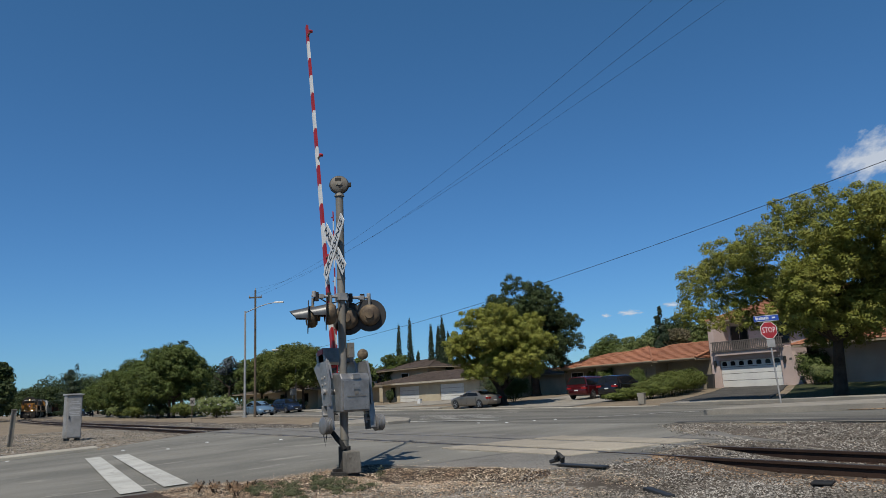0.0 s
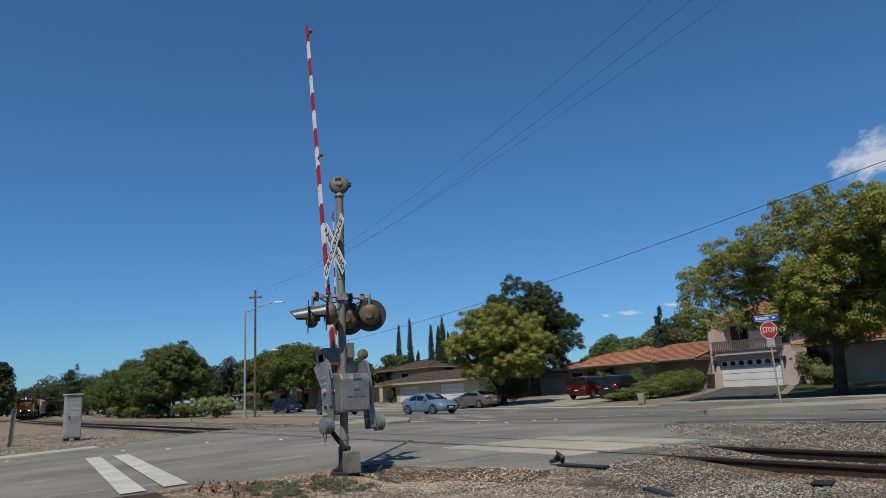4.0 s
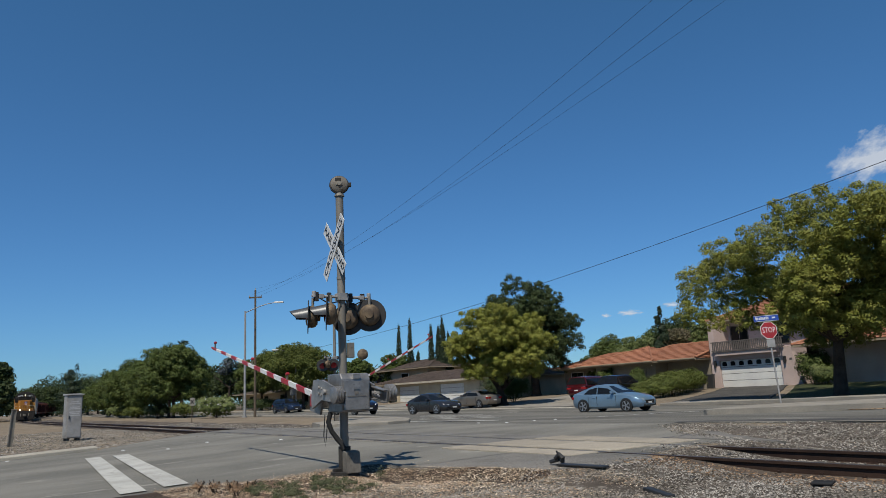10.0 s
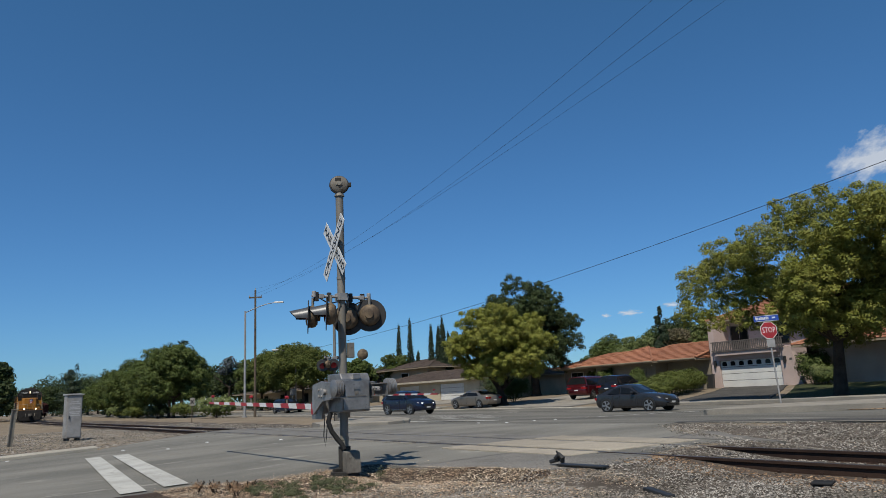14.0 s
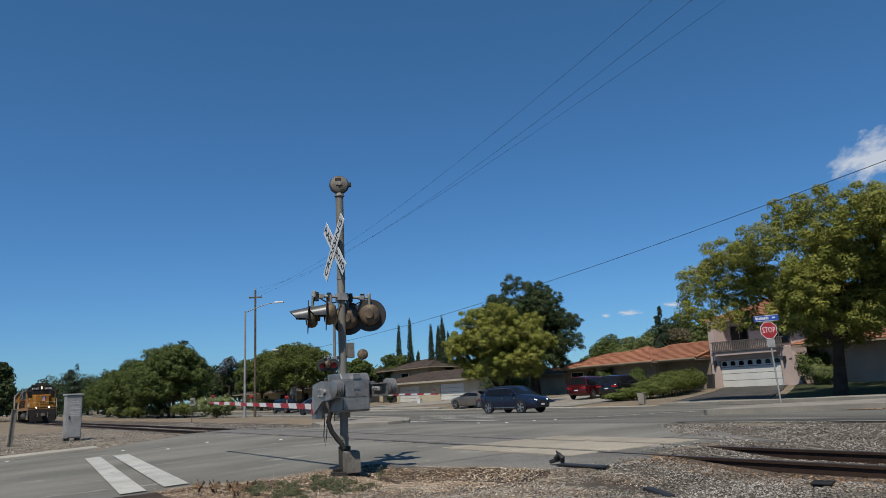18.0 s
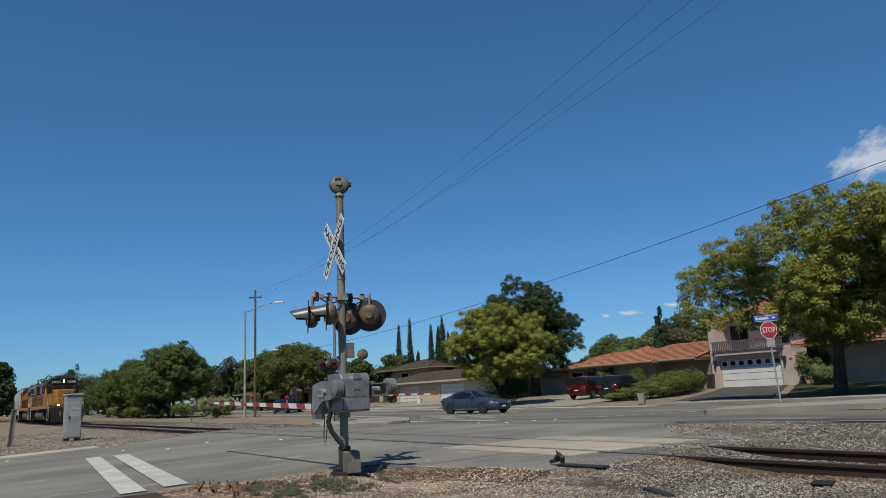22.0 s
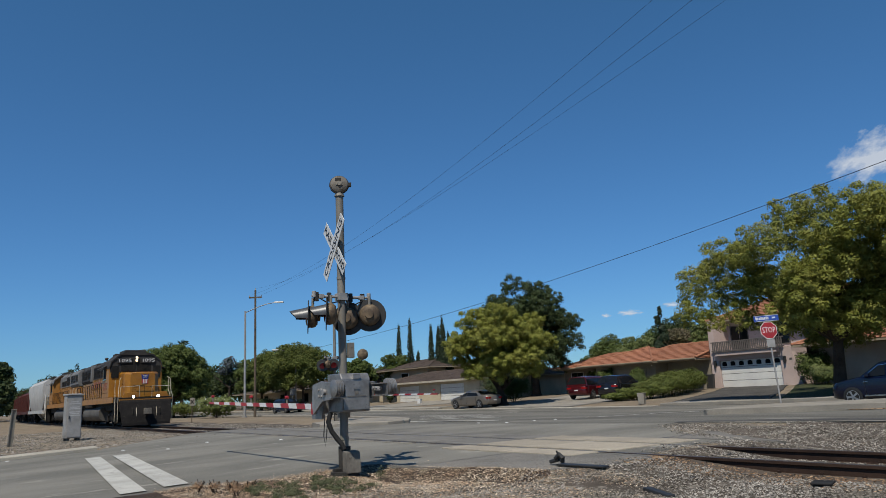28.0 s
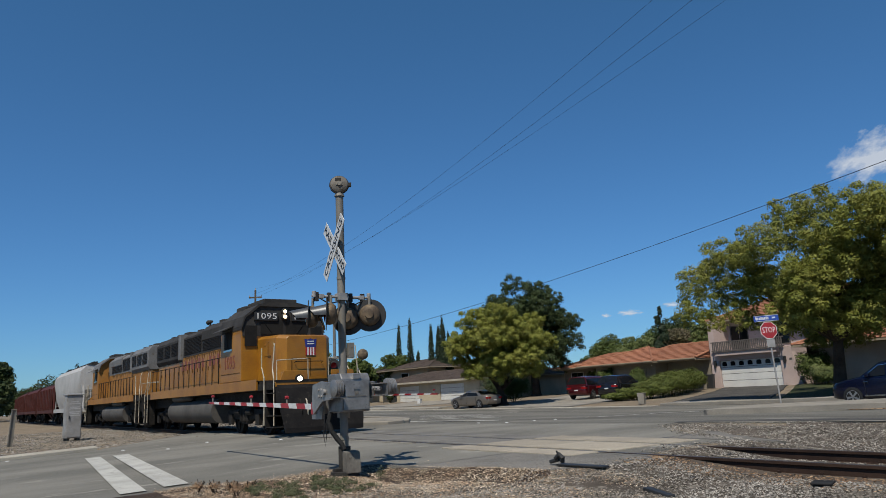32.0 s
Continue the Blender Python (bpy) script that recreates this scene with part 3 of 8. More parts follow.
# beds of gravel lie a little over the dirt
for name, x0, x1, lo, hi in (("ballast_bed_left", -200, -24.4, -9.4, 4.6), ("ballast_bed_right", -12.2, 30, -8.5, 6.0)):
    gxs = steps((x0, x0 + 120, 3), (x0 + 120, x1, 0.6)) if x0 < -100 else steps((x0, 4, 0.5), (4, x1, 3))
    gys = steps((lo, hi, 0.4))
    vs = [(x, track_y(x) + y, ground_height(x, track_y(x) + y) + 0.012 - (0.25 if on_road(x, track_y(x) + y) or (x < -7.4 and y < -1.6) else 0.0)) for y in gys for x in gxs]
    n = len(gxs)
    fs = [(j * n + i, j * n + i + 1, (j + 1) * n + i + 1, (j + 1) * n + i) for j in range(len(gys) - 1) for i in range(n - 1)]
    me = bpy.data.meshes.new(name)
    me.from_pydata(vs, [], fs)
    me.materials.append(GRAVEL)
    me.polygons.foreach_set("use_smooth", [True] * len(me.polygons))
    tagged(new(name, me), "bed of dusty grey ballast gravel", "gravel", kind="structure")

# dark soil under the litter at the signal's foot
soil_xs, soil_ys = steps((-13.2, -6.0, 0.15)), steps((-3, 2, 0.5), (2, 7.5, 0.15))
sheet("soil", soil_xs, soil_ys, soil_height, SOIL, "dark brown soil under dry litter", category="soil")
scatter("loose_ballast", 46000, near_patch, 0.0135, STONE, "loose grey ballast stones beside the rails", "gravel", 1)
scatter("bark_flakes", 36000, lambda r: (-12.3 + 6.3 * r.rand(), 2.7 + 4.7 * r.rand()), 0.0105, FLAKE, "pale bark flakes strewn over dark soil", "bark litter", 8, flat=0.3)
scatter("bark_flakes", 11000, lambda r: (-10.9 + 3.2 * r.rand(), 5.0 + 1.9 * r.rand()), 0.0115, FLAKE, "pale bark flakes along the broken edge of the asphalt", "bark litter", 18, flat=0.35)
scatter("loose_ballast", 36000, bed(-12.0, 1, 1.0, 5.6), 0.015, STONE, "loose grey ballast stones beyond the rails", "gravel", 2)
scatter("loose_ballast", 32000, bed(-52, -25.5, -9.0, 4.0), 0.026, STONE, "loose grey ballast stones along the curve of track", "gravel", 3)
scatter("loose_ballast", 7000, bed(-9, 1, -0.7, 0.7), 0.016, STONE, "grey ballast stones between the rails", "gravel", 5)
scatter("dry_leaves", 9000, lambda r: (-12.3 + 5.8 * r.rand(), 2.7 + 4.5 * r.rand()), 0.011, LITTER, "brown dry leaf litter by the signal's foot", "leaf litter", 6, flat=0.25)
scatter("dry_leaves", 2200, lambda r: (-12.8 + 10 * r.rand(), 19.55 + 0.25 * r.rand() ** 2), 0.03, LITTER, "brown dry leaves in the gutter of the island", "leaf litter", 9, flat=0.3)
scatter("dry_leaves", 5000, lambda r: (-7.5 + 6 * r.rand(), 8.4 + 0.9 * (r.rand() - 0.5)), 0.013, LITTER, "brown dry leaves gathered along the rail", "leaf litter", 7, flat=0.25)


# ---- trees ----
def leaves(name, clumps, count, size, material, parent, seed, shell=0.8, dome=0.35):
    """A crown of small leaf sprays round clumps of (x, y, z, rx, ry, rz): dense on their upper skin, thin below, with an uneven outline."""
    r = np.random.RandomState(seed)
    c = np.array(clumps, float)
    vol = c[:, 3] * c[:, 4] + c[:, 4] * c[:, 5]
    pick = r.choice(len(c), count, p=vol / vol.sum())
    d = r.normal(size=(count, 3))
    d /= np.linalg.norm(d, axis=1)[:, None]
    low = (d[:, 2] < -dome) & (r.rand(count) < 0.8)
    d[low, 2] *= -1
    rad = np.where(r.rand(count) < shell, 0.80 + 0.30 * r.rand(count) ** 1.5, 0.80 * r.rand(count) ** 0.5)
    bumpy = 1 + 0.16 * np.sin(d[:, 0] * 5 + pick) * np.cos(d[:, 1] * 6 + 2 * pick) + 0.12 * np.sin(d[:, 2] * 9 + pick * 3)
    p = c[pick, :3] + d * c[pick, 3:] * (rad * bumpy)[:, None]
    nrm = d + r.normal(size=(count, 3)) * 0.24 + np.array([0, 0, 0.08])
    nrm /= np.linalg.norm(nrm, axis=1)[:, None]
    t = np.cross(nrm, r.normal(size=(count, 3)))
    t /= np.linalg.norm(t, axis=1)[:, None]
    b = np.cross(nrm, t)
    s = size * (0.55 + 0.9 * r.rand(count))[:, None]
    w = 0.55
    quad = np.stack([p - t * s, p + b * s * w - nrm * s * 0.15, p + t * s, p - b * s * w - nrm * s * 0.15], 1)
    vs = quad.reshape(-1, 3)
    me = bpy.data.meshes.new(name)
    me.vertices.add(len(vs))
    me.vertices.foreach_set("co", vs.ravel())
    me.loops.add(count * 4)
    me.loops.foreach_set("vertex_index", np.arange(count * 4))
    me.polygons.add(count)
    me.polygons.foreach_set("loop_start", np.arange(count) * 4)
    me.polygons.foreach_set("loop_total", np.full(count, 4))
    me.update()
    me.materials.append(material)
    ob = new(name, me)
    ob.parent = parent
    return ob


LEAF_CAMPHOR = leafy("camphor_leaf", (0.168, 0.178, 0.033), (0.285, 0.272, 0.062), (0.225, 0.226, 0.046))
LEAF_DEEP = leafy("shaded_camphor_leaf", (0.165, 0.172, 0.034), (0.275, 0.265, 0.062), (0.22, 0.22, 0.047))
LEAF_DARK = leafy("oak_leaf", (0.036, 0.052, 0.020), (0.058, 0.078, 0.028))
LEAF_MID = leafy("broad_leaf", (0.060, 0.085, 0.022), (0.105, 0.128, 0.034))
LEAF_LIGHT = leafy("pale_leaf", (0.10, 0.125, 0.045), (0.17, 0.19, 0.07))
LEAF_DEAD = leafy("dry_brown_leaf", (0.10, 0.085, 0.05), (0.16, 0.13, 0.08))
LEAF_CONIFER = leafy("conifer_needles", (0.018, 0.032, 0.018), (0.035, 0.05, 0.026))
LEAF_HEDGE = leafy("hedge_leaf", (0.075, 0.095, 0.022), (0.125, 0.138, 0.034))


def limbs(geo, base, top, r, forks, rr, depth=2):
    """A tapered trunk with limbs that fork out."""
    base, top = Vector(base), Vector(top)
    mid = base.lerp(top, 0.5) + Vector((rr.uniform(-0.1, 0.1), rr.uniform(-0.1, 0.1), 0)) * (top - base).length * 0.4
    geo.cyl(base, mid, r, r * 0.82, 9, False)
    geo.cyl(mid, top, r * 0.82, r * 0.65, 9, False)
    if depth:
        for k in range(forks):
            a = 6.283 * (k + rr.uniform(0, 0.6)) / forks
            ln = (top - base).length * rr.uniform(0.6, 0.95)
            tip = top + Vector((math.cos(a) * ln * 0.75, math.sin(a) * ln * 0.75, ln * rr.uniform(0.45, 0.8)))
            limbs(geo, top, tip, r * (0.56 if depth > 1 else 0.42), forks, rr, depth - 1)


def tree(name, x, y, trunk_h, trunk_r, clumps, count, size, leaf, label, seed, forks=3, lean=(0, 0), depth=2, category="tree", group=""):
    z = ground_height(x, y)
    root = thing(name, pose(x, y, z - 0.05), label, category, group)
    rr = random.Random(seed)
    g = Geo()
    g.cyl((0, 0, -0.1), (0, 0, 0.25), trunk_r * 1.5, trunk_r * 1.05, 9, False)
    limbs(g, (0, 0, 0.2), (lean[0], lean[1], trunk_h), trunk_r, forks, rr, depth)
    part("trunk", g, BARK, root, smooth=True)
    leaves("crown", clumps, count, size, leaf, root, seed)
    return root


def tufts(lobes, seed, n=20, small=0.42):
    """Breaks each round lobe (x, y, z, radius) of a crown into leafy tufts on its skin, fewer below."""
    r = random.Random(seed)
    out = []
    for x, y, z, q in lobes:
        out.append((x, y, z - q * 0.1, q * 0.62, q * 0.62, q * 0.5))
        for k in range(n):
            a = k * 2.39996 + r.uniform(-0.3, 0.3) + x
            t = 1 - 1.72 * (k + r.uniform(0.2, 0.8)) / n
            ring = math.sqrt(max(0.0, 1 - t * t))
            f = q * r.uniform(0.72, 0.98)
            s = q * small * r.uniform(0.6, 1.2)
            out.append((x + math.cos(a) * ring * f, y + math.sin(a) * ring * f, z + t * f * 0.9, s, s, s * 0.85))
    return out


def ball_clumps(w, d, z0, z1, n, seed, big=0.3, skew=(0, 0), small=0.42, per=16, low=0.75):
    """Tufts that fill a rounded, uneven crown w by d metres, from z0 to z1."""
    r = random.Random(seed)
    h = z1 - z0
    base = (w + d + h) / 6
    lobes = []
    while len(lobes) < n:
        best = None
        for c in range(10):
            a, t = r.uniform(0, 6.283), r.uniform(-low, 1)
            ring = math.sqrt(1 - t * t)
            q = base * big * r.uniform(0.7, 1.2)
            u = r.uniform(0.72, 1.08) if r.random() < 0.72 else r.uniform(0.2, 0.6)
            p = Vector((math.cos(a) * ring * max(0.3, w / 2 - q) * u + skew[0], math.sin(a) * ring * max(0.3, d / 2 - q) * u + skew[1], (z0 + z1) / 2 + t * (h / 2 - q * 0.8) * u))
            m = min([(p - Vector(o[:3])).length - 0.6 * o[3] for o in lobes] + [99])
            if best is None or m > best[0]:
                best = (m, (*p, q))
        lobes.append(best[1])
    return tufts(lobes, seed + 1, per, small)


# the limbs' leaf masses of the great tree; those on its far side are thrown by chance
MASSES = [(-5.3, -3.1, 6.4, 1.4), (-5.3, -3.8, 4.8, 1.1), (-5.0, -2.0, 7.3, 1.0), (-4.0, -2.3, 7.9, 1.25), (-4.4, -1.4, 5.6, 1.3), (-2.6, -2.8, 7.5, 1.1), (-1.3, -3.1, 7.7, 1.25), (-4.5, -3.4, 4.1, 0.6), (-2.7, -2.9, 4.0, 0.75), (-3.6, -2.6, 4.6, 0.8), (-1.5, 0.4, 9.5, 1.2),
          (-2.6, -1.2, 6.2, 1.2), (-1.2, -0.6, 8.2, 1.2), (0.9, -1.0, 7.9, 1.3), (-2.0, -2.6, 5.6, 1.0), (0.1, -3.3, 6.1, 1.2), (0.1, 0.1, 9.7, 1.2), (0.1, -2.2, 4.3, 1.4), (-0.3, 2.1, 7.8, 1.5), (1.6, 1.9, 9.9, 1.1), (3.3, 0.5, 9.2, 1.2), (2.8, -0.8, 6.5, 1.3), (2.3, 1.1, 4.3, 1.4), (-1.0, 0.6, 3.2, 1.0), (1.2, 1.7, 3.2, 1.1)]
rr = random.Random(77)
# masses beyond x = 6 are added out of view to shade the crown
MASSES += [(0.3, 1.6, 2.6, 0.9), (-0.9, 1.2, 3.4, 1.0), (0.4, -0.6, 3.3, 1.0), (1.9, -1.2, 3.5, 1.1), (3.3, 0.4, 3.4, 1.2), (2.6, -2.4, 4.6, 1.2), (4.0, -0.8, 5.0, 1.4), (4.8, 0.9, 3.9, 1.2), (1.4, -3.2, 4.0, 1.0), (5.2, -1.6, 6.8, 1.4), (6.4, -3.0, 7.9, 1.6), (7.2, -2.0, 7.6, 1.6), (6.8, -4.2, 6.6, 1.6), (8.0, -0.8, 6.8, 1.6), (4.4, -1.8, 8.3, 1.3), (-2.9, -2.2, 6.4, 1.1)]
for k in range(14):
    a, q = rr.uniform(-1.4, -0.2), rr.uniform(3.0, 6.0)
    MASSES.append((math.cos(a) * q, math.sin(a) * q, 9.2 - 0.12 * q * q + rr.uniform(-2.6, 0.2), rr.uniform(1.0, 1.4)))
for k in range(24):
    a = -0.5 + 3.0 * rr.random()
    q = rr.uniform(3.2, 7.0)
    MASSES.append((math.cos(a) * q, math.sin(a) * q, 9.6 - 0.12 * q * q + rr.uniform(-2.2, 0.4), rr.uniform(1.0, 1.5)))
def set_back(x, y, z):
    """Lower limbs of the sunward side grow behind the overhanging top."""
    k = min(2.6, max(-1.6, (6.4 - z) * 0.9)) if 0.89 * x + 0.45 * y > -2.6 else 0.0
    return x - 0.45 * k, y + 0.89 * k


MASSES = [(*set_back(x, y, z), z, q) for x, y, z, q in MASSES]
MASSES = [(x, y, max(z, q + spline([(-3.0, 3.3), (-1.4, 2.7), (-0.6, 2.1), (0.8, 2.1), (1.5, 2.8), (2.2, 3.5)], 0.89 * x + 0.45 * y)), q) for x, y, z, q in MASSES]
tree("camphor_tree", -19.4, 38.0, 2.9, 0.36, tufts(MASSES, 3, 16, 0.34), 290000, 0.060, LEAF_DEEP,
     "large spreading camphor tree with yellow-green leaves on the lawn", 11, 4, (0.2, 0.1), 3)
tree("camphor_tree", -46.2, 37.4, 1.3, 0.4, ball_clumps(10.0, 9.4, 1.0, 8.5, 48, 5, 0.24, (0.1, 0), 0.36, 11, 0.75), 185000, 0.060, LEAF_CAMPHOR,
     "round yellow-green camphor tree by the street", 12, 3, (-0.2, -0.1), 3)
tree("oak_tree", -56.3, 50.0, 3.5, 0.5, ball_clumps(12.0, 10.0, 0.8, 12.6, 52, 6, 0.24, (-0.5, 0), 0.38, 14), 110000, 0.095, LEAF_DARK, "tall dark oak tree behind the street tree", 13, 3)

# the trees in the strip between the track and the street
rr = random.Random(21)
for x, y, w, h in ((-78, 19.6, 8.5, 7.4), (-84, 20.6, 10, 7.7), (-91, 21.5, 9.5, 7.6), (-98, 20.4, 9, 7.2), (-107, 21.5, 10, 7.6), (-117, 22.6, 10, 7.4), (-128, 23.6, 11, 7.0), (-142, 25.5, 12, 6.6), (-160, 27.5, 14, 6.8)):
    tree("strip_tree", x, y, 2.0, 0.2, ball_clumps(w, w * 0.9, 0.4, h, 40, int(-x), 0.24, small=0.5, per=14), 60000, 0.088, LEAF_MID,
         "dense dark green tree in the strip beside the track", int(-x), 3, group="trees along the track")
# across the street on the left
for x, y, w, h, leaf in ((-84, 36.5, 9, 8.2, LEAF_HEDGE), (-93, 38, 10, 8.6, LEAF_HEDGE), (-105, 39, 9, 8.0, LEAF_MID), (-71.5, 37.5, 4.5, 5.4, LEAF_MID)):
    tree("street_tree", x, y, 2.6, 0.22, ball_clumps(w, w, 1.6, h, 38, int(-x), 0.24, small=0.5, per=14), 56000, 0.088, leaf, "leafy green street tree before the houses", int(-x) + 1, 3, group="street trees")


def cone_tree(name, x, y, h, w, leaf, count, label, seed, bare=0.4, category="conifer"):
    z = ground_height(x, y)
    root = thing(name, pose(x, y, z), label, category)
    part("trunk", Geo().cyl((0, 0, 0), (0, 0, h * 0.9), 0.2, 0.04, 8), BARK, root)
    n = 9
    clumps = [(0.12 * w * math.sin(k * 2.1 + seed), 0.12 * w * math.cos(k * 1.7 + seed), bare + (h - bare) * (k + 0.4) / n, w / 2 * (1 - k / n) * 0.9 + 0.12, w / 2 * (1 - k / n) * 0.9 + 0.12, h / n * 0.75) for k in range(n)]
    leaves("crown", clumps, count, 0.17, leaf, root, seed)
    return root


for x, y, h in ((-103.1, 62, 12.3), (-99.6, 62, 13.0), (-98.3, 62.6, 7.6), (-93.4, 62, 11.4), (-92.2, 62.5, 10.8), (-91.3, 62, 10.9), (-90.3, 62, 12.2), (-89.2, 61.5, 11.0), (-88.0, 61.5, 9.6)):
    root = thing("cypress", pose(x, y, 0.3), "slim dark Italian cypress behind the houses", "cypress", "row of cypresses")
    part("trunk", Geo().cyl((0, 0, 0), (0, 0, h * 0.8), 0.14, 0.04, 7), BARK, root)
    leaves("crown", [(0.05 * math.sin(3 * k + x), 0.05 * math.cos(5 * k), h * (0.06 + 0.085 * k), 0.9 * (1 - k / 12.0) ** 0.75, 0.9 * (1 - k / 12.0) ** 0.75, h * 0.10) for k in range(11)], 7500, 0.11, LEAF_CONIFER, root, int(-x * 3))
# far trees behind the red-roofed house and on the horizon
for x, y, w, h, leaf in ((-66, 72, 9, 7.4, LEAF_MID), (-60, 78, 9, 9.4, LEAF_DARK), (-60, 70, 7, 6.6, LEAF_LIGHT), (-55, 72, 7, 7.0, LEAF_DEAD), (-66, 82, 9, 9.6, LEAF_MID), (-51, 73, 6, 8.2, LEAF_LIGHT), (-47, 76, 6, 8.4, LEAF_LIGHT), (-42, 74, 6, 10.2, LEAF_MID), (-38, 72, 6, 9.6, LEAF_LIGHT),
                         (-101, 60, 7, 8.0, LEAF_MID), (-30, 76, 11, 9, LEAF_DARK), (-10, 72, 14, 10, LEAF_DARK), (4, 66, 14, 10, LEAF_DARK)):
    tree("garden_tree", x, y, 2.4, 0.22, ball_clumps(w, w, 1.2, h, 18, int(w * 7 - x), 0.34), 18000, 0.12, leaf, "leafy garden tree behind the houses", int(-x) + 5, 3, depth=1, group="garden trees")
cone_tree("cedar", -51.0, 64, 8.6, 2.0, LEAF_CONIFER, 5000, "thin dark conifer behind the houses", 3)
cone_tree("cedar", -190, 24.5, 12.0, 8.0, LEAF_CONIFER, 9000, "dark conifer far down the track", 5)
cone_tree("cedar", -178, 31.0, 8.0, 6.0, LEAF_CONIFER, 8000, "dark conifer far down the track", 6)
for x, y, w, h in ((-150, 5.6, 11, 11.5), (-165, 5.0, 13, 12.5), (-185, 6.5, 14, 13), (-230, 34, 30, 12), (-205, 38, 22, 10), (-240, 52, 24, 11), (-150, 45, 20, 9), (-130, 48, 18, 8.5), (-262, 30, 26, 9), (-275, 44, 30, 12), (-290, 20, 26, 10), (-300, 2, 26, 11), (-250, -8, 24, 12), (-225, -4, 18, 11), (-215, -14, 18, 5), (-214, -2, 16, 5), (-222, 7, 14, 4.6), (-300, 12, 26, 7), (-310, 34, 30, 8)):
    tree("far_tree", x, y, 3.0, 0.4, ball_clumps(w, w, 0.3, h, 14, int(-x), 0.40), 15000, 0.28, LEAF_DARK, "dark evergreen tree by the far end of the track", int(-x) + 9, 3, depth=1, group="far trees")


LEAF_LILAC = leafy("lilac_blossom", (0.10, 0.11, 0.16), (0.20, 0.20, 0.30), (0.06, 0.08, 0.05))
tree("jacaranda", -129, 42.0, 4.0, 0.2, ball_clumps(5.0, 5.0, 5.5, 9.6, 8, 17, 0.34, small=0.5, per=8), 2600, 0.14, LEAF_LILAC, "thin jacaranda tree with lilac blossom behind the street trees", 91, 3, depth=2)

# a fan palm behind the strip trees
palm = thing("fan_palm", pose(-98.4, 25.7, 0.3), "fan palm whose head stands over the trees", "palm")
part("trunk", Geo().cyl((0, 0, 0), (0, 0, 8.4), 0.2, 0.14, 9), BARK, palm)
for k in range(22):
    a, b = k * 2.4, 1.1 - 1.7 * (k / 22)
    tip = Vector((math.cos(a) * math.cos(b), math.sin(a) * math.cos(b), math.sin(b)))
    side = tip.cross(Vector((0, 0, 1))).normalized()
    c = Vector((0, 0, 8.4))
    g = Geo().tube([c, c + tip * 0.5], 0.015, 4)
    for j in range(7):
        u = (j - 3) / 3
        e = c + tip * 0.5
        d = (tip + side * u * 0.8).normalized()
        g.add([e, e + d * 0.45 + side * 0.05, e + d * 0.75 - Vector((0, 0, 0.08)), e + d * 0.45 - side * 0.05], [(0, 1, 2, 3)])
    part("frond", g, LEAF_DARK, palm)


# ---- crossing signals ----
def flasher(parent, at, normal, lit=False):
    """One flashing-light head: round black target, lens under a hood, housing behind."""
    m = Matrix.Translation(at) @ facing(normal)
    g = Geo().turn([(0.26, 0.0), (0.265, 0.008), (0.26, 0.016), (0.16, 0.016)], (0, 0, 0), (0, 0, 1), 28)
    head = part("flasher", g, BLACK, parent, smooth=True, at=m)
    part("housing", Geo().turn([(0.17, 0.0), (0.175, -0.05), (0.165, -0.10), (0.12, -0.14), (0.07, -0.145), (0.065, -0.18), (0.001, -0.185)], (0, 0, 0), (0, 0, 1), 24), TANBACK, head, "faded housing behind the lamp", smooth=True)
    part("lens", Geo().turn([(0.15, 0.02), (0.13, 0.035), (0.07, 0.05), (0.001, 0.055)], (0, 0, 0), (0, 0, 1), 20), LENS_RED if lit else LENS_OFF, head, "red glass lens", smooth=True)
    hood = Geo()
    rings = []
    for k in range(15):
        a = math.radians(-12 + 204 * k / 14)
        c, s = math.cos(a), math.sin(a)
        ln = 0.30 - 0.10 * (1 - max(0.0, s))
        rings.append([(0.16 * c, 0.155 * s, 0.016), (0.12 * c, 0.10 * s - 0.01, ln), (0.114 * c, 0.094 * s - 0.01, ln), (0.152 * c, 0.147 * s, 0.016)])
    part("hood", hood.loft(rings), BLACK if lit else HOOD, head, "lamp hood", smooth=True)
    part("hinge", Geo().cyl((0, 0.16, -0.06), (0, 0.30, -0.06), 0.022, None, 8), MASTGREY, head)
    return head


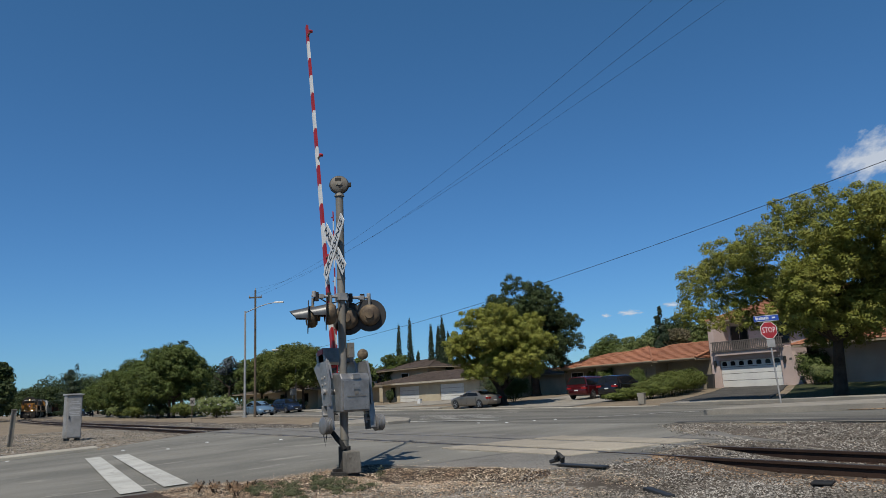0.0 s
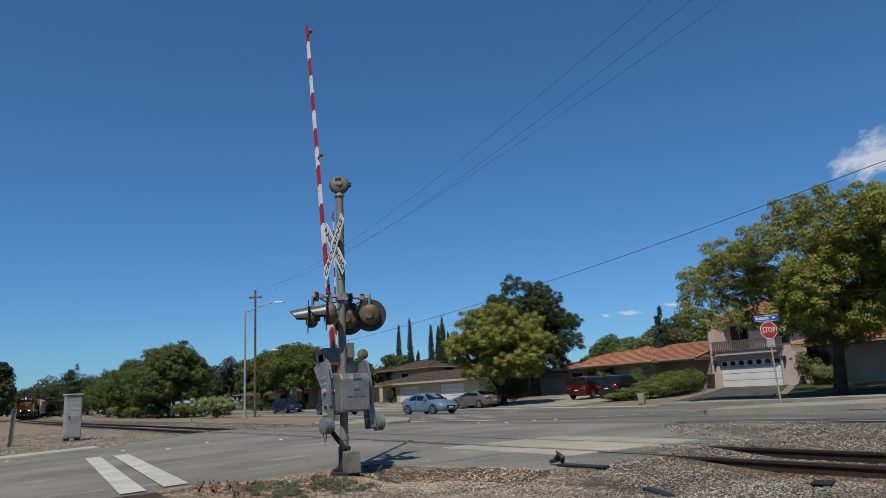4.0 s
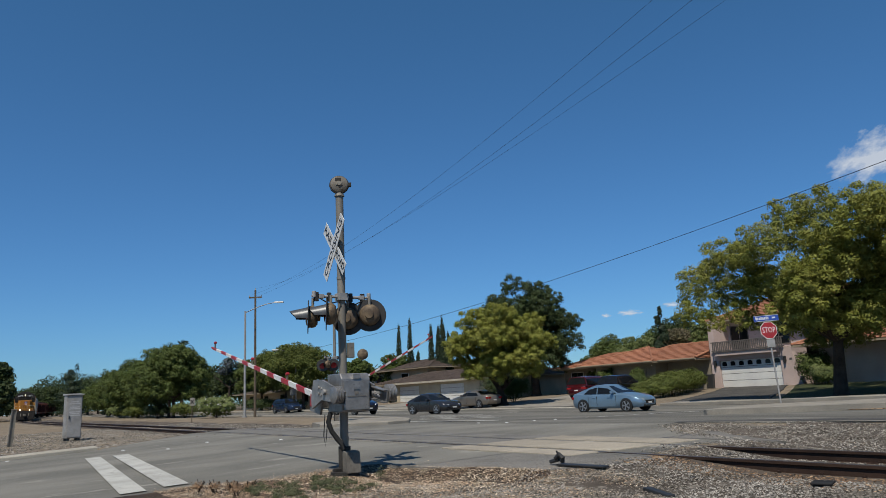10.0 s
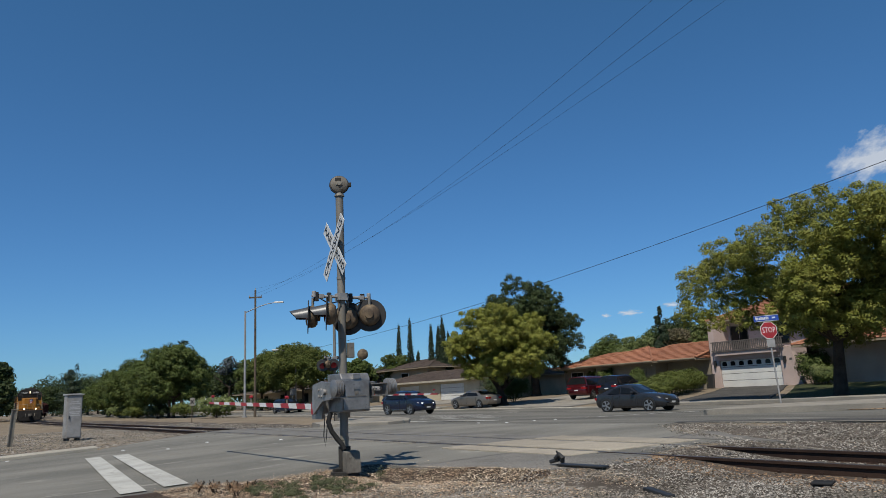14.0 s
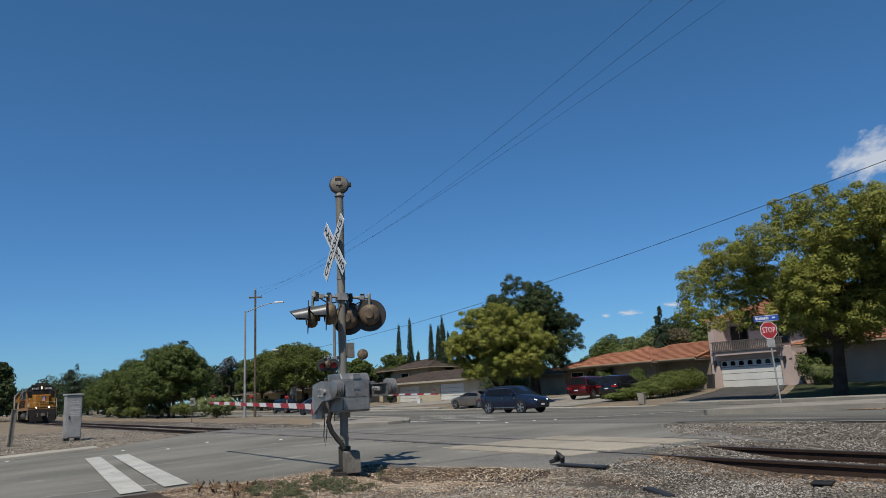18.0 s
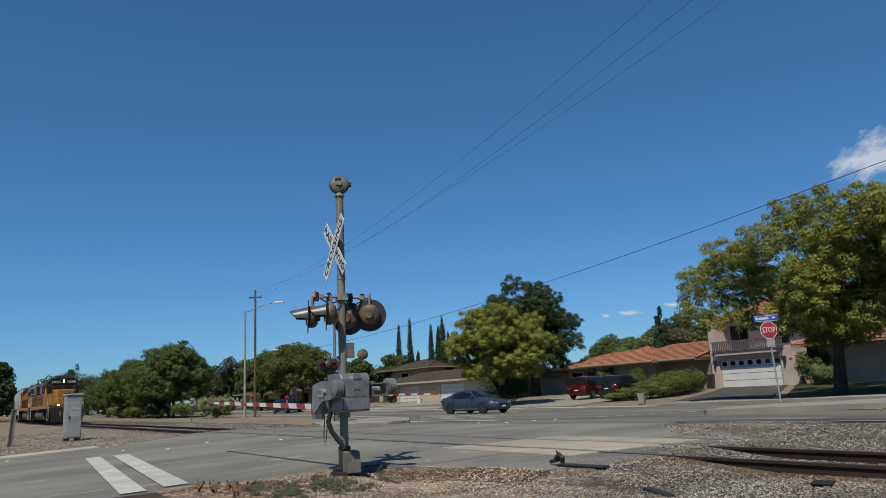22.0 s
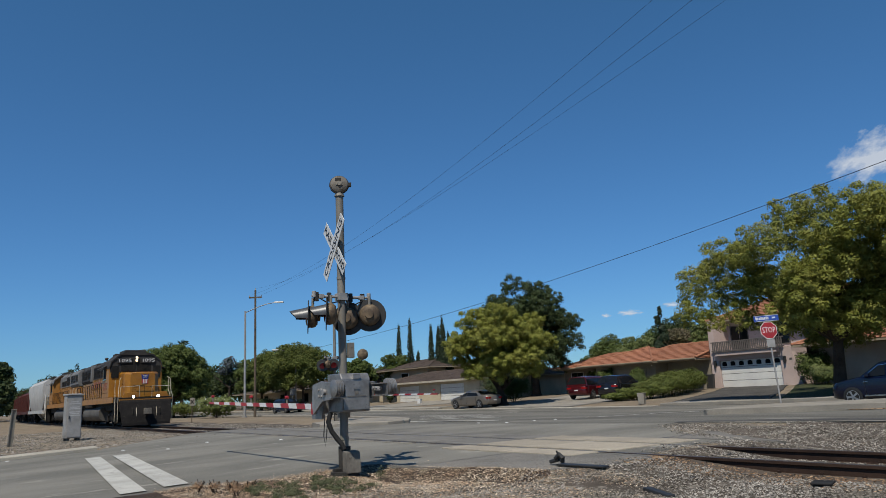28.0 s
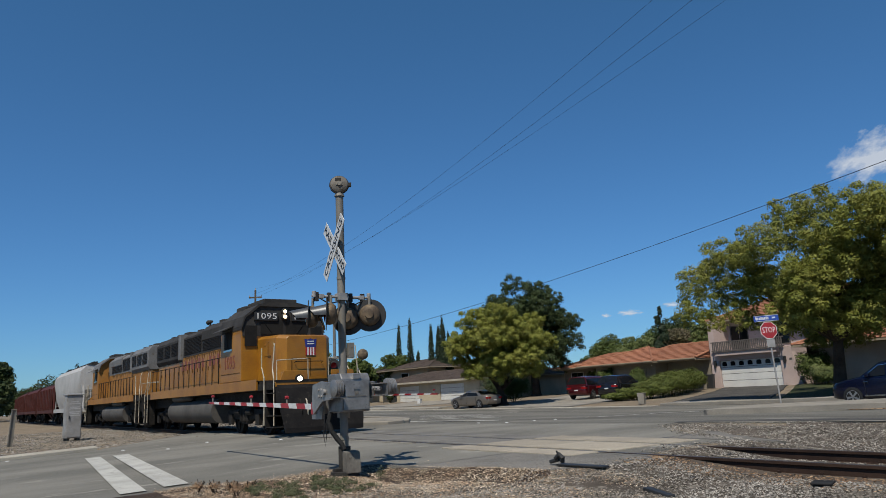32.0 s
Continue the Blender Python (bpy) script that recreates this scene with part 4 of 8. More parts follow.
def gate_signal(x, y, side, arm_len, arm_lift, mirror, height, light_z, label, group, buck=True):
    """A mast with bell, crossbuck, flashers and gate works. side: which way the lowered arm points along x."""
    root = thing("crossing_signal", pose(x, y, road_height(x, y) - 0.01), label, "crossing signal", group)
    part("base", Geo().cyl((0, 0, -0.1), (0, 0, 0.05), 0.24, 0.22, 14).cyl((0, 0, 0.05), (0, 0, 0.42), 0.095, None, 14).box(-0.19, -0.05, 0.02, 0.19, 0.05, 0.1).box(-0.05, -0.19, 0.02, 0.05, 0.19, 0.1), SOOT, root, "heavy sooty bolted base casting", 0.008)
    part("mast", Geo().cyl((0, 0, 0.3), (0, 0, height - 0.16), 0.064, None, 20), MASTGREY, root, "dull grey steel mast", smooth=True)
    for z in (0.52, 3.05, height - 1.3, height - 0.2):
        part("band", Geo().cyl((0, 0, z), (0, 0, z + 0.04), 0.071, None, 20), MASTGREY, root, smooth=True)
    bell = part("bell", Geo().turn([(0.001, 0.10), (0.09, 0.095), (0.14, 0.07), (0.155, 0.02), (0.155, 0.0), (0.15, -0.02), (0.12, -0.05), (0.06, -0.09), (0.001, -0.09)], (0, 0, 0), (0, 0, 1), 28), BOXGREY, root, "round weathered electric bell", smooth=True,
                at=Matrix.Translation((0, 0, height)) @ facing((0.9, -0.44 * mirror, 0.02)))
    part("rim", Geo().turn([(0.158, -0.02), (0.164, 0.0), (0.158, 0.022)], (0, 0, 0), (0, 0, 1), 28), SOOT, bell, "dark bell rim", smooth=True)
    part("striker", Geo().box(0.13, -0.03, -0.03, 0.2, 0.03, 0.05), SOOT, bell, "dark striker lug", 0.004)
    part("clapper", Geo().box(-0.07, 0.04, 0.06, 0.03, 0.10, 0.10), SOOT, bell, "dark clapper case", 0.004)
    part("hub", Geo().cyl((0, 0, 0.08), (0, 0, 0.125), 0.05, 0.035, 10).box(-0.055, -0.03, 0.085, 0.055, 0.03, 0.11), MASTGREY, bell)
    part("bell_neck", Geo().cyl((0, 0, height - 0.2), (0, 0, height - 0.12), 0.085, 0.06, 14), MASTGREY, root)
    # crossarm and flashers
    z0 = light_z
    part("crossarm", Geo().cyl((0, -0.52, z0 + 0.32), (0, 0.52, z0 + 0.32), 0.024, None, 10).box(-0.09, -0.08, z0 + 0.26, 0.09, 0.08, z0 + 0.38)
         .box(-0.035, -0.4, z0 + 0.285, 0.035, -0.32, z0 + 0.355).box(-0.035, 0.32, z0 + 0.285, 0.035, 0.4, z0 + 0.355).cyl((0, 0.5, z0 + 0.3), (0, 0.5, z0 + 0.40), 0.035, None, 10).cyl((0, -0.48, z0 + 0.3), (0, -0.48, z0 + 0.40), 0.035, None, 10), GALV, root, "pipe crossarm with clamps", 0.006)
    for yy in (-0.44, -0.22, 0.16, 0.38):
        part("lamp_hanger", Geo().box(-0.03, yy - 0.03, z0 + 0.24, 0.03, yy + 0.03, z0 + 0.385), SOOT, root, "dark lamp hanger", 0.008)
    part("lamp_cable", Geo().tube([(0.05, -0.4, z0 + 0.28), (0.06, -0.25, z0 + 0.2), (0.08, -0.06, z0 + 0.24)], 0.011, 5).tube([(0.05, 0.4, z0 + 0.28), (0.06, 0.22, z0 + 0.2), (0.08, 0.06, z0 + 0.24)], 0.011, 5), RUBBER, root, "black lamp cables")
    lit = mirror < 0
    if lit:
        flasher(root, (0.12, -0.66, z0 - 0.02), (0.92, -0.38, 0.02), True)
        flasher(root, (0.12, -0.12, z0), (0.92, -0.38, 0.02), True)
    else:
        flasher(root, (-0.10, -0.53, z0), (-0.40, -0.9, 0.03))
        flasher(root, (0.10, -0.31, z0 + 0.03), (-0.42, -0.9, 0.03))
    flasher(root, (-0.1, 0.17 * mirror, z0 - 0.02), (-0.8, 0.6 * mirror, 0.0), False)
    flasher(root, (0.12, 0.45 * mirror, z0 + 0.02), (-0.84, 0.54 * mirror, 0.0), False)
    if buck:
        face = Matrix.Translation((-0.02, -0.10 * mirror, height - 1.08)) @ facing((-0.10, -0.99 * mirror, 0))
        for turn, lines, lift in ((-45.0, (("RAIL", -0.36), ("ROAD", 0.36)), 0.0), (45.0, (("CROSSING", 0.0),), 0.012)):
            blade = part("crossbuck_blade", Geo().box(-0.61, -0.114, lift - 0.004, 0.61, 0.114, lift + 0.004), WHITE, root, "white blade of the crossbuck", 0.002, at=face @ pose(0, 0, 0, 0, 0, turn))
            for text, off in lines:
                words(text, 0.165, LETTER, pose(off, 0, lift + 0.005), blade, width=1.10 if len(text) > 4 else 0.44)
    # gate works
    h = 1.26
    part("gate_mechanism", Geo().prism([(-0.2, 0.94), (0.26, 0.94), (0.28, 1.44), (0.22, 1.53), (-0.2, 1.53)], "y", -0.17, 0.33), ALU, root, "silver-painted gate mechanism case", 0.02)
    part("case_lid", Geo().box(0.27, -0.14, 0.97, 0.30, 0.30, 1.42).box(0.30, 0.03, 1.28, 0.315, 0.13, 1.33).box(0.26, 0.02, 1.44, 0.315, 0.14, 1.52), ALU, root, "lid with a maker's mark worn away", 0.006)
    part("maker_mark", Geo().box(0.300, -0.08, 1.17, 0.306, 0.24, 1.185).box(0.300, 0.05, 1.2, 0.306, 0.11, 1.26), MASTGREY, root)
    part("shaft", Geo().cyl((0, -0.36, h), (0, 0.47, h), 0.045, None, 14), GALV, root, smooth=True)
    part("drop_wire", Geo().tube([(-0.05, -0.3, 0.92), (-0.06, -0.32, 0.6), (-0.05, -0.30, 0.44), (-0.04, -0.28, 0.6), (-0.04, -0.26, 0.9)], 0.008, 5), RUBBER, root, "thin hanging black wire")
    part("conduit", Geo().tube([(-0.05, -0.2, 0.95), (-0.06, -0.24, 0.80), (-0.03, -0.2, 0.66), (0.02, -0.13, 0.54), (0.07, -0.08, 0.46), (0.1, -0.05, 0.38)], 0.04, 8), RUBBER, root, "black cable hose")
    part("junction_box", Geo().prism([(0.08, 0.03), (0.25, 0.03), (0.20, 0.34), (0.08, 0.36)], "y", -0.08, 0.16), BOXGREY, root, "grey junction box at the foot", 0.012)
    part("relay_box", Geo().box(0.0, 0.07, 1.78, 0.09, 0.17, 2.02), MASTGREY, root, "small grey box on the mast", 0.01)
    # the gate arm, hinged on the shaft
    arm = part("gate_arm", Geo().prism([(side * 0.34, -0.42), (side * 0.72, -0.42), (side * 0.72, -0.2), (side * 0.42, 0.02), (side * 0.2, 0.05)], "y", -0.22, -0.18)
               .prism([(side * 0.34, -0.42), (side * 0.72, -0.42), (side * 0.72, -0.2), (side * 0.42, 0.02), (side * 0.2, 0.05)], "y", 0.24, 0.28)
               .box(min(side * 0.5, side * 0.74), -0.22, -0.34, max(side * 0.5, side * 0.74), 0.28, -0.15), ALU, root, "hinged gate arm with counterweights", 0.006, at=Matrix.Translation((0, 0, h)))
    part("arm_patch", Geo().box(min(side * 0.64, side * 0.72), -0.232, -0.34, max(side * 0.64, side * 0.72), -0.222, -0.15), RED, arm, "red reflector patch")
    for yy in (-0.30, 0.42):
        plate = part("side_plate", Geo().prism([(side * 0.44, -0.34), (side * 0.1, -0.14), (-side * 0.20, -0.12), (-side * 0.24, 0.13), (side * 0.15, 0.17), (side * 0.46, 0.12), (side * 0.5, -0.2)], "y", yy - 0.018, yy + 0.018)
                     .box(min(-side * 0.60, -side * 0.2), yy - 0.05, 0.085, max(-side * 0.60, -side * 0.2), yy + 0.05, 0.10).box(min(-side * 0.60, -side * 0.2), yy - 0.05, -0.10, max(-side * 0.60, -side * 0.2), yy + 0.05, -0.085)
                     .box(min(-side * 0.60, -side * 0.2), yy + 0.03, -0.085, max(-side * 0.60, -side * 0.2), yy + 0.045, 0.085), ALU, arm, "silver side plate", 0.004)
        for k in range(5):
            part("weight", Geo().turn([(0.001, 0.0), (0.122, 0.0), (0.130, 0.006), (0.130, 0.018), (0.122, 0.023), (0.001, 0.023)], (-side * 0.52, yy + (-0.13 if yy < 0 else 0.06) + 0.026 * k, 0.04), (0, 1, 0), 24), ALU, plate, "cast counterweight disc", smooth=True)
        part("weight_bolt", Geo().cyl((-side * 0.45, yy - 0.1, 0.03), (-side * 0.45, yy + 0.02, 0.03), 0.022, None, 6).cyl((-side * 0.36, yy - 0.1, 0.03), (-side * 0.36, yy + 0.02, 0.03), 0.022, None, 6).cyl((-side * 0.52, yy - 0.06, 0.0), (-side * 0.30, yy - 0.06, 0.0), 0.018, None, 6), GALV, plate)
        for a, b in ((0.12, 0.04), (0.12, -0.06), (0.22, 0.04), (0.22, -0.06)):
            part("bolt", Geo().cyl((side * a, yy - 0.035, b), (side * a, yy + 0.035, b), 0.02, None, 6), GALV, plate)
    x0 = 0.70
    n = 17
    seg = (arm_len - x0) / n
    for k in range(n):
        a, b = x0 + seg * k, x0 + seg * (k + 1)
        ha, hb = (0.049 - 0.026 * t / n for t in (k, k + 1))
        za, zb = (-0.235 + arm_lift * t / n for t in (k, k + 1))
        sk = 0.05
        part("stripe", Geo().loft([[(side * a + side * sk * (1 if q > 0 else -1) * 0.5, yy, za + q * ha) for yy, q in ((-0.022, -1), (0.022, -1), (0.022, 1), (-0.022, 1))],
                                   [(side * b + side * sk * (1 if q > 0 else -1) * 0.5, yy, zb + q * hb) for yy, q in ((-0.022, -1), (0.022, -1), (0.022, 1), (-0.022, 1))]]), RED if k % 2 == 0 else WHITE, arm)
    for d in (0.97 * arm_len, 0.60 * arm_len, 0.33 * arm_len):
        zz = -0.235 + arm_lift * (d - x0) / (arm_len - x0)
        lamp = part("arm_lamp", Geo().cyl((side * d, 0, zz + 0.02), (side * d, 0, zz + 0.13), 0.018, None, 8), MASTGREY, arm, "small red arm lamp")
        part("lens", Geo().turn([(0.001, -0.035), (0.026, -0.03), (0.032, 0.0), (0.026, 0.03), (0.001, 0.035)], (side * d, 0, zz + 0.15), (0, 1, 0), 14), RED, lamp, "round red lens", smooth=True)
    return root, arm, h


near_signal, near_arm, HUB = gate_signal(-10.4, 5.2, -1, 6.98, 0.17, 1, 4.65, 2.44, "grey crossing signal mast with crossbuck, flashers and gate arm", "crossing signals")
far_signal, far_arm, HUB_FAR = gate_signal(-29.8, 14.5, 1, 8.25, 0.13, -1, 4.9, 2.58, "far crossing signal mast with lit red flashers and gate arm", "crossing signals", buck=False)
far_bell = part("second_bell", Geo().turn([(0.001, 0.10), (0.12, 0.09), (0.22, 0.05), (0.25, 0.0), (0.23, -0.02), (0.001, -0.03)], (0, 0, 0), (0, 0, 1), 20), TANBACK, far_signal, "round bell on a bracket", smooth=True,
                at=Matrix.Translation((0.55, 1.14, 3.0)) @ facing((0.9, -0.4, 0)))

# ---- boxes, posts and signs by the track ----
cab_z = ground_height(-35.0, 4.65)
cabinet = thing("signal_cabinet", pose(-35.0, 4.65, cab_z, 0, 0, 6), "tall grey steel signal cabinet with a stencilled notice, on short legs", "equipment cabinet")
part("body", Geo().box(-0.22, -0.34, 0.12, 0.36, 0.24, 1.92), GALV, cabinet, "", 0.015)
part("roof", Geo().prism([(-0.28, 1.90), (0.42, 1.90), (0.42, 1.94), (-0.28, 1.98)], "y", -0.39, 0.29), GALV, cabinet, "", 0.008)
door = part("door", Geo().box(0.362, -0.31, 0.16, 0.38, 0.21, 1.86), GALV, cabinet, "", 0.006)
part("handle", Geo().box(0.38, -0.28, 0.9, 0.42, -0.25, 1.06), BLACK, door, "black lever handle", 0.004)
door2 = part("side_panel", Geo().box(-0.19, -0.358, 0.2, 0.32, -0.342, 1.84), GALV, cabinet, "", 0.006)
for k, (z, w) in enumerate(((1.62, 0.26), (1.54, 0.36), (1.40, 0.34), (1.33, 0.38), (1.20, 0.36), (1.13, 0.30), (1.06, 0.38))):
    part("notice_line", Geo().box(0.38, -w * 0.58 - 0.05, z - 0.02, 0.384, w * 0.58 - 0.05, z + 0.02), surf("notice_grey", (0.55, 0.55, 0.54), (0.5, 0.5, 0.5)) if k == 0 else bpy.data.materials["notice_grey"], door)
for a in (-0.15, 0.28):
    for b in (-0.26, 0.16):
        part("leg", Geo().box(a - 0.05, b - 0.05, -0.08, a + 0.05, b + 0.05, 0.13), BLACK, cabinet)

marker = thing("marker_post", pose(-34.2, 2.3, ground_height(-34.2, 2.3), -3, 4, 0), "leaning weathered grey marker post beside the ballast", "marker post")
part("post", Geo().prism([(-0.06, -0.09), (0.06, -0.09), (0.06, -0.055), (0.015, -0.05), (0.015, 0.05), (0.06, 0.055), (0.06, 0.09), (-0.06, 0.09)], "z", -0.3, 1.45), MASTGREY, marker)
part("cap", Geo().box(-0.07, -0.1, 1.45, 0.07, 0.1, 1.475), BOXGREY, marker, "pale plate at the head", 0.005)

xs = thing("track_sign", pose(-50.5, 13.9, ground_height(-50.5, 13.9)), "small white sign with a black cross on a post", "sign")
part("post", Geo().cyl((0, 0, -0.2), (0, 0, 1.75), 0.03, None, 8), WOOD_POLE, xs)
sg = part("panel", Geo().box(-0.17, -0.012, -0.26, 0.17, 0.012, 0.26), CONCRETE, xs, "", 0.004, at=Matrix.Translation((0.05, 0, 1.42)) @ pose(0, 0, 0, 0, 0, 55))
for a in (-38, 38):
    part("bar", Geo().box(-0.03, -0.02, -0.18, 0.03, -0.013, 0.18), LETTER, sg, at=pose(0, 0, 0, 0, a, 0))

stop_x, stop_y = -13.68, 22.85
stop_z = road_height(stop_x, stop_y) + 0.15
stop = thing("stop_sign", pose(stop_x, stop_y, stop_z, 0, -2.5, 0), "red octagonal stop sign below a blue street sign", "stop sign")
part("post", Geo().cyl((0, 0, -0.3), (0, 0, 2.78), 0.028, None, 10), GALV, stop, smooth=True)
view = facing((0.85, -0.53, 0))
octa = [(0.285 / math.cos(math.pi / 8) * math.cos(math.pi / 8 + k * math.pi / 4), 0.285 / math.cos(math.pi / 8) * math.sin(math.pi / 8 + k * math.pi / 4)) for k in range(8)]
rim = part("sign_border", Geo().prism([(a * 1.0, b * 1.0) for a, b in octa], "z", 0.0, 0.006), WHITE, stop, "white border", at=Matrix.Translation((0.035, -0.02, 2.42)) @ view)
part("sign_face", Geo().prism([(a * 0.93, b * 0.93) for a, b in octa], "z", 0.006, 0.009), RED, rim, "red octagon face")
words("STOP", 0.27, WHITE, pose(0, 0, 0.0125), rim, depth=0.002, width=0.45)
part("tag", Geo().box(-0.14, -0.13, 0, 0.14, 0.13, 0.006), GALV, stop, "bare metal back of a small sign", 0.003, at=Matrix.Translation((0.035, -0.02, 1.98)) @ view)
name_plate = part("street_sign", Geo().box(-0.40, -0.10, -0.01, 0.40, 0.10, 0.01), BLUE_SIGN, stop, "blue street sign with white lettering bars", 0.004, at=Matrix.Translation((0, 0, 2.83)) @ facing((0.72, -0.69, 0)))
for a, b in ((-0.46, -0.41), ):
    part("edge", Geo().box(-0.395, -0.095, 0.010, 0.395, -0.085, 0.013).box(-0.395, 0.085, 0.010, 0.395, 0.095, 0.013), WHITE, name_plate)
for k, w in enumerate((0.05, 0.045, 0.05, 0.045, 0.05, 0.045, 0.045, 0.04)):
    part("letter_bar", Geo().box(-0.34 + k * 0.055, -0.04, 0.010, -0.34 + k * 0.055 + w * 0.8, 0.04 if k % 3 else 0.06, 0.013), WHITE, name_plate)
part("letter_bar", Geo().box(0.19, -0.02, 0.010, 0.30, 0.03, 0.013), WHITE, name_plate)

# ---- poles and wires ----
def street_light(x, y, h, reach, aim, label):
    root = thing("street_lamp", pose(x, y, ground_height(x, y)), label, "street lamp", "street lamps")
    part("pole", Geo().cyl((0, 0, -0.2), (0, 0, h), 0.11, 0.07, 12).cyl((0, 0, 0), (0, 0, 0.12), 0.2, None, 10), GALV, root, smooth=True)
    a = Vector((*aim, 0)).normalized()
    pts = [Vector((0, 0, h - 0.15)) + a * reach * t + Vector((0, 0, 0.75 * math.sin(t * 1.5))) for t in (0, 0.25, 0.5, 0.75, 1.0)]
    part("arm", Geo().tube(pts, 0.035, 8), GALV, root)
    e = pts[-1]
    head = Geo().box(-0.1, -0.14, -0.06, 0.65, 0.14, 0.07)
    part("lamp_head", head.moved(Matrix.Translation(e) @ Matrix.Rotation(math.atan2(a.y, a.x), 4, "Z")), WHITE, root, "pale lamp head", 0.03)
    return root


street_light(-58.9, 20.45, 8.75, 2.6, (0.6, 0.8), "grey steel street lamp with a curved arm")
street_light(-83.2, 35.2, 6.9, 2.2, (-0.57, -0.82), "grey steel street lamp beyond the trees")
street_light(-165, 31.5, 8.9, 2.4, (0.57, 0.82), "grey steel street lamp behind the track trees")


def utility_pole(x, y, h, label):
    root = thing("utility_pole", pose(x, y, ground_height(x, y)), label, "utility pole", "utility poles")
    part("pole", Geo().cyl((0, 0, -0.3), (0, 0, h), 0.12, 0.08, 10), WOOD_POLE, root, smooth=True)
    part("crossarm", Geo().prism([(-0.55, h - 0.72), (0.55, h - 0.72), (0.55, h - 0.6), (-0.55, h - 0.6)], "y", -0.06, 0.06).moved(Matrix.Rotation(radians(55), 4, "Z")), WOOD_POLE, root)
    for s in (-0.5, 0.0, 0.5):
        part("insulator", Geo().cyl((s * 0.574, s * 0.819, h - 0.6 if s else h), (s * 0.574, s * 0.819, h - 0.45 if s else h + 0.15), 0.045, 0.03, 8), GALV, root)
    return root


utility_pole(-59.4, 21.5, 10.7, "tall weathered wooden utility pole with a crossarm")
utility_pole(-150.0, 31.0, 10.2, "distant wooden utility pole with a crossarm")
utility_pole(-215.0, 36.0, 10.5, "distant wooden utility pole with a crossarm")


def wire(a, b, sag, label, r=0.012, stretch=0.0):
    a, b = Vector(a), Vector(b)
    b = b + (b - a) * stretch
    pts = [a.lerp(b, t) - Vector((0, 0, sag * 4 * (t * (1 + stretch)) * (1 - t * (1 + stretch)))) for t in (i / 24 for i in range(25))]
    ob = part("overhead_wire", Geo().tube(pts, r, 5), WIRE)
    return tagged(ob, label, "cable", "overhead wires")


# poles carry three wires along the near verge and one along the far side
for a, b, sag in (((-59.69, 21.09, 10.1), (-10.68, 14.5, 10.85), 1.1), ((-59.4, 21.5, 10.7), (-8.88, 13.5, 9.62), 1.3), ((-59.11, 21.91, 10.1), (-9.85, 16.5, 11.01), 0.7)):
    wire(a, b, sag, "thin overhead power wire above the crossing", 0.0045, 0.3)
wire((-79.0, 35.6, 7.0), (-13.9, 34.4, 10.42), 0.8, "black overhead cable along the street", 0.016, 0.35)

# ---- clouds, far beyond everything ----
def cloud_material():
    m = bpy.data.materials.new("cloud_vapour")
    m.use_nodes = True
    nt = m.node_tree
    nt.nodes.remove(nt.nodes["Principled BSDF"])
    tc = nt.nodes.new("ShaderNodeTexCoord")
    ln = nt.nodes.new("ShaderNodeVectorMath")
    ln.operation = "LENGTH"
    nt.links.new(tc.outputs["Object"], ln.inputs[0])
    nz = nt.nodes.new("ShaderNodeTexNoise")
    nz.inputs["Scale"].default_value, nz.inputs["Detail"].default_value, nz.inputs["Roughness"].default_value = 1.6, 6.0, 0.62
    nt.links.new(tc.outputs["Object"], nz.inputs["Vector"])
    mul = nt.nodes.new("ShaderNodeMath")
    mul.operation = "MULTIPLY_ADD"
    mul.inputs[1].default_value, mul.inputs[2].default_value = 2.4, -0.55
    nt.links.new(nz.outputs["Fac"], mul.inputs[0])
    sub = nt.nodes.new("ShaderNodeMath")
    sub.operation = "SUBTRACT"
    nt.links.new(mul.outputs[0], sub.inputs[0])
    nt.links.new(ln.outputs["Value"], sub.inputs[1])
    k = nt.nodes.new("ShaderNodeMapRange")
    k.inputs[1].default_value, k.inputs[2].default_value, k.inputs[4].default_value = -0.15, 0.45, 0.85
    nt.links.new(sub.outputs[0], k.inputs[0])
    em = nt.nodes.new("ShaderNodeEmission")
    em.inputs[0].default_value, em.inputs[1].default_value = (0.80, 0.86, 0.95, 1), 0.72
    tr = nt.nodes.new("ShaderNodeBsdfTransparent")
    mx = nt.nodes.new("ShaderNodeMixShader")
    nt.links.new(k.outputs[0], mx.inputs[0])
    nt.links.new(tr.outputs[0], mx.inputs[1])
    nt.links.new(em.outputs[0], mx.inputs[2])
    nt.links.new(mx.outputs[0], nt.nodes["Material Output"].inputs[0])
    return m


CLOUD = cloud_material()
for way, w, h, turn in (((-0.3749, 0.8919, 0.2528), 84, 50, 24), ((-0.6503, 0.7537, 0.0948), 26, 7, 0), ((-0.6057, 0.7892, 0.1016), 22, 6, 0), ((-0.6734, 0.7334, 0.0932), 10, 5, 0)):
    v = Vector(way).normalized() * 1400
    ob = new("cloud", mesh_of("cloud", Geo().add([(-1.6, -1.6, 0), (1.6, -1.6, 0), (1.6, 1.6, 0), (-1.6, 1.6, 0)], [(0, 1, 2, 3)]), CLOUD))
    ob.matrix_basis = Matrix.Translation(v) @ facing(-v) @ Matrix.Rotation(radians(turn), 4, "Z") @ Matrix.Diagonal((w, h, 1, 1))
    tagged(ob, "small white fair-weather cloud", "cloud", "clouds", "structure")

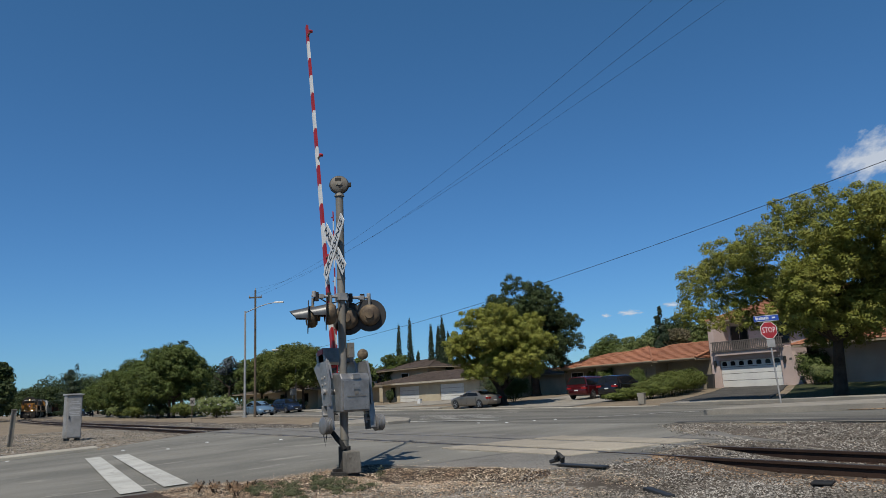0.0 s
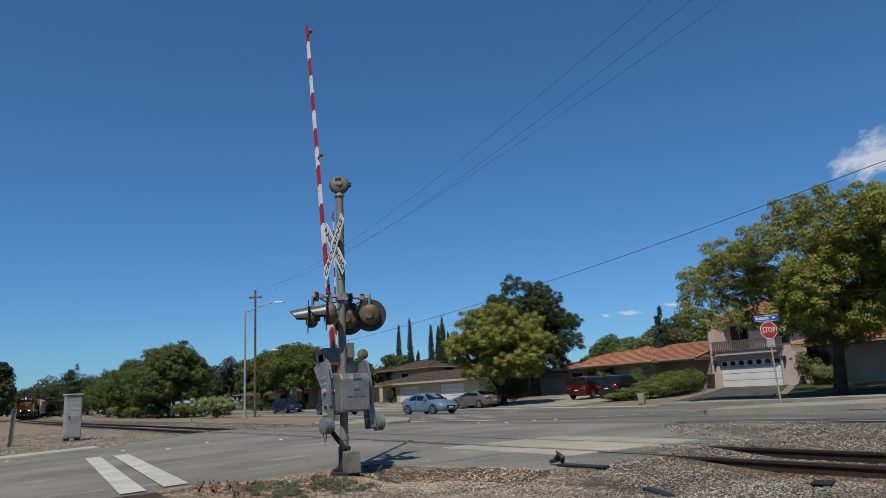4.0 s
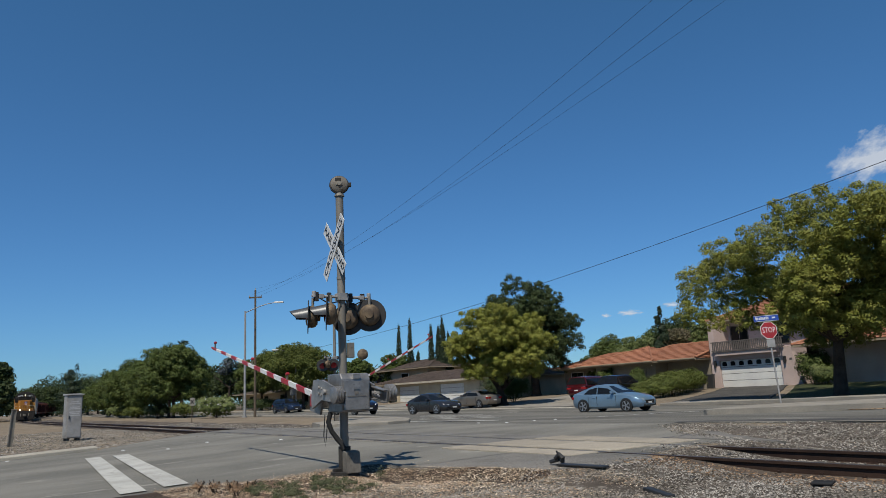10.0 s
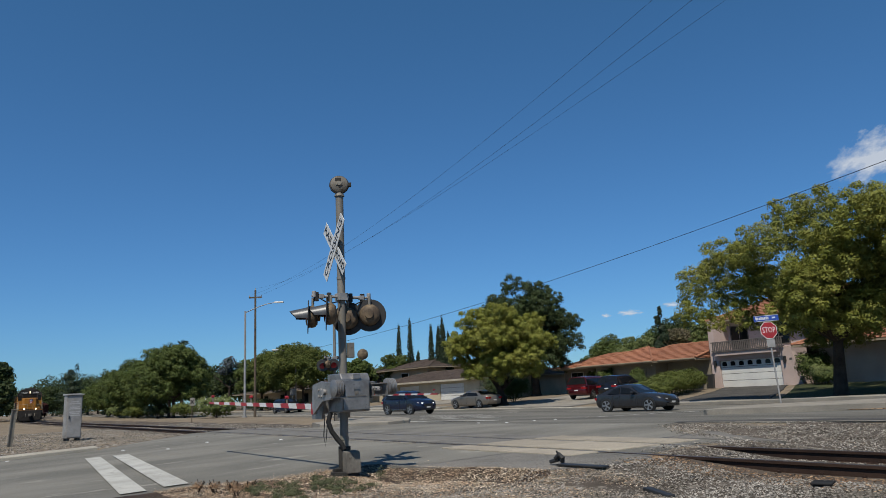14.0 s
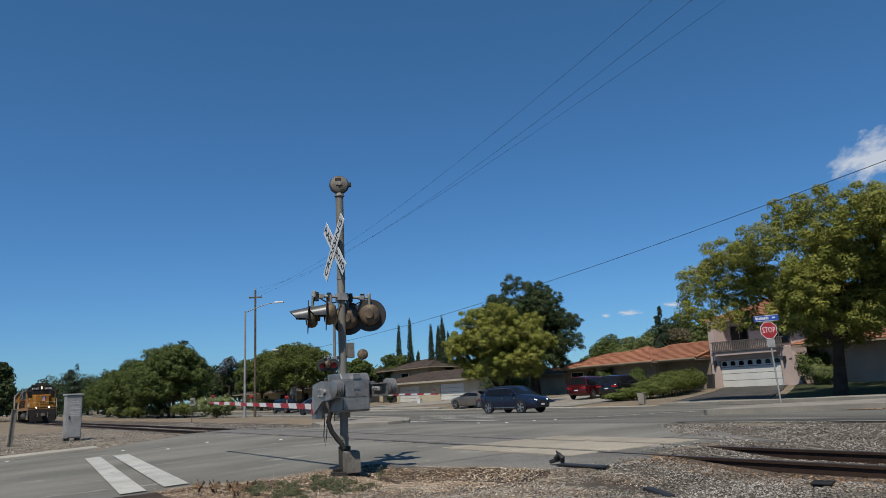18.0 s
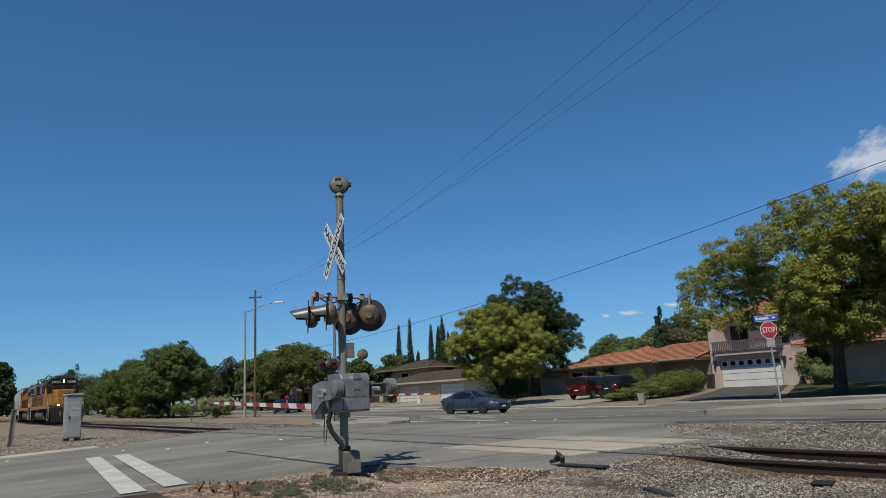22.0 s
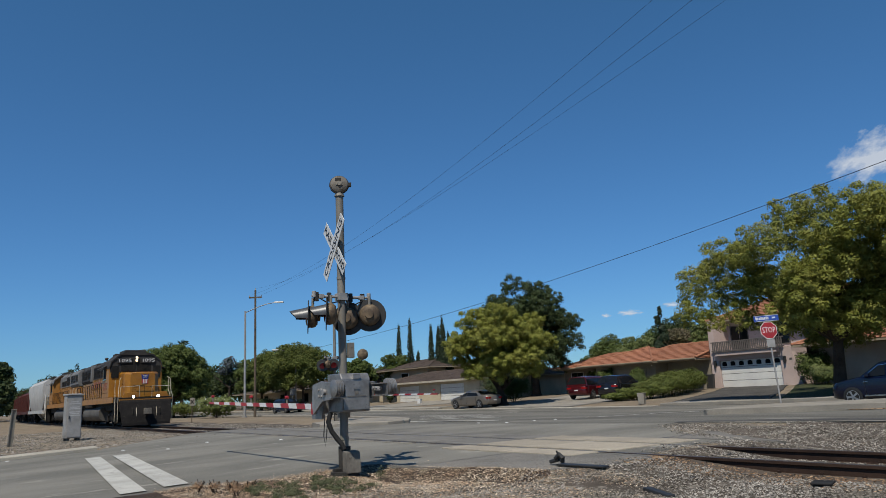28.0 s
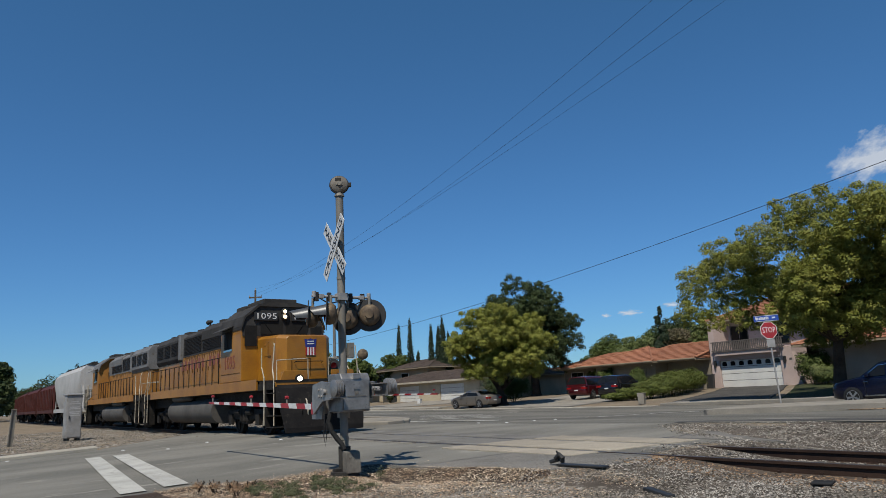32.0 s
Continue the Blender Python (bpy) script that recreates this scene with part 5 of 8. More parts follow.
# ---- houses ----
PINK = surf("pink_stucco", (0.60, 0.475, 0.43), (0.53, 0.42, 0.375), 0.8, 0.9, 0, 0.2, 25)
TAN = surf("tan_stucco", (0.60, 0.52, 0.375), (0.53, 0.455, 0.33), 0.8, 0.9, 0, 0.2, 25)
OLIVE = surf("olive_stucco", (0.29, 0.25, 0.19), (0.24, 0.21, 0.16), 0.8, 0.9, 0, 0.2, 25)
TILE_RED = surf("terracotta_tile", (0.42, 0.19, 0.11), (0.33, 0.145, 0.085), 1.2, 0.85, 0, 0.3, 12, spots=(0.24, 0.14, 0.095), spot_at=0.6, spread=0.12)
SHINGLE = surf("brown_shingle", (0.13, 0.098, 0.080), (0.09, 0.069, 0.057), 1.2, 0.9, 0, 0.3, 10, spots=(0.15, 0.11, 0.085), spot_at=0.6, spread=0.12)
TRIM_TAN = surf("tan_trim", (0.35, 0.29, 0.2), (0.3, 0.25, 0.18), 2.0, 0.7)
DOOR_WHITE = surf("white_garage_door", (0.80, 0.79, 0.74), (0.73, 0.72, 0.68), 1.0, 0.55)
DOOR_TAN = surf("tan_garage_door", (0.30, 0.25, 0.18), (0.26, 0.22, 0.16), 1.0, 0.6)
DARK_WOOD = surf("grey_wood", (0.16, 0.14, 0.13), (0.11, 0.10, 0.09), 2.0, 0.8)


def courses(geo, a, b, c, d, n, step=0.045):
    """A roof slope from the eave a-b up to c-d, laid in stepped courses."""
    a, b, c, d = (Vector(p) for p in (a, b, c, d))
    nrm = (b - a).cross(d - a).normalized()
    if nrm.z < 0:
        nrm = -nrm
    vs, o = [], nrm * step
    for k in range(n + 1):
        lo0, lo1 = a.lerp(d, k / n), b.lerp(c, k / n)
        vs += [lo0, lo1, lo0 + o, lo1 + o]
    fs = [(4 * k, 4 * k + 1, 4 * k + 3, 4 * k + 2) for k in range(n)] + [(4 * k + 2, 4 * k + 3, 4 * k + 5, 4 * k + 4) for k in range(n)]
    geo.add(vs[:-2], fs)


def hip_roof(parent, x0, x1, y0, y1, z0, z1, inset, mat, rows=14, label="", right=None):
    ym = (y0 + y1) / 2
    r0, r1 = (x0 + inset, ym, z1), (x1 - (inset if right is None else right), ym, z1)
    roof = None
    for nm, (a, b, c, d) in (("roof_slope", ((x0, y0, z0), (x1, y0, z0), r1, r0)), ("roof_slope", ((x1, y1, z0), (x0, y1, z0), r0, r1)), ("roof_slope", ((x1, y0, z0), (x1, y1, z0), r1, r1)), ("roof_slope", ((x0, y1, z0), (x0, y0, z0), r0, r0))):
        g = Geo()
        courses(g, a, b, c, d, rows)
        part(nm, g, mat, parent, label)
    ridge = Geo().tube([r0, r1], 0.1, 8).tube([(x0, y0, z0 + 0.04), r0], 0.09, 6).tube([(x1, y0, z0 + 0.04), r1], 0.09, 6)
    part("ridge_cap", ridge, mat, parent)
    part("soffit", Geo().box(x0, y0, z0 - 0.16, x1, y1, z0 - 0.02), TRIM_TAN, parent, "eave board")


def garage_door(parent, x0, x1, y, z0, h, mat, rows=4, lights=0, label="sectional garage door"):
    d = part("garage_door", Geo().box(x0, y - 0.01, z0, x1, y + 0.05, z0 + h), DARK_WOOD, parent, label)
    for k in range(rows):
        part("door_panel", Geo().box(x0 + 0.03, y - 0.045, z0 + 0.02 + h * k / rows, x1 - 0.03, y - 0.01, z0 + h * (k + 1) / rows - 0.012), mat, d, "", 0.008)
    for k in range(lights):
        w = (x1 - x0) / lights
        part("door_light", Geo().box(x0 + w * (k + 0.22), y - 0.055, z0 + h * 0.80, x0 + w * (k + 0.78), y - 0.046, z0 + h * 0.93).box(x0 + w * (k + 0.3), y - 0.055, z0 + h * 0.93, x0 + w * (k + 0.7), y - 0.046, z0 + h * 0.96), GLASS_DARK, d, "small arched pane")
    return d


def window_on(parent, x0, x1, y, z0, z1, bars=2, frame_mat=None):
    fm = frame_mat or WHITE
    w = part("window", Geo().box(x0 - 0.06, y - 0.05, z0 - 0.06, x1 + 0.06, y - 0.0, z0).box(x0 - 0.06, y - 0.05, z1, x1 + 0.06, y, z1 + 0.06).box(x0 - 0.06, y - 0.05, z0, x0, y, z1).box(x1, y - 0.05, z0, x1 + 0.06, y, z1), fm, parent, "window frame")
    for k in range(bars):
        a = x0 + (x1 - x0) * k / bars
        b = x0 + (x1 - x0) * (k + 1) / bars
        part("pane", Geo().box(a + 0.02, y - 0.025, z0 + 0.01, b - 0.02, y - 0.01, z1 - 0.01), GLASS_DARK, w)
    return w


# pink two-storey house
B1 = 0.42
pink = thing("house", pose(0, 0, 0), "pink stucco two-storey house with a garage, balcony and terracotta roof", "house", "houses")
part("garage_wall", Geo().box(-36.75, 52.0, B1 - 0.4, -36.0, 54.2, B1 + 2.82).box(-36.75, 52.0, B1 + 2.82, -36.25, 54.2, B1 + 5.45).box(-30.7, 52.0, B1 - 0.4, -29.75, 54.2, B1 + 2.82).box(-36.0, 52.0, B1 + 2.12, -30.7, 54.2, B1 + 2.5).box(-36.0, 51.6, B1 + 2.5, -30.7, 54.2, B1 + 2.82), PINK, pink, "", 0.02)
part("buttress", Geo().prism([(-29.75, B1 - 0.3), (-29.1, B1 - 0.3), (-29.75, B1 + 2.5)], "y", 52.0, 52.5), PINK, pink, "flared stucco pier", 0.02)
garage_door(pink, -36.0, -30.7, 52.22, B1 - 0.02, 2.14, DOOR_WHITE, 4, 7, "white sectional garage door with arched panes")
part("balcony_floor", Geo().box(-36.2, 52.02, B1 + 2.83, -29.8, 54.2, B1 + 2.86), PINK, pink, "", 0.02)
rail = part("balcony_rail", Geo().box(-36.24, 51.5, B1 + 3.56, -30.0, 51.6, B1 + 3.64).box(-36.24, 51.5, B1 + 2.86, -30.0, 51.6, B1 + 2.94), DARK_WOOD, pink, "slatted timber balcony railing")
slat_mesh = mesh_of("slat", Geo().box(-0.045, 51.51, B1 + 2.8, 0.045, 51.57, B1 + 3.58), DARK_WOOD)
for k in range(38):
    q = new("slat", slat_mesh)
    q.parent = rail
    q.location = (-36.1 + k * 0.16, 0, 0)
part("upper_wall", Geo().box(-36.7, 54.0, B1 + 2.0, -24.0, 62.0, B1 + 5.5), PINK, pink, "", 0.02)
window_on(pink, -35.9, -34.4, 54.0, B1 + 3.0, B1 + 4.9, 2, DARK_WOOD)
window_on(pink, -32.6, -30.9, 54.0, B1 + 3.2, B1 + 4.9, 2, DARK_WOOD)
part("side_wall", Geo().box(-29.7, 54.0, B1 - 0.4, -24.0, 62.0, B1 + 5.4).box(-27.5, 51.6, B1 - 0.4, 4.0, 62.0, B1 + 2.85), PINK, pink, "shaded stucco wall", 0.02)
window_on(pink, -22.2, -19.8, 51.6, B1 + 0.5, B1 + 2.0, 2, DARK_WOOD)
window_on(pink, -17.0, -13.8, 51.6, B1 + 0.4, B1 + 2.1, 3, DARK_WOOD)
hip_roof(pink, -37.6, -23.2, 53.0, 62.9, B1 + 5.5, B1 + 7.5, 4.5, TILE_RED, 12, "terracotta roof slope")
hip_roof(pink, -28.4, 5.0, 49.7, 62.9, B1 + 2.8, B1 + 5.2, 6.0, TILE_RED, 14, "terracotta roof slope")
for x in (-36.3, -30.3):
    lamp = part("wall_lamp", Geo().box(x - 0.07, 51.9, B1 + 1.75, x + 0.07, 52.0, B1 + 2.15).cyl((x, 51.86, B1 + 1.6), (x, 51.86, B1 + 2.1), 0.06, 0.09, 8), BLACK, pink, "black lantern by the garage")
part("number_tile", Geo().box(-29.98, 51.98, B1 + 1.85, -29.78, 51.998, B1 + 2.0), DARK_WOOD, pink)

# red-roofed bungalow
B2 = 0.32
bung = thing("house", pose(0, 0, 0), "low olive stucco bungalow with a terracotta hip roof", "house", "houses")
part("wall", Geo().box(-54.6, 52.6, B2 - 0.4, -36.9, 62.0, B2 + 2.55), OLIVE, bung, "", 0.02)
part("garage_wing", Geo().box(-48.6, 50.9, B2 - 0.4, -41.6, 52.6, B2 + 2.5), OLIVE, bung, "", 0.02)
garage_door(bung, -48.0, -42.6, 50.9, B2 - 0.02, 2.1, DOOR_TAN, 4, 0, "tan garage door")
window_on(bung, -53.6, -52.0, 52.6, B2 + 0.7, B2 + 2.1, 2)
window_on(bung, -51.0, -49.2, 52.6, B2 + 0.7, B2 + 2.1, 2)
hip_roof(bung, -54.9, -47.0, 51.2, 60.5, B2 + 2.56, B2 + 3.85, 3.6, TILE_RED, 10, "terracotta roof slope", 1.0)
hip_roof(bung, -50.2, -41.0, 49.9, 60.3, B2 + 2.58, B2 + 4.12, 4.5, TILE_RED, 12, "terracotta roof slope")
hip_roof(bung, -46.6, -37.2, 50.6, 61.6, B2 + 2.60, B2 + 4.1, 3.0, TILE_RED, 12, "terracotta roof slope", 0.0)
part("gutter", Geo().tube([(-54.9, 51.12, B2 + 2.52), (-50.2, 51.12, B2 + 2.52)], 0.06, 6).tube([(-50.2, 49.82, B2 + 2.54), (-41.0, 49.82, B2 + 2.54)], 0.06, 6).tube([(-41.0, 50.52, B2 + 2.56), (-37.2, 50.52, B2 + 2.56)], 0.06, 6), TRIM_TAN, bung)
part("lamp_bulb", Geo().turn([(0.001, -0.06), (0.06, 0), (0.001, 0.06)], (-41.9, 50.8, B2 + 2.25), (0, 0, 1), 8), WHITE, bung, "pale porch lamp")

# tan house with two garages, and the two-storey one behind it
B3 = 0.26
tan = thing("house", pose(0, 0, 0), "long tan house with two white garage doors, brown roof", "house", "houses")
for x0, x1, y0, z0, z1 in ((-89.0, -84.2, 50.6, -0.6, 2.5), (-84.2, -83.45, 50.0, -0.6, 2.3), (-78.6, -73.8, 50.0, -0.6, 2.3), (-68.85, -60.0, 50.0, -0.6, 2.3), (-83.45, -78.6, 50.0, 1.88, 2.3), (-73.8, -68.85, 50.0, 1.88, 2.3), (-83.45, -78.6, 50.6, -0.5, 1.88), (-73.8, -68.85, 50.6, -0.5, 1.88)):
    part("wall", Geo().box(x0, y0, B3 + z0, x1, 60, B3 + z1), TAN, tan, "", 0.01)
garage_door(tan, -83.4, -78.65, 50.08, B3 - 0.2, 2.08, DOOR_WHITE, 4, 0, "white garage door")
garage_door(tan, -73.75, -68.9, 50.08, B3 - 0.02, 1.9, DOOR_WHITE, 4, 0, "white garage door")
window_on(tan, -86.6, -85.6, 50.6, B3 + 0.6, B3 + 1.8, 2, DARK_WOOD)
hip_roof(tan, -90.2, -59.0, 49.4, 61.2, B3 + 2.36, B3 + 3.7, 6.0, SHINGLE, 12, "brown shingle roof slope")
part("eave_trim", Geo().box(-84.3, 49.3, B3 + 2.16, -59.2, 49.42, B3 + 2.38), surf("cream_trim", (0.55, 0.5, 0.4)), tan, "cream eave board")

rear = thing("house", pose(0, 0, 0), "two-storey tan house with a shallow brown roof behind the others", "house", "houses")
part("wall", Geo().box(-108, 58.0, -0.2, -88.5, 68, 4.9), TAN, rear, "", 0.02)
window_on(rear, -104, -102, 58.0, 3.0, 4.3)
window_on(rear, -96, -94, 58.0, 3.0, 4.3)
hip_roof(rear, -109.5, -86.5, 56.8, 69, 4.95, 6.4, 7.0, SHINGLE, 10, "brown shingle roof slope")

west = thing("house", pose(0, 0, 0), "low tan house behind the street trees", "house", "houses")
part("wall", Geo().box(-128, 44, -0.6, -96, 54, 2.5), TAN, west, "", 0.02)
for x in (-124, -117, -110, -101):
    window_on(west, x, x + 1.6, 44, 0.8, 2.0, 2, DARK_WOOD)
hip_roof(west, -129.5, -94.5, 42.6, 55.4, 2.55, 4.0, 6.0, SHINGLE, 8, "brown shingle roof slope")


# ---- shrubs and small things in the gardens ----
def shrub(name, x, y, w, d, h, leaf, count, label, seed, size=0.11, flowers=None, group="shrubs"):
    root = thing(name, pose(x, y, ground_height(x, y)), label, "shrub", group)
    part("stems", Geo().cyl((0, 0, -0.1), (0, 0, h * 0.5), 0.06, 0.03, 6).cyl((0.1, 0, -0.1), (w * 0.2, d * 0.1, h * 0.6), 0.04, 0.02, 6).cyl((-0.1, 0, -0.1), (-w * 0.2, -d * 0.1, h * 0.6), 0.04, 0.02, 6), BARK, root)
    r = random.Random(seed)
    n = 9
    cl = [(w * 0.36 * math.cos(k * 2.4) * (k / n) ** 0.5, d * 0.36 * math.sin(k * 2.4) * (k / n) ** 0.5, h * r.uniform(0.42, 0.62), w * 0.26, d * 0.26, h * r.uniform(0.38, 0.46)) for k in range(n)]
    leaves("foliage", cl, count, size, leaf, root, seed)
    if flowers:
        leaves("blossom", [(a, b, c, e * 1.05, f * 1.05, g * 1.06) for a, b, c, e, f, g in cl], flowers, 0.05, WHITE, root, seed + 1, shell=1.0)
    return root


shrub("oleander", -63.0, 19.4, 4.6, 3.0, 1.9, LEAF_LIGHT, 9000, "pale green oleander bush with white blossom", 31, 0.1, 500)
for x, y, w, h, s in ((-35.9, 39.6, 2.0, 0.55, 32), (-35.0, 40.2, 2.2, 0.85, 33), (-34.4, 41.2, 2.4, 1.2, 34), (-34.4, 42.6, 2.6, 1.45, 35), (-34.7, 44.0, 2.8, 1.65, 36), (-35.2, 45.6, 2.8, 1.75, 37), (-35.9, 47.3, 2.8, 1.75, 38), (-36.7, 49.0, 2.2, 1.4, 39)):
    shrub("hedge", x, y, w, 2.2, h, LEAF_HEDGE, 9000, "rounded green hedge in the front garden", s, 0.055)
for x, y, w, h, s, leaf in ((-57.4, 47.0, 3.4, 2.2, 41, LEAF_DARK), (-60.0, 48.0, 4.0, 2.6, 42, LEAF_DARK), (-49.8, 41.5, 3.4, 2.2, 43, LEAF_MID), (-49.4, 51.6, 1.8, 2.2, 44, LEAF_MID), (-46.9, 50.2, 1.6, 2.1, 45, LEAF_MID), (-27.6, 50.6, 2.2, 2.3, 46, LEAF_MID), (-26.2, 49.4, 1.8, 1.4, 47, LEAF_LIGHT),
                            (-18.6, 49.0, 2.2, 2.6, 48, LEAF_MID), (-15.2, 48.6, 2.2, 2.9, 49, LEAF_MID), (-42.0, 48.9, 1.4, 2.0, 50, LEAF_MID), (-85.0, 49.4, 1.2, 1.5, 51, LEAF_DARK), (-95.0, 36.6, 6, 1.6, 52, LEAF_DARK), (-102.0, 36.9, 6, 1.7, 53, LEAF_DARK), (-88, 36.6, 5, 1.4, 54, LEAF_DARK),
                            (-74.5, 19.8, 3.0, 1.4, 55, LEAF_HEDGE), (-90.0, 18.6, 4.0, 1.3, 56, LEAF_HEDGE), (-102.0, 19.0, 4.0, 1.4, 57, LEAF_LIGHT), (-80.0, 18.5, 3.0, 1.5, 58, LEAF_DARK)):
    shrub("shrub", x, y, w, w * 0.8, h, leaf, 5200, "leafy green garden shrub", s, 0.08)

for x, y, w, d, h, nm, label, cat, mat in ((-36.3, 51.0, 0.6, 0.6, 1.05, "wheelie_bin", "grey wheeled bin beside the garage", "bin", BLACK), (-30.3, 35.5, 0.42, 0.36, 0.62, "utility_box", "pale beige utility box by the driveway", "utility box", CONCRETE),
                                           (-72.6, 46.2, 0.5, 0.4, 0.5, "garden_stool", "small white stool on the driveway", "stool", WHITE)):
    root = thing(nm, pose(x, y, road_height(x, y) + 0.02, 0, 0, 20), label, cat)
    part("body", Geo().loft([[(-w * 0.42, -d * 0.42, 0), (w * 0.42, -d * 0.42, 0), (w * 0.42, d * 0.42, 0), (-w * 0.42, d * 0.42, 0)], [(-w / 2, -d / 2, h), (w / 2, -d / 2, h), (w / 2, d / 2, h), (-w / 2, d / 2, h)]]), mat, root, "", 0.02)
    part("lid", Geo().box(-w * 0.53, -d * 0.53, h, w * 0.53, d * 0.53, h + 0.06), mat, root, "", 0.02)

# parking sign across the street
ps = thing("parking_sign", pose(-83.5, 34.9, -0.2), "small grey sign on a thin post by the far kerb", "sign")
part("post", Geo().cyl((0, 0, -0.1), (0, 0, 2.6), 0.03, None, 8), GALV, ps)
part("panel", Geo().box(-0.02, -0.3, 1.9, 0.0, 0.3, 2.7), GALV, ps, "", 0.004)

# ---- debris and weeds at the track side ----
deb = thing("scrap_tie_plate", pose(-7.5, 7.25, road_height(-7.5, 7.25) + 0.045, 0, 0, 186), "bent black steel scrap beside the track", "debris")
part("plank", Geo().box(-0.55, -0.08, -0.03, 0.25, 0.08, -0.005), BLACK, deb, "", 0.01)
part("hook", Geo().tube([(0.2, 0, 0.02), (0.17, 0.02, 0.08), (0.22, 0.03, 0.12), (0.3, 0.02, 0.06)], 0.035, 7).cyl((0.24, 0.02, 0.1), (0.26, 0.04, 0.17), 0.012), BLACK, deb)
part("bar", Geo().tube([(0.25, 0.0, 0.05), (0.5, -0.1, 0.0)], 0.03, 6), BLACK, deb)
deb2 = thing("steel_offcut", pose(-5.65, 6.75, ground_height(-5.65, 6.75) + 0.03, 0, 3, -20), "dark steel offcut lying in the ballast", "debris")
part("bar", Geo().box(-0.28, -0.05, -0.04, 0.26, 0.05, 0.02), BLACK, deb2, "", 0.015)
deb3 = thing("flat_scrap", pose(-4.5, 8.1, ground_height(-4.5, 8.1) + 0.05, 5, 0, 12), "flat dark rubber scrap in the ballast", "debris")
part("sheet", Geo().box(-0.10, -0.09, -0.01, 0.12, 0.09, 0.012), RUBBER, deb3, "", 0.01)

WEED = leafy("weed_leaf", (0.065, 0.08, 0.04), (0.14, 0.14, 0.08))
for k in range(46):
    r = random.Random(200 + k)
    x, y = (-9.46, 5.3) if k == 0 else (-10.5 + 1.9 * r.random(), 3.4 + 1.5 * r.random())
    if k and on_road(x + 0.1, y):
        x += 0.9
    h, w = (0.24, 0.2) if k == 0 else (r.uniform(0.05, 0.13), r.uniform(0.14, 0.34))
    root = thing("weed", pose(x, y, ground_height(x, y)), "low green weed in the leaf litter", "weed", "weeds")
    part("stem", Geo().cyl((0, 0, -0.05), (0, 0, h * 0.8), 0.006, 0.003, 5), BARK, root)
    leaves("foliage", [(0, 0, h * 0.5, w / 2, w / 2, h * 0.5)], 170, 0.012, WEED, root, 70 + k, shell=0.25)
TWIG = surf("dry_stalk", (0.05, 0.032, 0.025), (0.035, 0.024, 0.02), 4.0, 0.9)
for k, (x, y) in enumerate(((-10.6, 3.25), (-10.3, 3.4), (-10.0, 3.55), (-9.8, 3.3), (-10.9, 3.1))):
    r = random.Random(k)
    root = thing("dry_weed", pose(x, y, ground_height(x, y)), "brown dry weed stalks", "weed", "dry weeds")
    for j in range(5):
        a = r.uniform(0, 6.28)
        part("stalk", Geo().tube([(0, 0, -0.03), (0.05 * math.cos(a), 0.05 * math.sin(a), 0.08), (0.10 * math.cos(a + 0.4), 0.10 * math.sin(a + 0.4), 0.13 + 0.03 * j % 0.07)], 0.005, 5), TWIG, root)
    tagged(leaves("dead_leaf", [(0, 0, 0.09, 0.12, 0.12, 0.07)], 360, 0.012, LITTER, root, 90 + k, shell=0.3), kind="stuff")


# ---- the train ----
YELLOW = surf("loco_yellow", (0.41, 0.178, 0.012), (0.29, 0.115, 0.010), 0.9, 0.42, 0.0, 0.05, 30, spots=(0.27, 0.12, 0.02), spot_at=0.62)
YELLOW_FADED = surf("faded_loco_yellow", (0.40, 0.19, 0.045), (0.31, 0.14, 0.035), 0.8, 0.6, 0.0, 0.05, 30, spots=(0.26, 0.15, 0.07), spot_at=0.58)
LOCO_GREY = surf("loco_dark_grey", (0.060, 0.057, 0.053), (0.036, 0.033, 0.031), 1.0, 0.75, 0.0, 0.1, 25, spots=(0.07, 0.06, 0.05), spot_at=0.64)
LOCO_PALE = surf("loco_pale_grey", (0.21, 0.208, 0.205), (0.15, 0.147, 0.143), 1.0, 0.6, 0.0, 0.1, 25, spots=(0.12, 0.10, 0.08), spot_at=0.6)
PILOT_BLACK = surf("sooty_pilot_black", (0.018, 0.016, 0.015), (0.010, 0.009, 0.009), 2.0, 0.8, 0.0, 0.2, 20, spots=(0.045, 0.038, 0.03), spot_at=0.6)
CAB_GLASS = surf("dusty_cab_glass", (0.016, 0.016, 0.016), (0.026, 0.025, 0.023), 2.0, 0.75)
CAB_GLASS.node_tree.nodes["Principled BSDF"].inputs["Specular IOR Level"].default_value = 0.08
UNDER = surf("dirty_running_gear", (0.028, 0.025, 0.022), (0.012, 0.011, 0.010), 2.0, 0.8, 0.0, 0.2, 20, spots=(0.075, 0.062, 0.048), spot_at=0.6)
TANK_GREY = surf("dusty_tank", (0.125, 0.117, 0.105), (0.09, 0.083, 0.075), 1.2, 0.7, 0.0, 0.1, 20, spots=(0.06, 0.05, 0.045), spot_at=0.62)
HOPPER_PALE = surf("pale_hopper_paint", (0.52, 0.505, 0.48), (0.43, 0.415, 0.39), 0.7, 0.55, 0.0, 0.05, 20, spots=(0.36, 0.33, 0.29), spot_at=0.62)
HOPPER_RED = surf("oxide_hopper_paint", (0.10, 0.028, 0.022), (0.07, 0.022, 0.018), 0.8, 0.7, 0.0, 0.1, 20, spots=(0.045, 0.02, 0.017), spot_at=0.6)
LETTER_RED = surf("faded_red_lettering", (0.26, 0.045, 0.018), (0.20, 0.04, 0.018), 3.0, 0.5)
SEAM = surf("dark_seam", (0.13, 0.06, 0.015), (0.10, 0.05, 0.015), 3.0, 0.8)
TOPLIGHT = glow("burning_top_light", (1.0, 0.76, 0.48), 2.4)
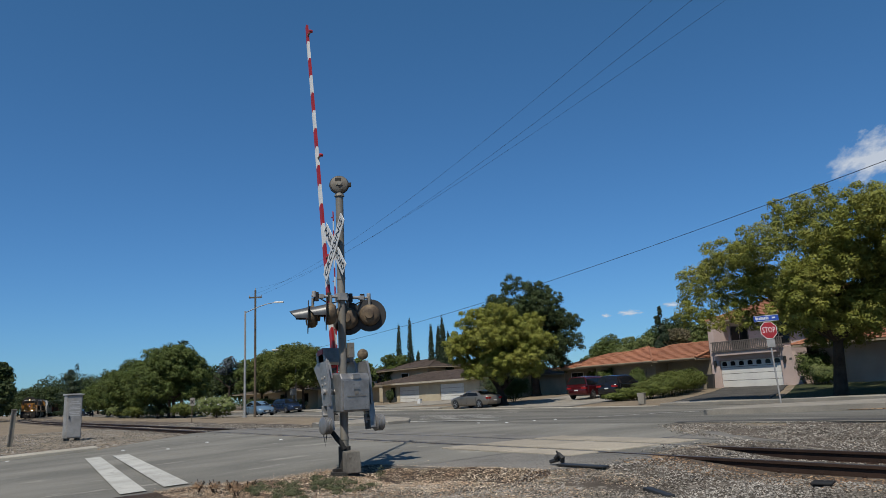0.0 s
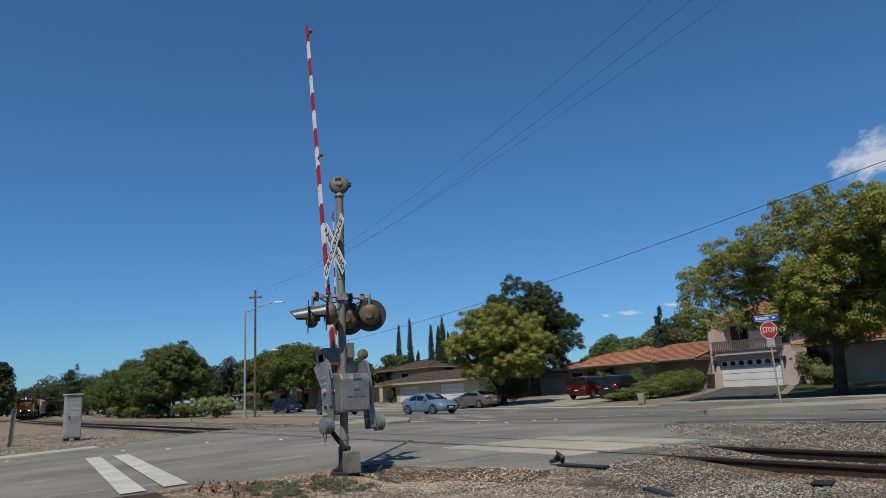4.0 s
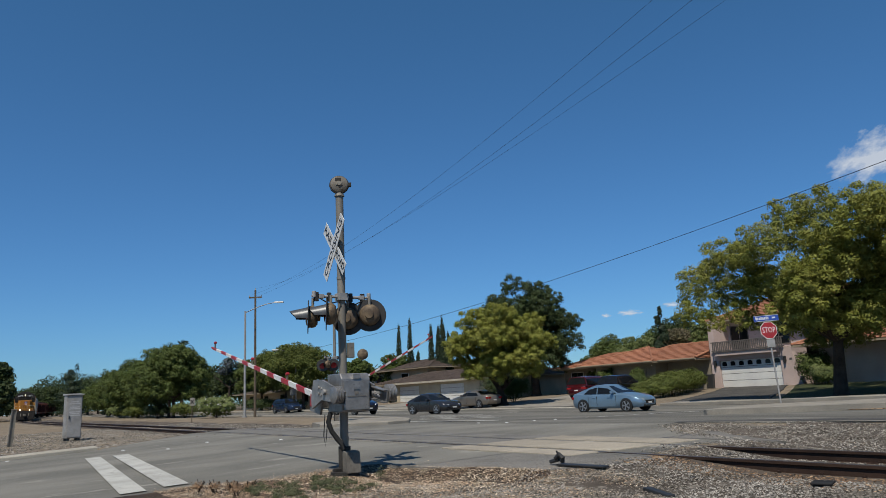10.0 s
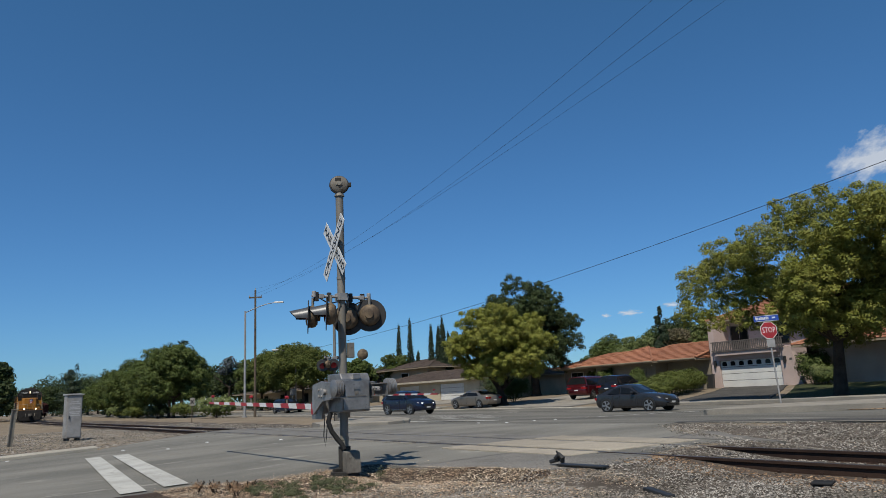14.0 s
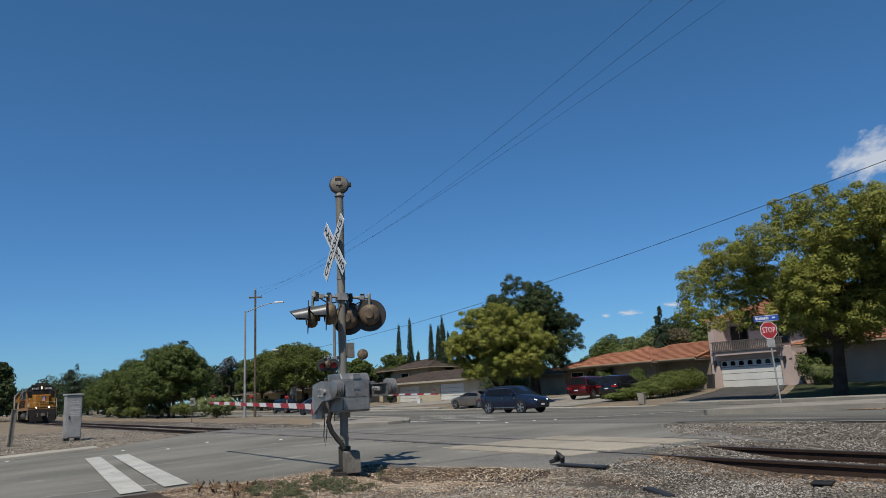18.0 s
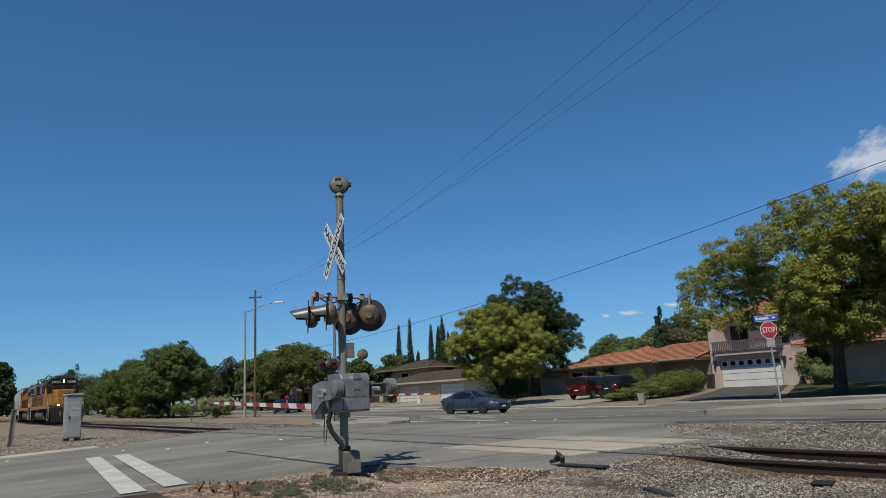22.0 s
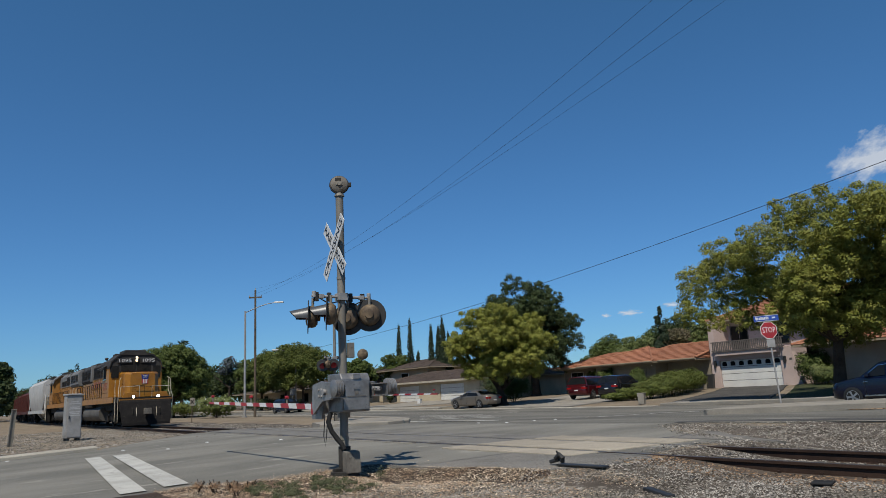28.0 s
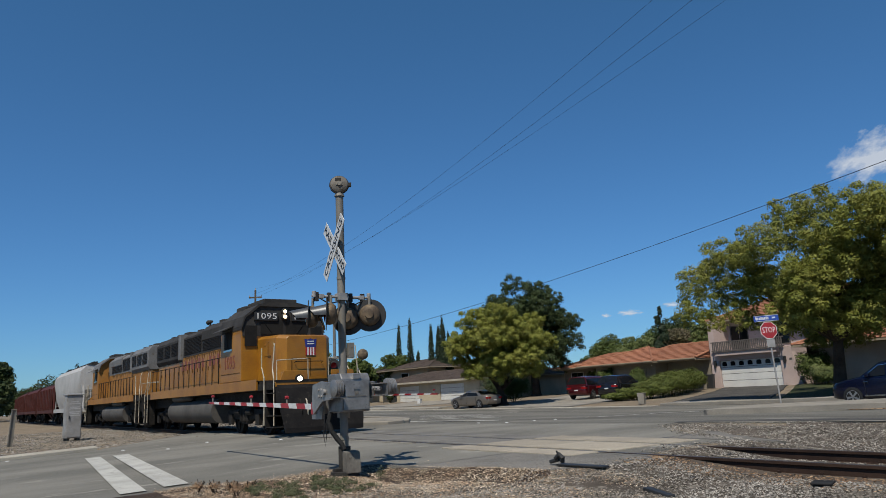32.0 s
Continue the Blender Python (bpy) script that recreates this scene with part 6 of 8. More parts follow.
STAIN = surf("rusty_soot_stain", (0.17, 0.085, 0.03), (0.10, 0.055, 0.025), 2.5, 0.8, fine=20, spots=(0.32, 0.16, 0.025), spot_at=0.52)
HANDRAIL_W = surf("pale_handrail", (0.55, 0.5, 0.4), (0.42, 0.36, 0.26), 3.0, 0.5)


def wheelset(parent, x, r, half=0.74):
    """Two wheels on an axle."""
    g = Geo()
    for s in (-1, 1):
        g.turn([(0.001, -0.03), (r * 0.3, -0.04), (r * 0.35, -0.01), (r * 0.82, -0.02), (r * 0.86, -0.055), (r, -0.055), (r * 1.0, 0.05), (r * 1.055, 0.06), (r * 1.055, 0.085), (r * 0.86, 0.085), (r * 0.8, 0.03), (0.12, 0.03)], (0, s * half, 0), (0, -s, 0), 28)
        g.box(-0.03, min(s * (half + 0.025), s * (half + 0.05)), -r * 0.75, 0.03, max(s * (half + 0.025), s * (half + 0.05)), r * 0.75)
    g.cyl((0, -half - 0.15, 0), (0, half + 0.15, 0), 0.085, None, 12)
    return part("wheelset", g, UNDER, parent, smooth=True, at=Matrix.Translation((x, 0, r)))


def truck(parent, xc, base, r, axles=2):
    g = Geo()
    hb = base / 2
    for s in (-1, 1):
        y0, y1 = sorted((s * 0.93, s * 1.07))
        g.prism([(xc - hb - 0.55, 0.62), (xc - hb - 0.5, 0.82), (xc - hb * 0.45, 0.85), (xc - hb * 0.2, 0.98), (xc + hb * 0.2, 0.98), (xc + hb * 0.45, 0.85), (xc + hb + 0.5, 0.82), (xc + hb + 0.55, 0.62), (xc + hb + 0.2, 0.55), (xc + hb * 0.4, 0.5), (xc + hb * 0.25, 0.36), (xc - hb * 0.25, 0.36), (xc - hb * 0.4, 0.5), (xc - hb - 0.2, 0.55)], "y", y0, y1)
        for d in (-hb, hb):
            g.box(xc + d - 0.17, min(s * 1.05, s * 1.16), r - 0.18, xc + d + 0.17, max(s * 1.05, s * 1.16), r + 0.18)
        for d in (-0.3, 0.0, 0.3):
            g.cyl((xc + d, s * 1.08, 0.44), (xc + d, s * 1.08, 0.86), 0.09, None, 10)
        g.cyl((xc - hb * 0.6, s * 1.12, 0.75), (xc - hb * 0.25, s * 1.12, 0.75), 0.1, None, 10)
        g.cyl((xc + hb * 0.6, s * 1.12, 0.75), (xc + hb * 0.25, s * 1.12, 0.75), 0.1, None, 10)
        g.box(xc - hb - 0.5, min(s * 0.98, s * 1.02), 0.3, xc - hb - 0.44, max(s * 0.98, s * 1.02), 0.7)
    g.box(xc - 0.35, -0.95, 0.5, xc + 0.35, 0.95, 1.0)
    tk = part("truck", g, UNDER, parent, "black cast truck frame", 0.012)
    return [wheelset(tk, xc - hb, r), wheelset(tk, xc + hb, r)]


def locomotive(body_mat, top_mat, label, front=True, number=""):
    """A four-axle road locomotive, nose towards +x, centre at x = 0; s runs back from the front plate."""
    H = 8.7
    root = thing("locomotive", pose(0, 0, 0), label, "locomotive", "locomotives")

    def X(s):
        return H - s
    part("underframe", Geo().box(X(17.4), -1.5, 1.42, X(0.1), 1.5, 1.62).box(X(16.9), -1.1, 1.0, X(0.9), 1.1, 1.42), UNDER, root, "black underframe", 0.01)
    part("side_sill", Geo().box(X(15.9), -1.545, 1.44, X(1.5), -1.50, 1.78).box(X(15.9), 1.50, 1.44, X(1.5), 1.545, 1.78), body_mat, root, "yellow side sill")
    part("walkway", Geo().box(X(15.9), -1.535, 1.70, X(1.5), 1.535, 1.74).box(X(17.2), -1.45, 1.62, X(15.9), 1.45, 1.7).box(X(1.5), -1.45, 1.62, X(0.05), 1.45, 1.7), UNDER, root, "dark walkway")
    # long hood: engine room, then the flared radiator section
    hood = part("long_hood", Geo().prism([(-0.93, 1.79), (0.93, 1.79), (0.93, 3.18), (-0.93, 3.18)], "x", X(16.95), X(5.1)), body_mat, root, "yellow long hood with doors", 0.02)
    part("hood_top", Geo().prism([(-0.932, 3.18), (0.932, 3.18), (0.932, 4.05), (0.72, 4.24), (-0.72, 4.24), (-0.932, 4.05)], "x", X(12.7), X(5.12)), top_mat, hood, "dark upper hood", 0.02)
    part("radiator_hood", Geo().prism([(-0.95, 3.02), (0.95, 3.02), (1.06, 3.18), (1.06, 4.02), (0.85, 4.28), (-0.85, 4.28), (-1.06, 4.02), (-1.06, 3.18)], "x", X(17.0), X(12.72)), top_mat, hood, "radiator section", 0.02)
    part("hood_post", Geo().box(X(12.9), -1.07, 3.1, X(12.5), 1.07, 4.24), LOCO_PALE, hood, "pale grey panel between the grilles", 0.01)
    for s0 in (13.05, 14.35, 15.65):
        for side in (-1, 1):
            g = Geo()
            for k in range(9):
                g.box(X(s0 + 1.05), min(side * 1.062, side * 1.085), 3.36 + 0.065 * k, X(s0), max(side * 1.062, side * 1.085), 3.395 + 0.065 * k)
            part("radiator_grille", g, PILOT_BLACK, hood)
    for s0 in (13.6, 14.9, 16.0):
        part("cooling_fan", Geo().turn([(0.60, 4.26), (0.60, 4.42), (0.55, 4.44), (0.52, 4.36), (0.2, 4.36), (0.18, 4.41), (0.001, 4.42)], (X(s0), 0, 0), (0, 0, 1), 22), LOCO_GREY, hood, "round roof fan", smooth=True)
    for s0 in (7.1, 8.4):
        part("dynamic_brake_fan", Geo().turn([(0.58, 4.22), (0.58, 4.46), (0.52, 4.48), (0.5, 4.4), (0.001, 4.42)], (X(s0), 0, 0), (0, 0, 1), 20), LOCO_GREY, hood, "round roof fan", smooth=True)
    part("brake_blister", Geo().prism([(-0.97, 3.7), (0.97, 3.7), (0.97, 4.08), (0.76, 4.3), (-0.76, 4.3), (-0.97, 4.08)], "x", X(9.6), X(6.3)), top_mat, hood, "dynamic brake housing", 0.03)
    part("exhaust", Geo().box(X(10.9), -0.3, 4.2, X(10.2), 0.3, 4.5).box(X(11.9), -0.5, 4.2, X(11.3), 0.5, 4.38), LOCO_GREY, hood, "", 0.02)
    part("horn", Geo().cyl((X(9.95), -0.5, 4.25), (X(9.95), -0.5, 4.55), 0.03).cyl((X(9.75), -0.5, 4.55), (X(10.25), -0.5, 4.55), 0.05, 0.11), LOCO_GREY, hood)
    # hood doors: seams, handles
    for k in range(14):
        s0 = 5.75 + k * 0.76
        for side in (-1, 1):
            d = part("hood_door", Geo().box(X(s0 + 0.71), min(side * 0.93, side * 0.945), 1.92, X(s0), max(side * 0.93, side * 0.945), 3.10), body_mat, hood, "", 0.006)
            if side < 0:
                part("latch", Geo().box(X(s0 + 0.66), -0.97, 2.45, X(s0 + 0.61), -0.945, 2.6), SEAM, d)
    # cab
    cab = part("cab", Geo().prism([(-1.53, 1.79), (1.53, 1.79), (1.53, 3.62), (1.42, 3.96), (0.95, 4.36), (0.5, 4.46), (-0.5, 4.46), (-0.95, 4.36), (-1.42, 3.96), (-1.53, 3.62)], "x", X(5.2), X(3.0)), body_mat, root, "cab with side windows", 0.02)
    part("cab_roof", Geo().prism([(1.545, 3.52), (1.55, 3.64), (1.44, 3.985), (0.96, 4.385), (0.5, 4.485), (-0.5, 4.485), (-0.96, 4.385), (-1.44, 3.985), (-1.55, 3.64), (-1.545, 3.52), (-1.40, 3.93), (-0.9, 4.33), (0.9, 4.33), (1.40, 3.93)], "x", X(5.35), X(2.92)), top_mat, cab, "dark grey cab roof")
    part("roof_box", Geo().box(X(5.0), -0.62, 4.47, X(3.3), 0.62, 4.66).box(X(5.1), -1.0, 4.3, X(4.2), -0.75, 4.5), LOCO_GREY, cab, "air conditioner on the roof", 0.03)
    part("cab_face", Geo().prism([(-1.49, 3.30), (-1.49, 3.60), (-1.38, 3.94), (-0.92, 4.33), (-0.5, 4.43), (0.5, 4.43), (0.92, 4.33), (1.38, 3.94), (1.49, 3.60), (1.49, 3.30)], "x", X(3.0), X(2.975)), top_mat, cab, "dark cab front")
    for side in (-1, 1):
        a, b = sorted((side * 1.533, side * 1.55))
        w = part("side_window", Geo().box(X(4.75), a, 2.92, X(3.95), b, 3.56), CAB_GLASS, cab, "sliding cab window")
        part("window_frame", Geo().box(X(4.38), a, 2.92, X(4.33), b + 0.012 if side > 0 else b, 3.56).box(X(4.8), min(a, a - 0.01) if side < 0 else a, 2.86, X(3.9), b + 0.02 if side > 0 else b, 2.93), CHROME, w)
        part("sunshade", Geo().prism([(side * 1.54, 3.70), (side * 1.95, 3.52), (side * 1.95, 3.55), (side * 1.54, 3.74)], "x", X(5.0), X(3.8)), top_mat, cab, "grey window awning")
        part("front_window", Geo().box(X(2.975), min(side * 1.0, side * 1.42), 2.95, X(2.955), max(side * 1.0, side * 1.42), 3.66), CAB_GLASS, cab, "narrow front cab window")
        part("windshield", Geo().prism([(side * 0.06, 3.36), (side * 0.86, 3.36), (side * 0.86, 3.78), (side * 0.06, 3.86)], "x", X(2.975), X(2.955)), CAB_GLASS, cab, "dark windshield pane")
        nb = part("number_board", Geo().box(X(2.99), min(side * 0.26, side * 1.10), 3.83, X(2.90), max(side * 0.26, side * 1.10), 4.13), BLACK, cab, "black number board", 0.02)
        if number:
            words(number, 0.29, WHITE, Matrix.Translation((X(2.895), side * 0.68, 3.98)) @ facing((1, 0, 0)), nb, depth=0.003, width=0.70)
        part("wiper", Geo().cyl((X(2.94), side * 0.45, 3.40), (X(2.94), side * 0.7, 3.72), 0.01, None, 5), UNDER, cab)
    for z in (4.16, 3.98):
        lampcase = part("headlight", Geo().turn([(0.12, 0), (0.12, 0.1), (0.10, 0.11)], (X(2.98), 0, z), (1, 0, 0), 16), BLACK, cab)
        part("lens", Geo().turn([(0.07, 0.0), (0.05, 0.02), (0.001, 0.025)], (X(2.87), 0, z), (1, 0, 0), 14), TOPLIGHT if front else CAB_GLASS, lampcase, "burning headlight lens" if front else "")
    # short hood
    nose = part("nose", Geo().loft([[(X(3.0), y, z) for y, z in ((-0.95, 1.72), (0.95, 1.72), (0.95, 3.16), (0.84, 3.27), (-0.84, 3.27), (-0.95, 3.16))],
                                    [(X(1.36), y, z) for y, z in ((-0.95, 1.72), (0.95, 1.72), (0.95, 3.10), (0.84, 3.20), (-0.84, 3.20), (-0.95, 3.10))],
                                    [(X(1.03), y, z) for y, z in ((-0.70, 1.72), (0.70, 1.72), (0.70, 3.05), (0.62, 3.14), (-0.62, 3.14), (-0.70, 3.05))]]), body_mat, root, "yellow short hood nose", 0.02)
    part("nose_door", Geo().box(X(2.35), -0.965, 2.55, X(1.95), -0.95, 2.98).box(X(2.3), -0.985, 2.9, X(2.2), -0.965, 2.96), body_mat, nose, "small hatch", 0.006)
    part("crew_door_seam", Geo().box(X(1.03), -0.55, 1.82, X(1.015), -0.53, 2.4).box(X(1.03), 0.1, 1.82, X(1.015), 0.12, 2.4).box(X(1.03), -0.55, 2.4, X(1.015), 0.12, 2.42), SEAM, nose)
    if front:
        crest = part("crest", Geo().prism([(-0.17, 2.76), (0.17, 2.76), (0.21, 3.04), (0.1, 3.01), (0.0, 3.05), (-0.1, 3.01), (-0.21, 3.04)], "x", X(1.03), X(1.005)), surf("crest_blue", (0.03, 0.05, 0.25)), nose, "blue shield shape with white marks", at=pose(0.0, 0.12, 0))
        for k in range(2):
            part("mark", Geo().box(X(1.004), -0.12, 2.94 - 0.08 * k, X(1.0), 0.12, 2.97 - 0.08 * k), WHITE, crest)
        for k in range(7):
            part("crest_stripe", Geo().box(X(1.03), -0.17 + 0.0486 * k, 2.5, X(1.005), -0.17 + 0.0486 * (k + 1), 2.76), RED if k % 2 == 0 else WHITE, crest)
        part("nose_grab", Geo().tube([(X(1.0), -0.45, 2.26), (X(0.92), -0.45, 2.30), (X(0.92), 0.5, 2.30), (X(1.0), 0.5, 2.26)], 0.014, 6), UNDER, nose)
    part("nose_mark", Geo().box(X(2.02), -0.966, 2.5, X(1.78), -0.952, 2.56).box(X(2.02), -0.966, 2.56, X(1.96), -0.952, 3.0), SEAM, nose, "dark hatch edge")
    # yellow sheets that close the front platform
    for a, b in ((-1.32, -0.42), (0.42, 1.32)):
        part("end_sheet", Geo().prism([(a, 1.46), (b, 1.46), (b, 1.66), (b if b < 0 else b - 0.15, 1.98), (a if b > 0 else a + 0.15, 1.98), (a, 1.66)], "x", X(0.16), X(0.11)), body_mat, root, "yellow end sheet", 0.01)
    part("deck_edge", Geo().box(X(0.2), -1.46, 1.50, X(0.06), 1.46, 1.64), body_mat, root, "yellow platform edge", 0.01)
    # steps, pilot, coupler
    for end in (1, -1):
        def E(s):
            return end * (H - s)
        plough = part("pilot", Geo().loft([[(E(0.1), y, z) for y, z in ((-1.45, 1.62), (1.45, 1.62), (1.45, 0.95), (-1.45, 0.95))], [(E(0.0), y, z) for y, z in ((-1.38, 1.45), (1.38, 1.45), (1.38, 0.9), (-1.38, 0.9))],
                                           [(E(-0.22), y, z) for y, z in ((-1.36, 0.70), (1.36, 0.70), (1.36, 0.50), (-1.36, 0.50))], [(E(-0.30), y, z) for y, z in ((-1.30, 0.26), (1.30, 0.26), (1.30, 0.12), (-1.30, 0.12))]]), PILOT_BLACK, root, "black pilot plough")
        part("coupler", Geo().box(min(E(0.0), E(-0.55)), -0.12, 0.78, max(E(0.0), E(-0.55)), 0.12, 1.0).box(min(E(-0.35), E(-0.62)), -0.2, 0.72, max(E(-0.35), E(-0.62)), 0.2, 1.06), BOXGREY, root, "knuckle coupler", 0.03)
        for yy in (-0.75, -0.55, 0.55, 0.75):
            part("air_hose", Geo().tube([(E(-0.02), yy, 1.15), (E(-0.16), yy, 1.05), (E(-0.25), yy, 0.75), (E(-0.18), yy * 0.95, 0.5)], 0.022, 6), HANDRAIL_W if abs(yy) < 0.6 else UNDER, root)
        for side in (-1, 1):
            g = Geo()
            for k in range(4):
                a, b = sorted((E(0.1 + 0.0), E(0.75)))
                g.box(a, min(side * (1.18 + 0.0), side * 1.52), 0.28 + 0.34 * k, b, max(side * 1.18, side * 1.52), 0.31 + 0.34 * k)
            g.box(min(E(0.74), E(0.78)), min(side * 1.15, side * 1.52), 0.25, max(E(0.74), E(0.78)), max(side * 1.15, side * 1.52), 1.6)
            part("steps", g, UNDER, root, "end steps")
            part("handrail", Geo().tube([(E(0.12), side * 1.5, 0.35), (E(0.12), side * 1.5, 1.75), (E(0.32), side * 1.46, 2.05), (E(0.32), side * 1.4, 2.75), (E(0.6), side * 1.3, 2.85)], 0.02, 6)
                 .tube([(E(0.85), side * 1.53, 0.35), (E(0.85), side * 1.53, 1.8), (E(1.15), side * 1.5, 2.15), (E(1.15), side * 1.5, 2.75)], 0.02, 6)
                 .tube([(E(0.18), side * 1.38, 1.65), (E(0.18), side * 1.38, 2.3), (E(0.18), side * 0.35, 2.35), (E(0.18), side * 0.35, 1.65)], 0.02, 6), HANDRAIL_W, root, "pale end handrail")
            part("mu_stand", Geo().box(min(E(0.1), E(0.3)), min(side * 0.95, side * 1.2), 1.62, max(E(0.1), E(0.3)), max(side * 0.95, side * 1.2), 1.95), body_mat, root)
            if end > 0 and front:
                dl = part("ditch_light", Geo().turn([(0.12, -0.1), (0.14, 0.0), (0.13, 0.06), (0.11, 0.06)], (E(0.12), side * 0.678, 1.72), (1, 0, 0), 16), UNDER, root)
                part("lens", Geo().turn([(0.085, 0.0), (0.06, 0.02), (0.001, 0.025)], (E(0.06), side * 0.678, 1.72), (1, 0, 0), 14), HEADLIGHT, dl, "burning ditch light lens")
    # side handrail
    for side in (-1, 1):
        g = Geo().tube([(X(s), side * 1.51, 2.72) for s in (15.8, 12, 9, 6, 5.3)], 0.017, 6)
        rail = part("side_handrail", g, UNDER, root, "thin dark side handrail")
        for k in range(14):
            s0 = 5.5 + k * 0.78
            part("stanchion", Geo().cyl((X(s0), side * 1.51, 1.74), (X(s0), side * 1.51, 2.72), 0.022, None, 6), UNDER, rail)
        part("drain_pipe", Geo().tube([(X(5.55), side * 1.0, 3.45), (X(5.62), side * 1.0, 3.1), (X(6.25), side * 1.0, 2.72)], 0.03, 6), SEAM, hood, "slanting pipe behind the cab")
        for s0, s1 in ((6.4, 12.3), (12.95, 16.7)):
            g = Geo()
            n = int((s1 - s0) / 0.24)
            for k in range(n):
                a = s0 + (s1 - s0) * k / n
                drop = 0.12 + 0.20 * abs(math.sin(k * 2.3 + side)) * abs(math.sin(k * 0.7))
                y0, y1 = sorted((side * 0.946, side * 0.949))
                g.prism([(X(a), 3.18), (X(a + 0.26), 3.18), (X(a + 0.15), 3.18 - drop)], "y", y0, y1)
            part("soot_streaks", g, STAIN, hood, "brown soot streaks under the grilles")
        for s0, s1 in ((6.5, 9.5), (9.75, 12.3)):
            g = Geo()
            for j in range(12):
                g.box(X(s1), min(side * 0.935, side * 0.958), 3.3 + 0.058 * j, X(s0), max(side * 0.935, side * 0.958), 3.335 + 0.058 * j)
            part("hood_grille", g, PILOT_BLACK, hood, "louvred intake grille")
    # below the frame
    part("fuel_tank", Geo().prism([(-1.02 + 0.44 * math.cos(radians(q)), 0.82 + 0.47 * math.sin(radians(q))) for q in range(270, 89, -20)] + [(1.02 - 0.44 * math.cos(radians(q)), 0.82 + 0.47 * math.sin(radians(q))) for q in range(90, 271, 20)], "x", X(12.9), X(6.5)), TANK_GREY, root, "dusty grey rounded fuel tank", smooth=True)
    for side in (-1, 1):
        part("air_reservoir", Geo().turn([(0.001, 0), (0.1, 0.02), (0.15, 0.1), (0.15, 2.7), (0.1, 2.78), (0.001, 2.8)], (X(12.4), side * 1.3, 1.42 - 0.02), (1, 0, 0), 14), TANK_GREY, root, "air reservoir", smooth=True)
    wheels = truck(root, X(3.85), 2.75, 0.508) + truck(root, X(14.55), 2.75, 0.508)
    # cab side lettering, hood lettering blocks
    if number:
        for side in (-1, 1):
            words(number, 0.66, LETTER_RED, Matrix.Translation((X(4.2), side * 1.535, 2.44)) @ facing((0, side, 0)), cab, depth=0.003, width=1.05)
    for side in (-1, 1):
        part("cab_line", Geo().box(X(5.1), min(side * 1.53, side * 1.538), 2.06, X(3.15), max(side * 1.53, side * 1.538), 2.085), SEAM, cab)
        for k in range(12):
            s0 = 6.2 + k * 0.52 + (0.5 if k > 4 else 0)
            if number:
                part("letter_bar", Geo().box(X(s0 + 0.27), min(side * 0.946, side * 0.952), 2.60, X(s0), max(side * 0.946, side * 0.952), 3.02 - 0.05 * (k % 2)), LETTER_RED, hood)
    return root, wheels


lead_loco, lead_wheels = locomotive(YELLOW, LOCO_GREY, "yellow road locomotive with a dark grey roof, headlights burning", True, "1095")
second_loco, second_wheels = locomotive(YELLOW_FADED, LOCO_PALE, "faded yellow and grey locomotive running backwards", False)


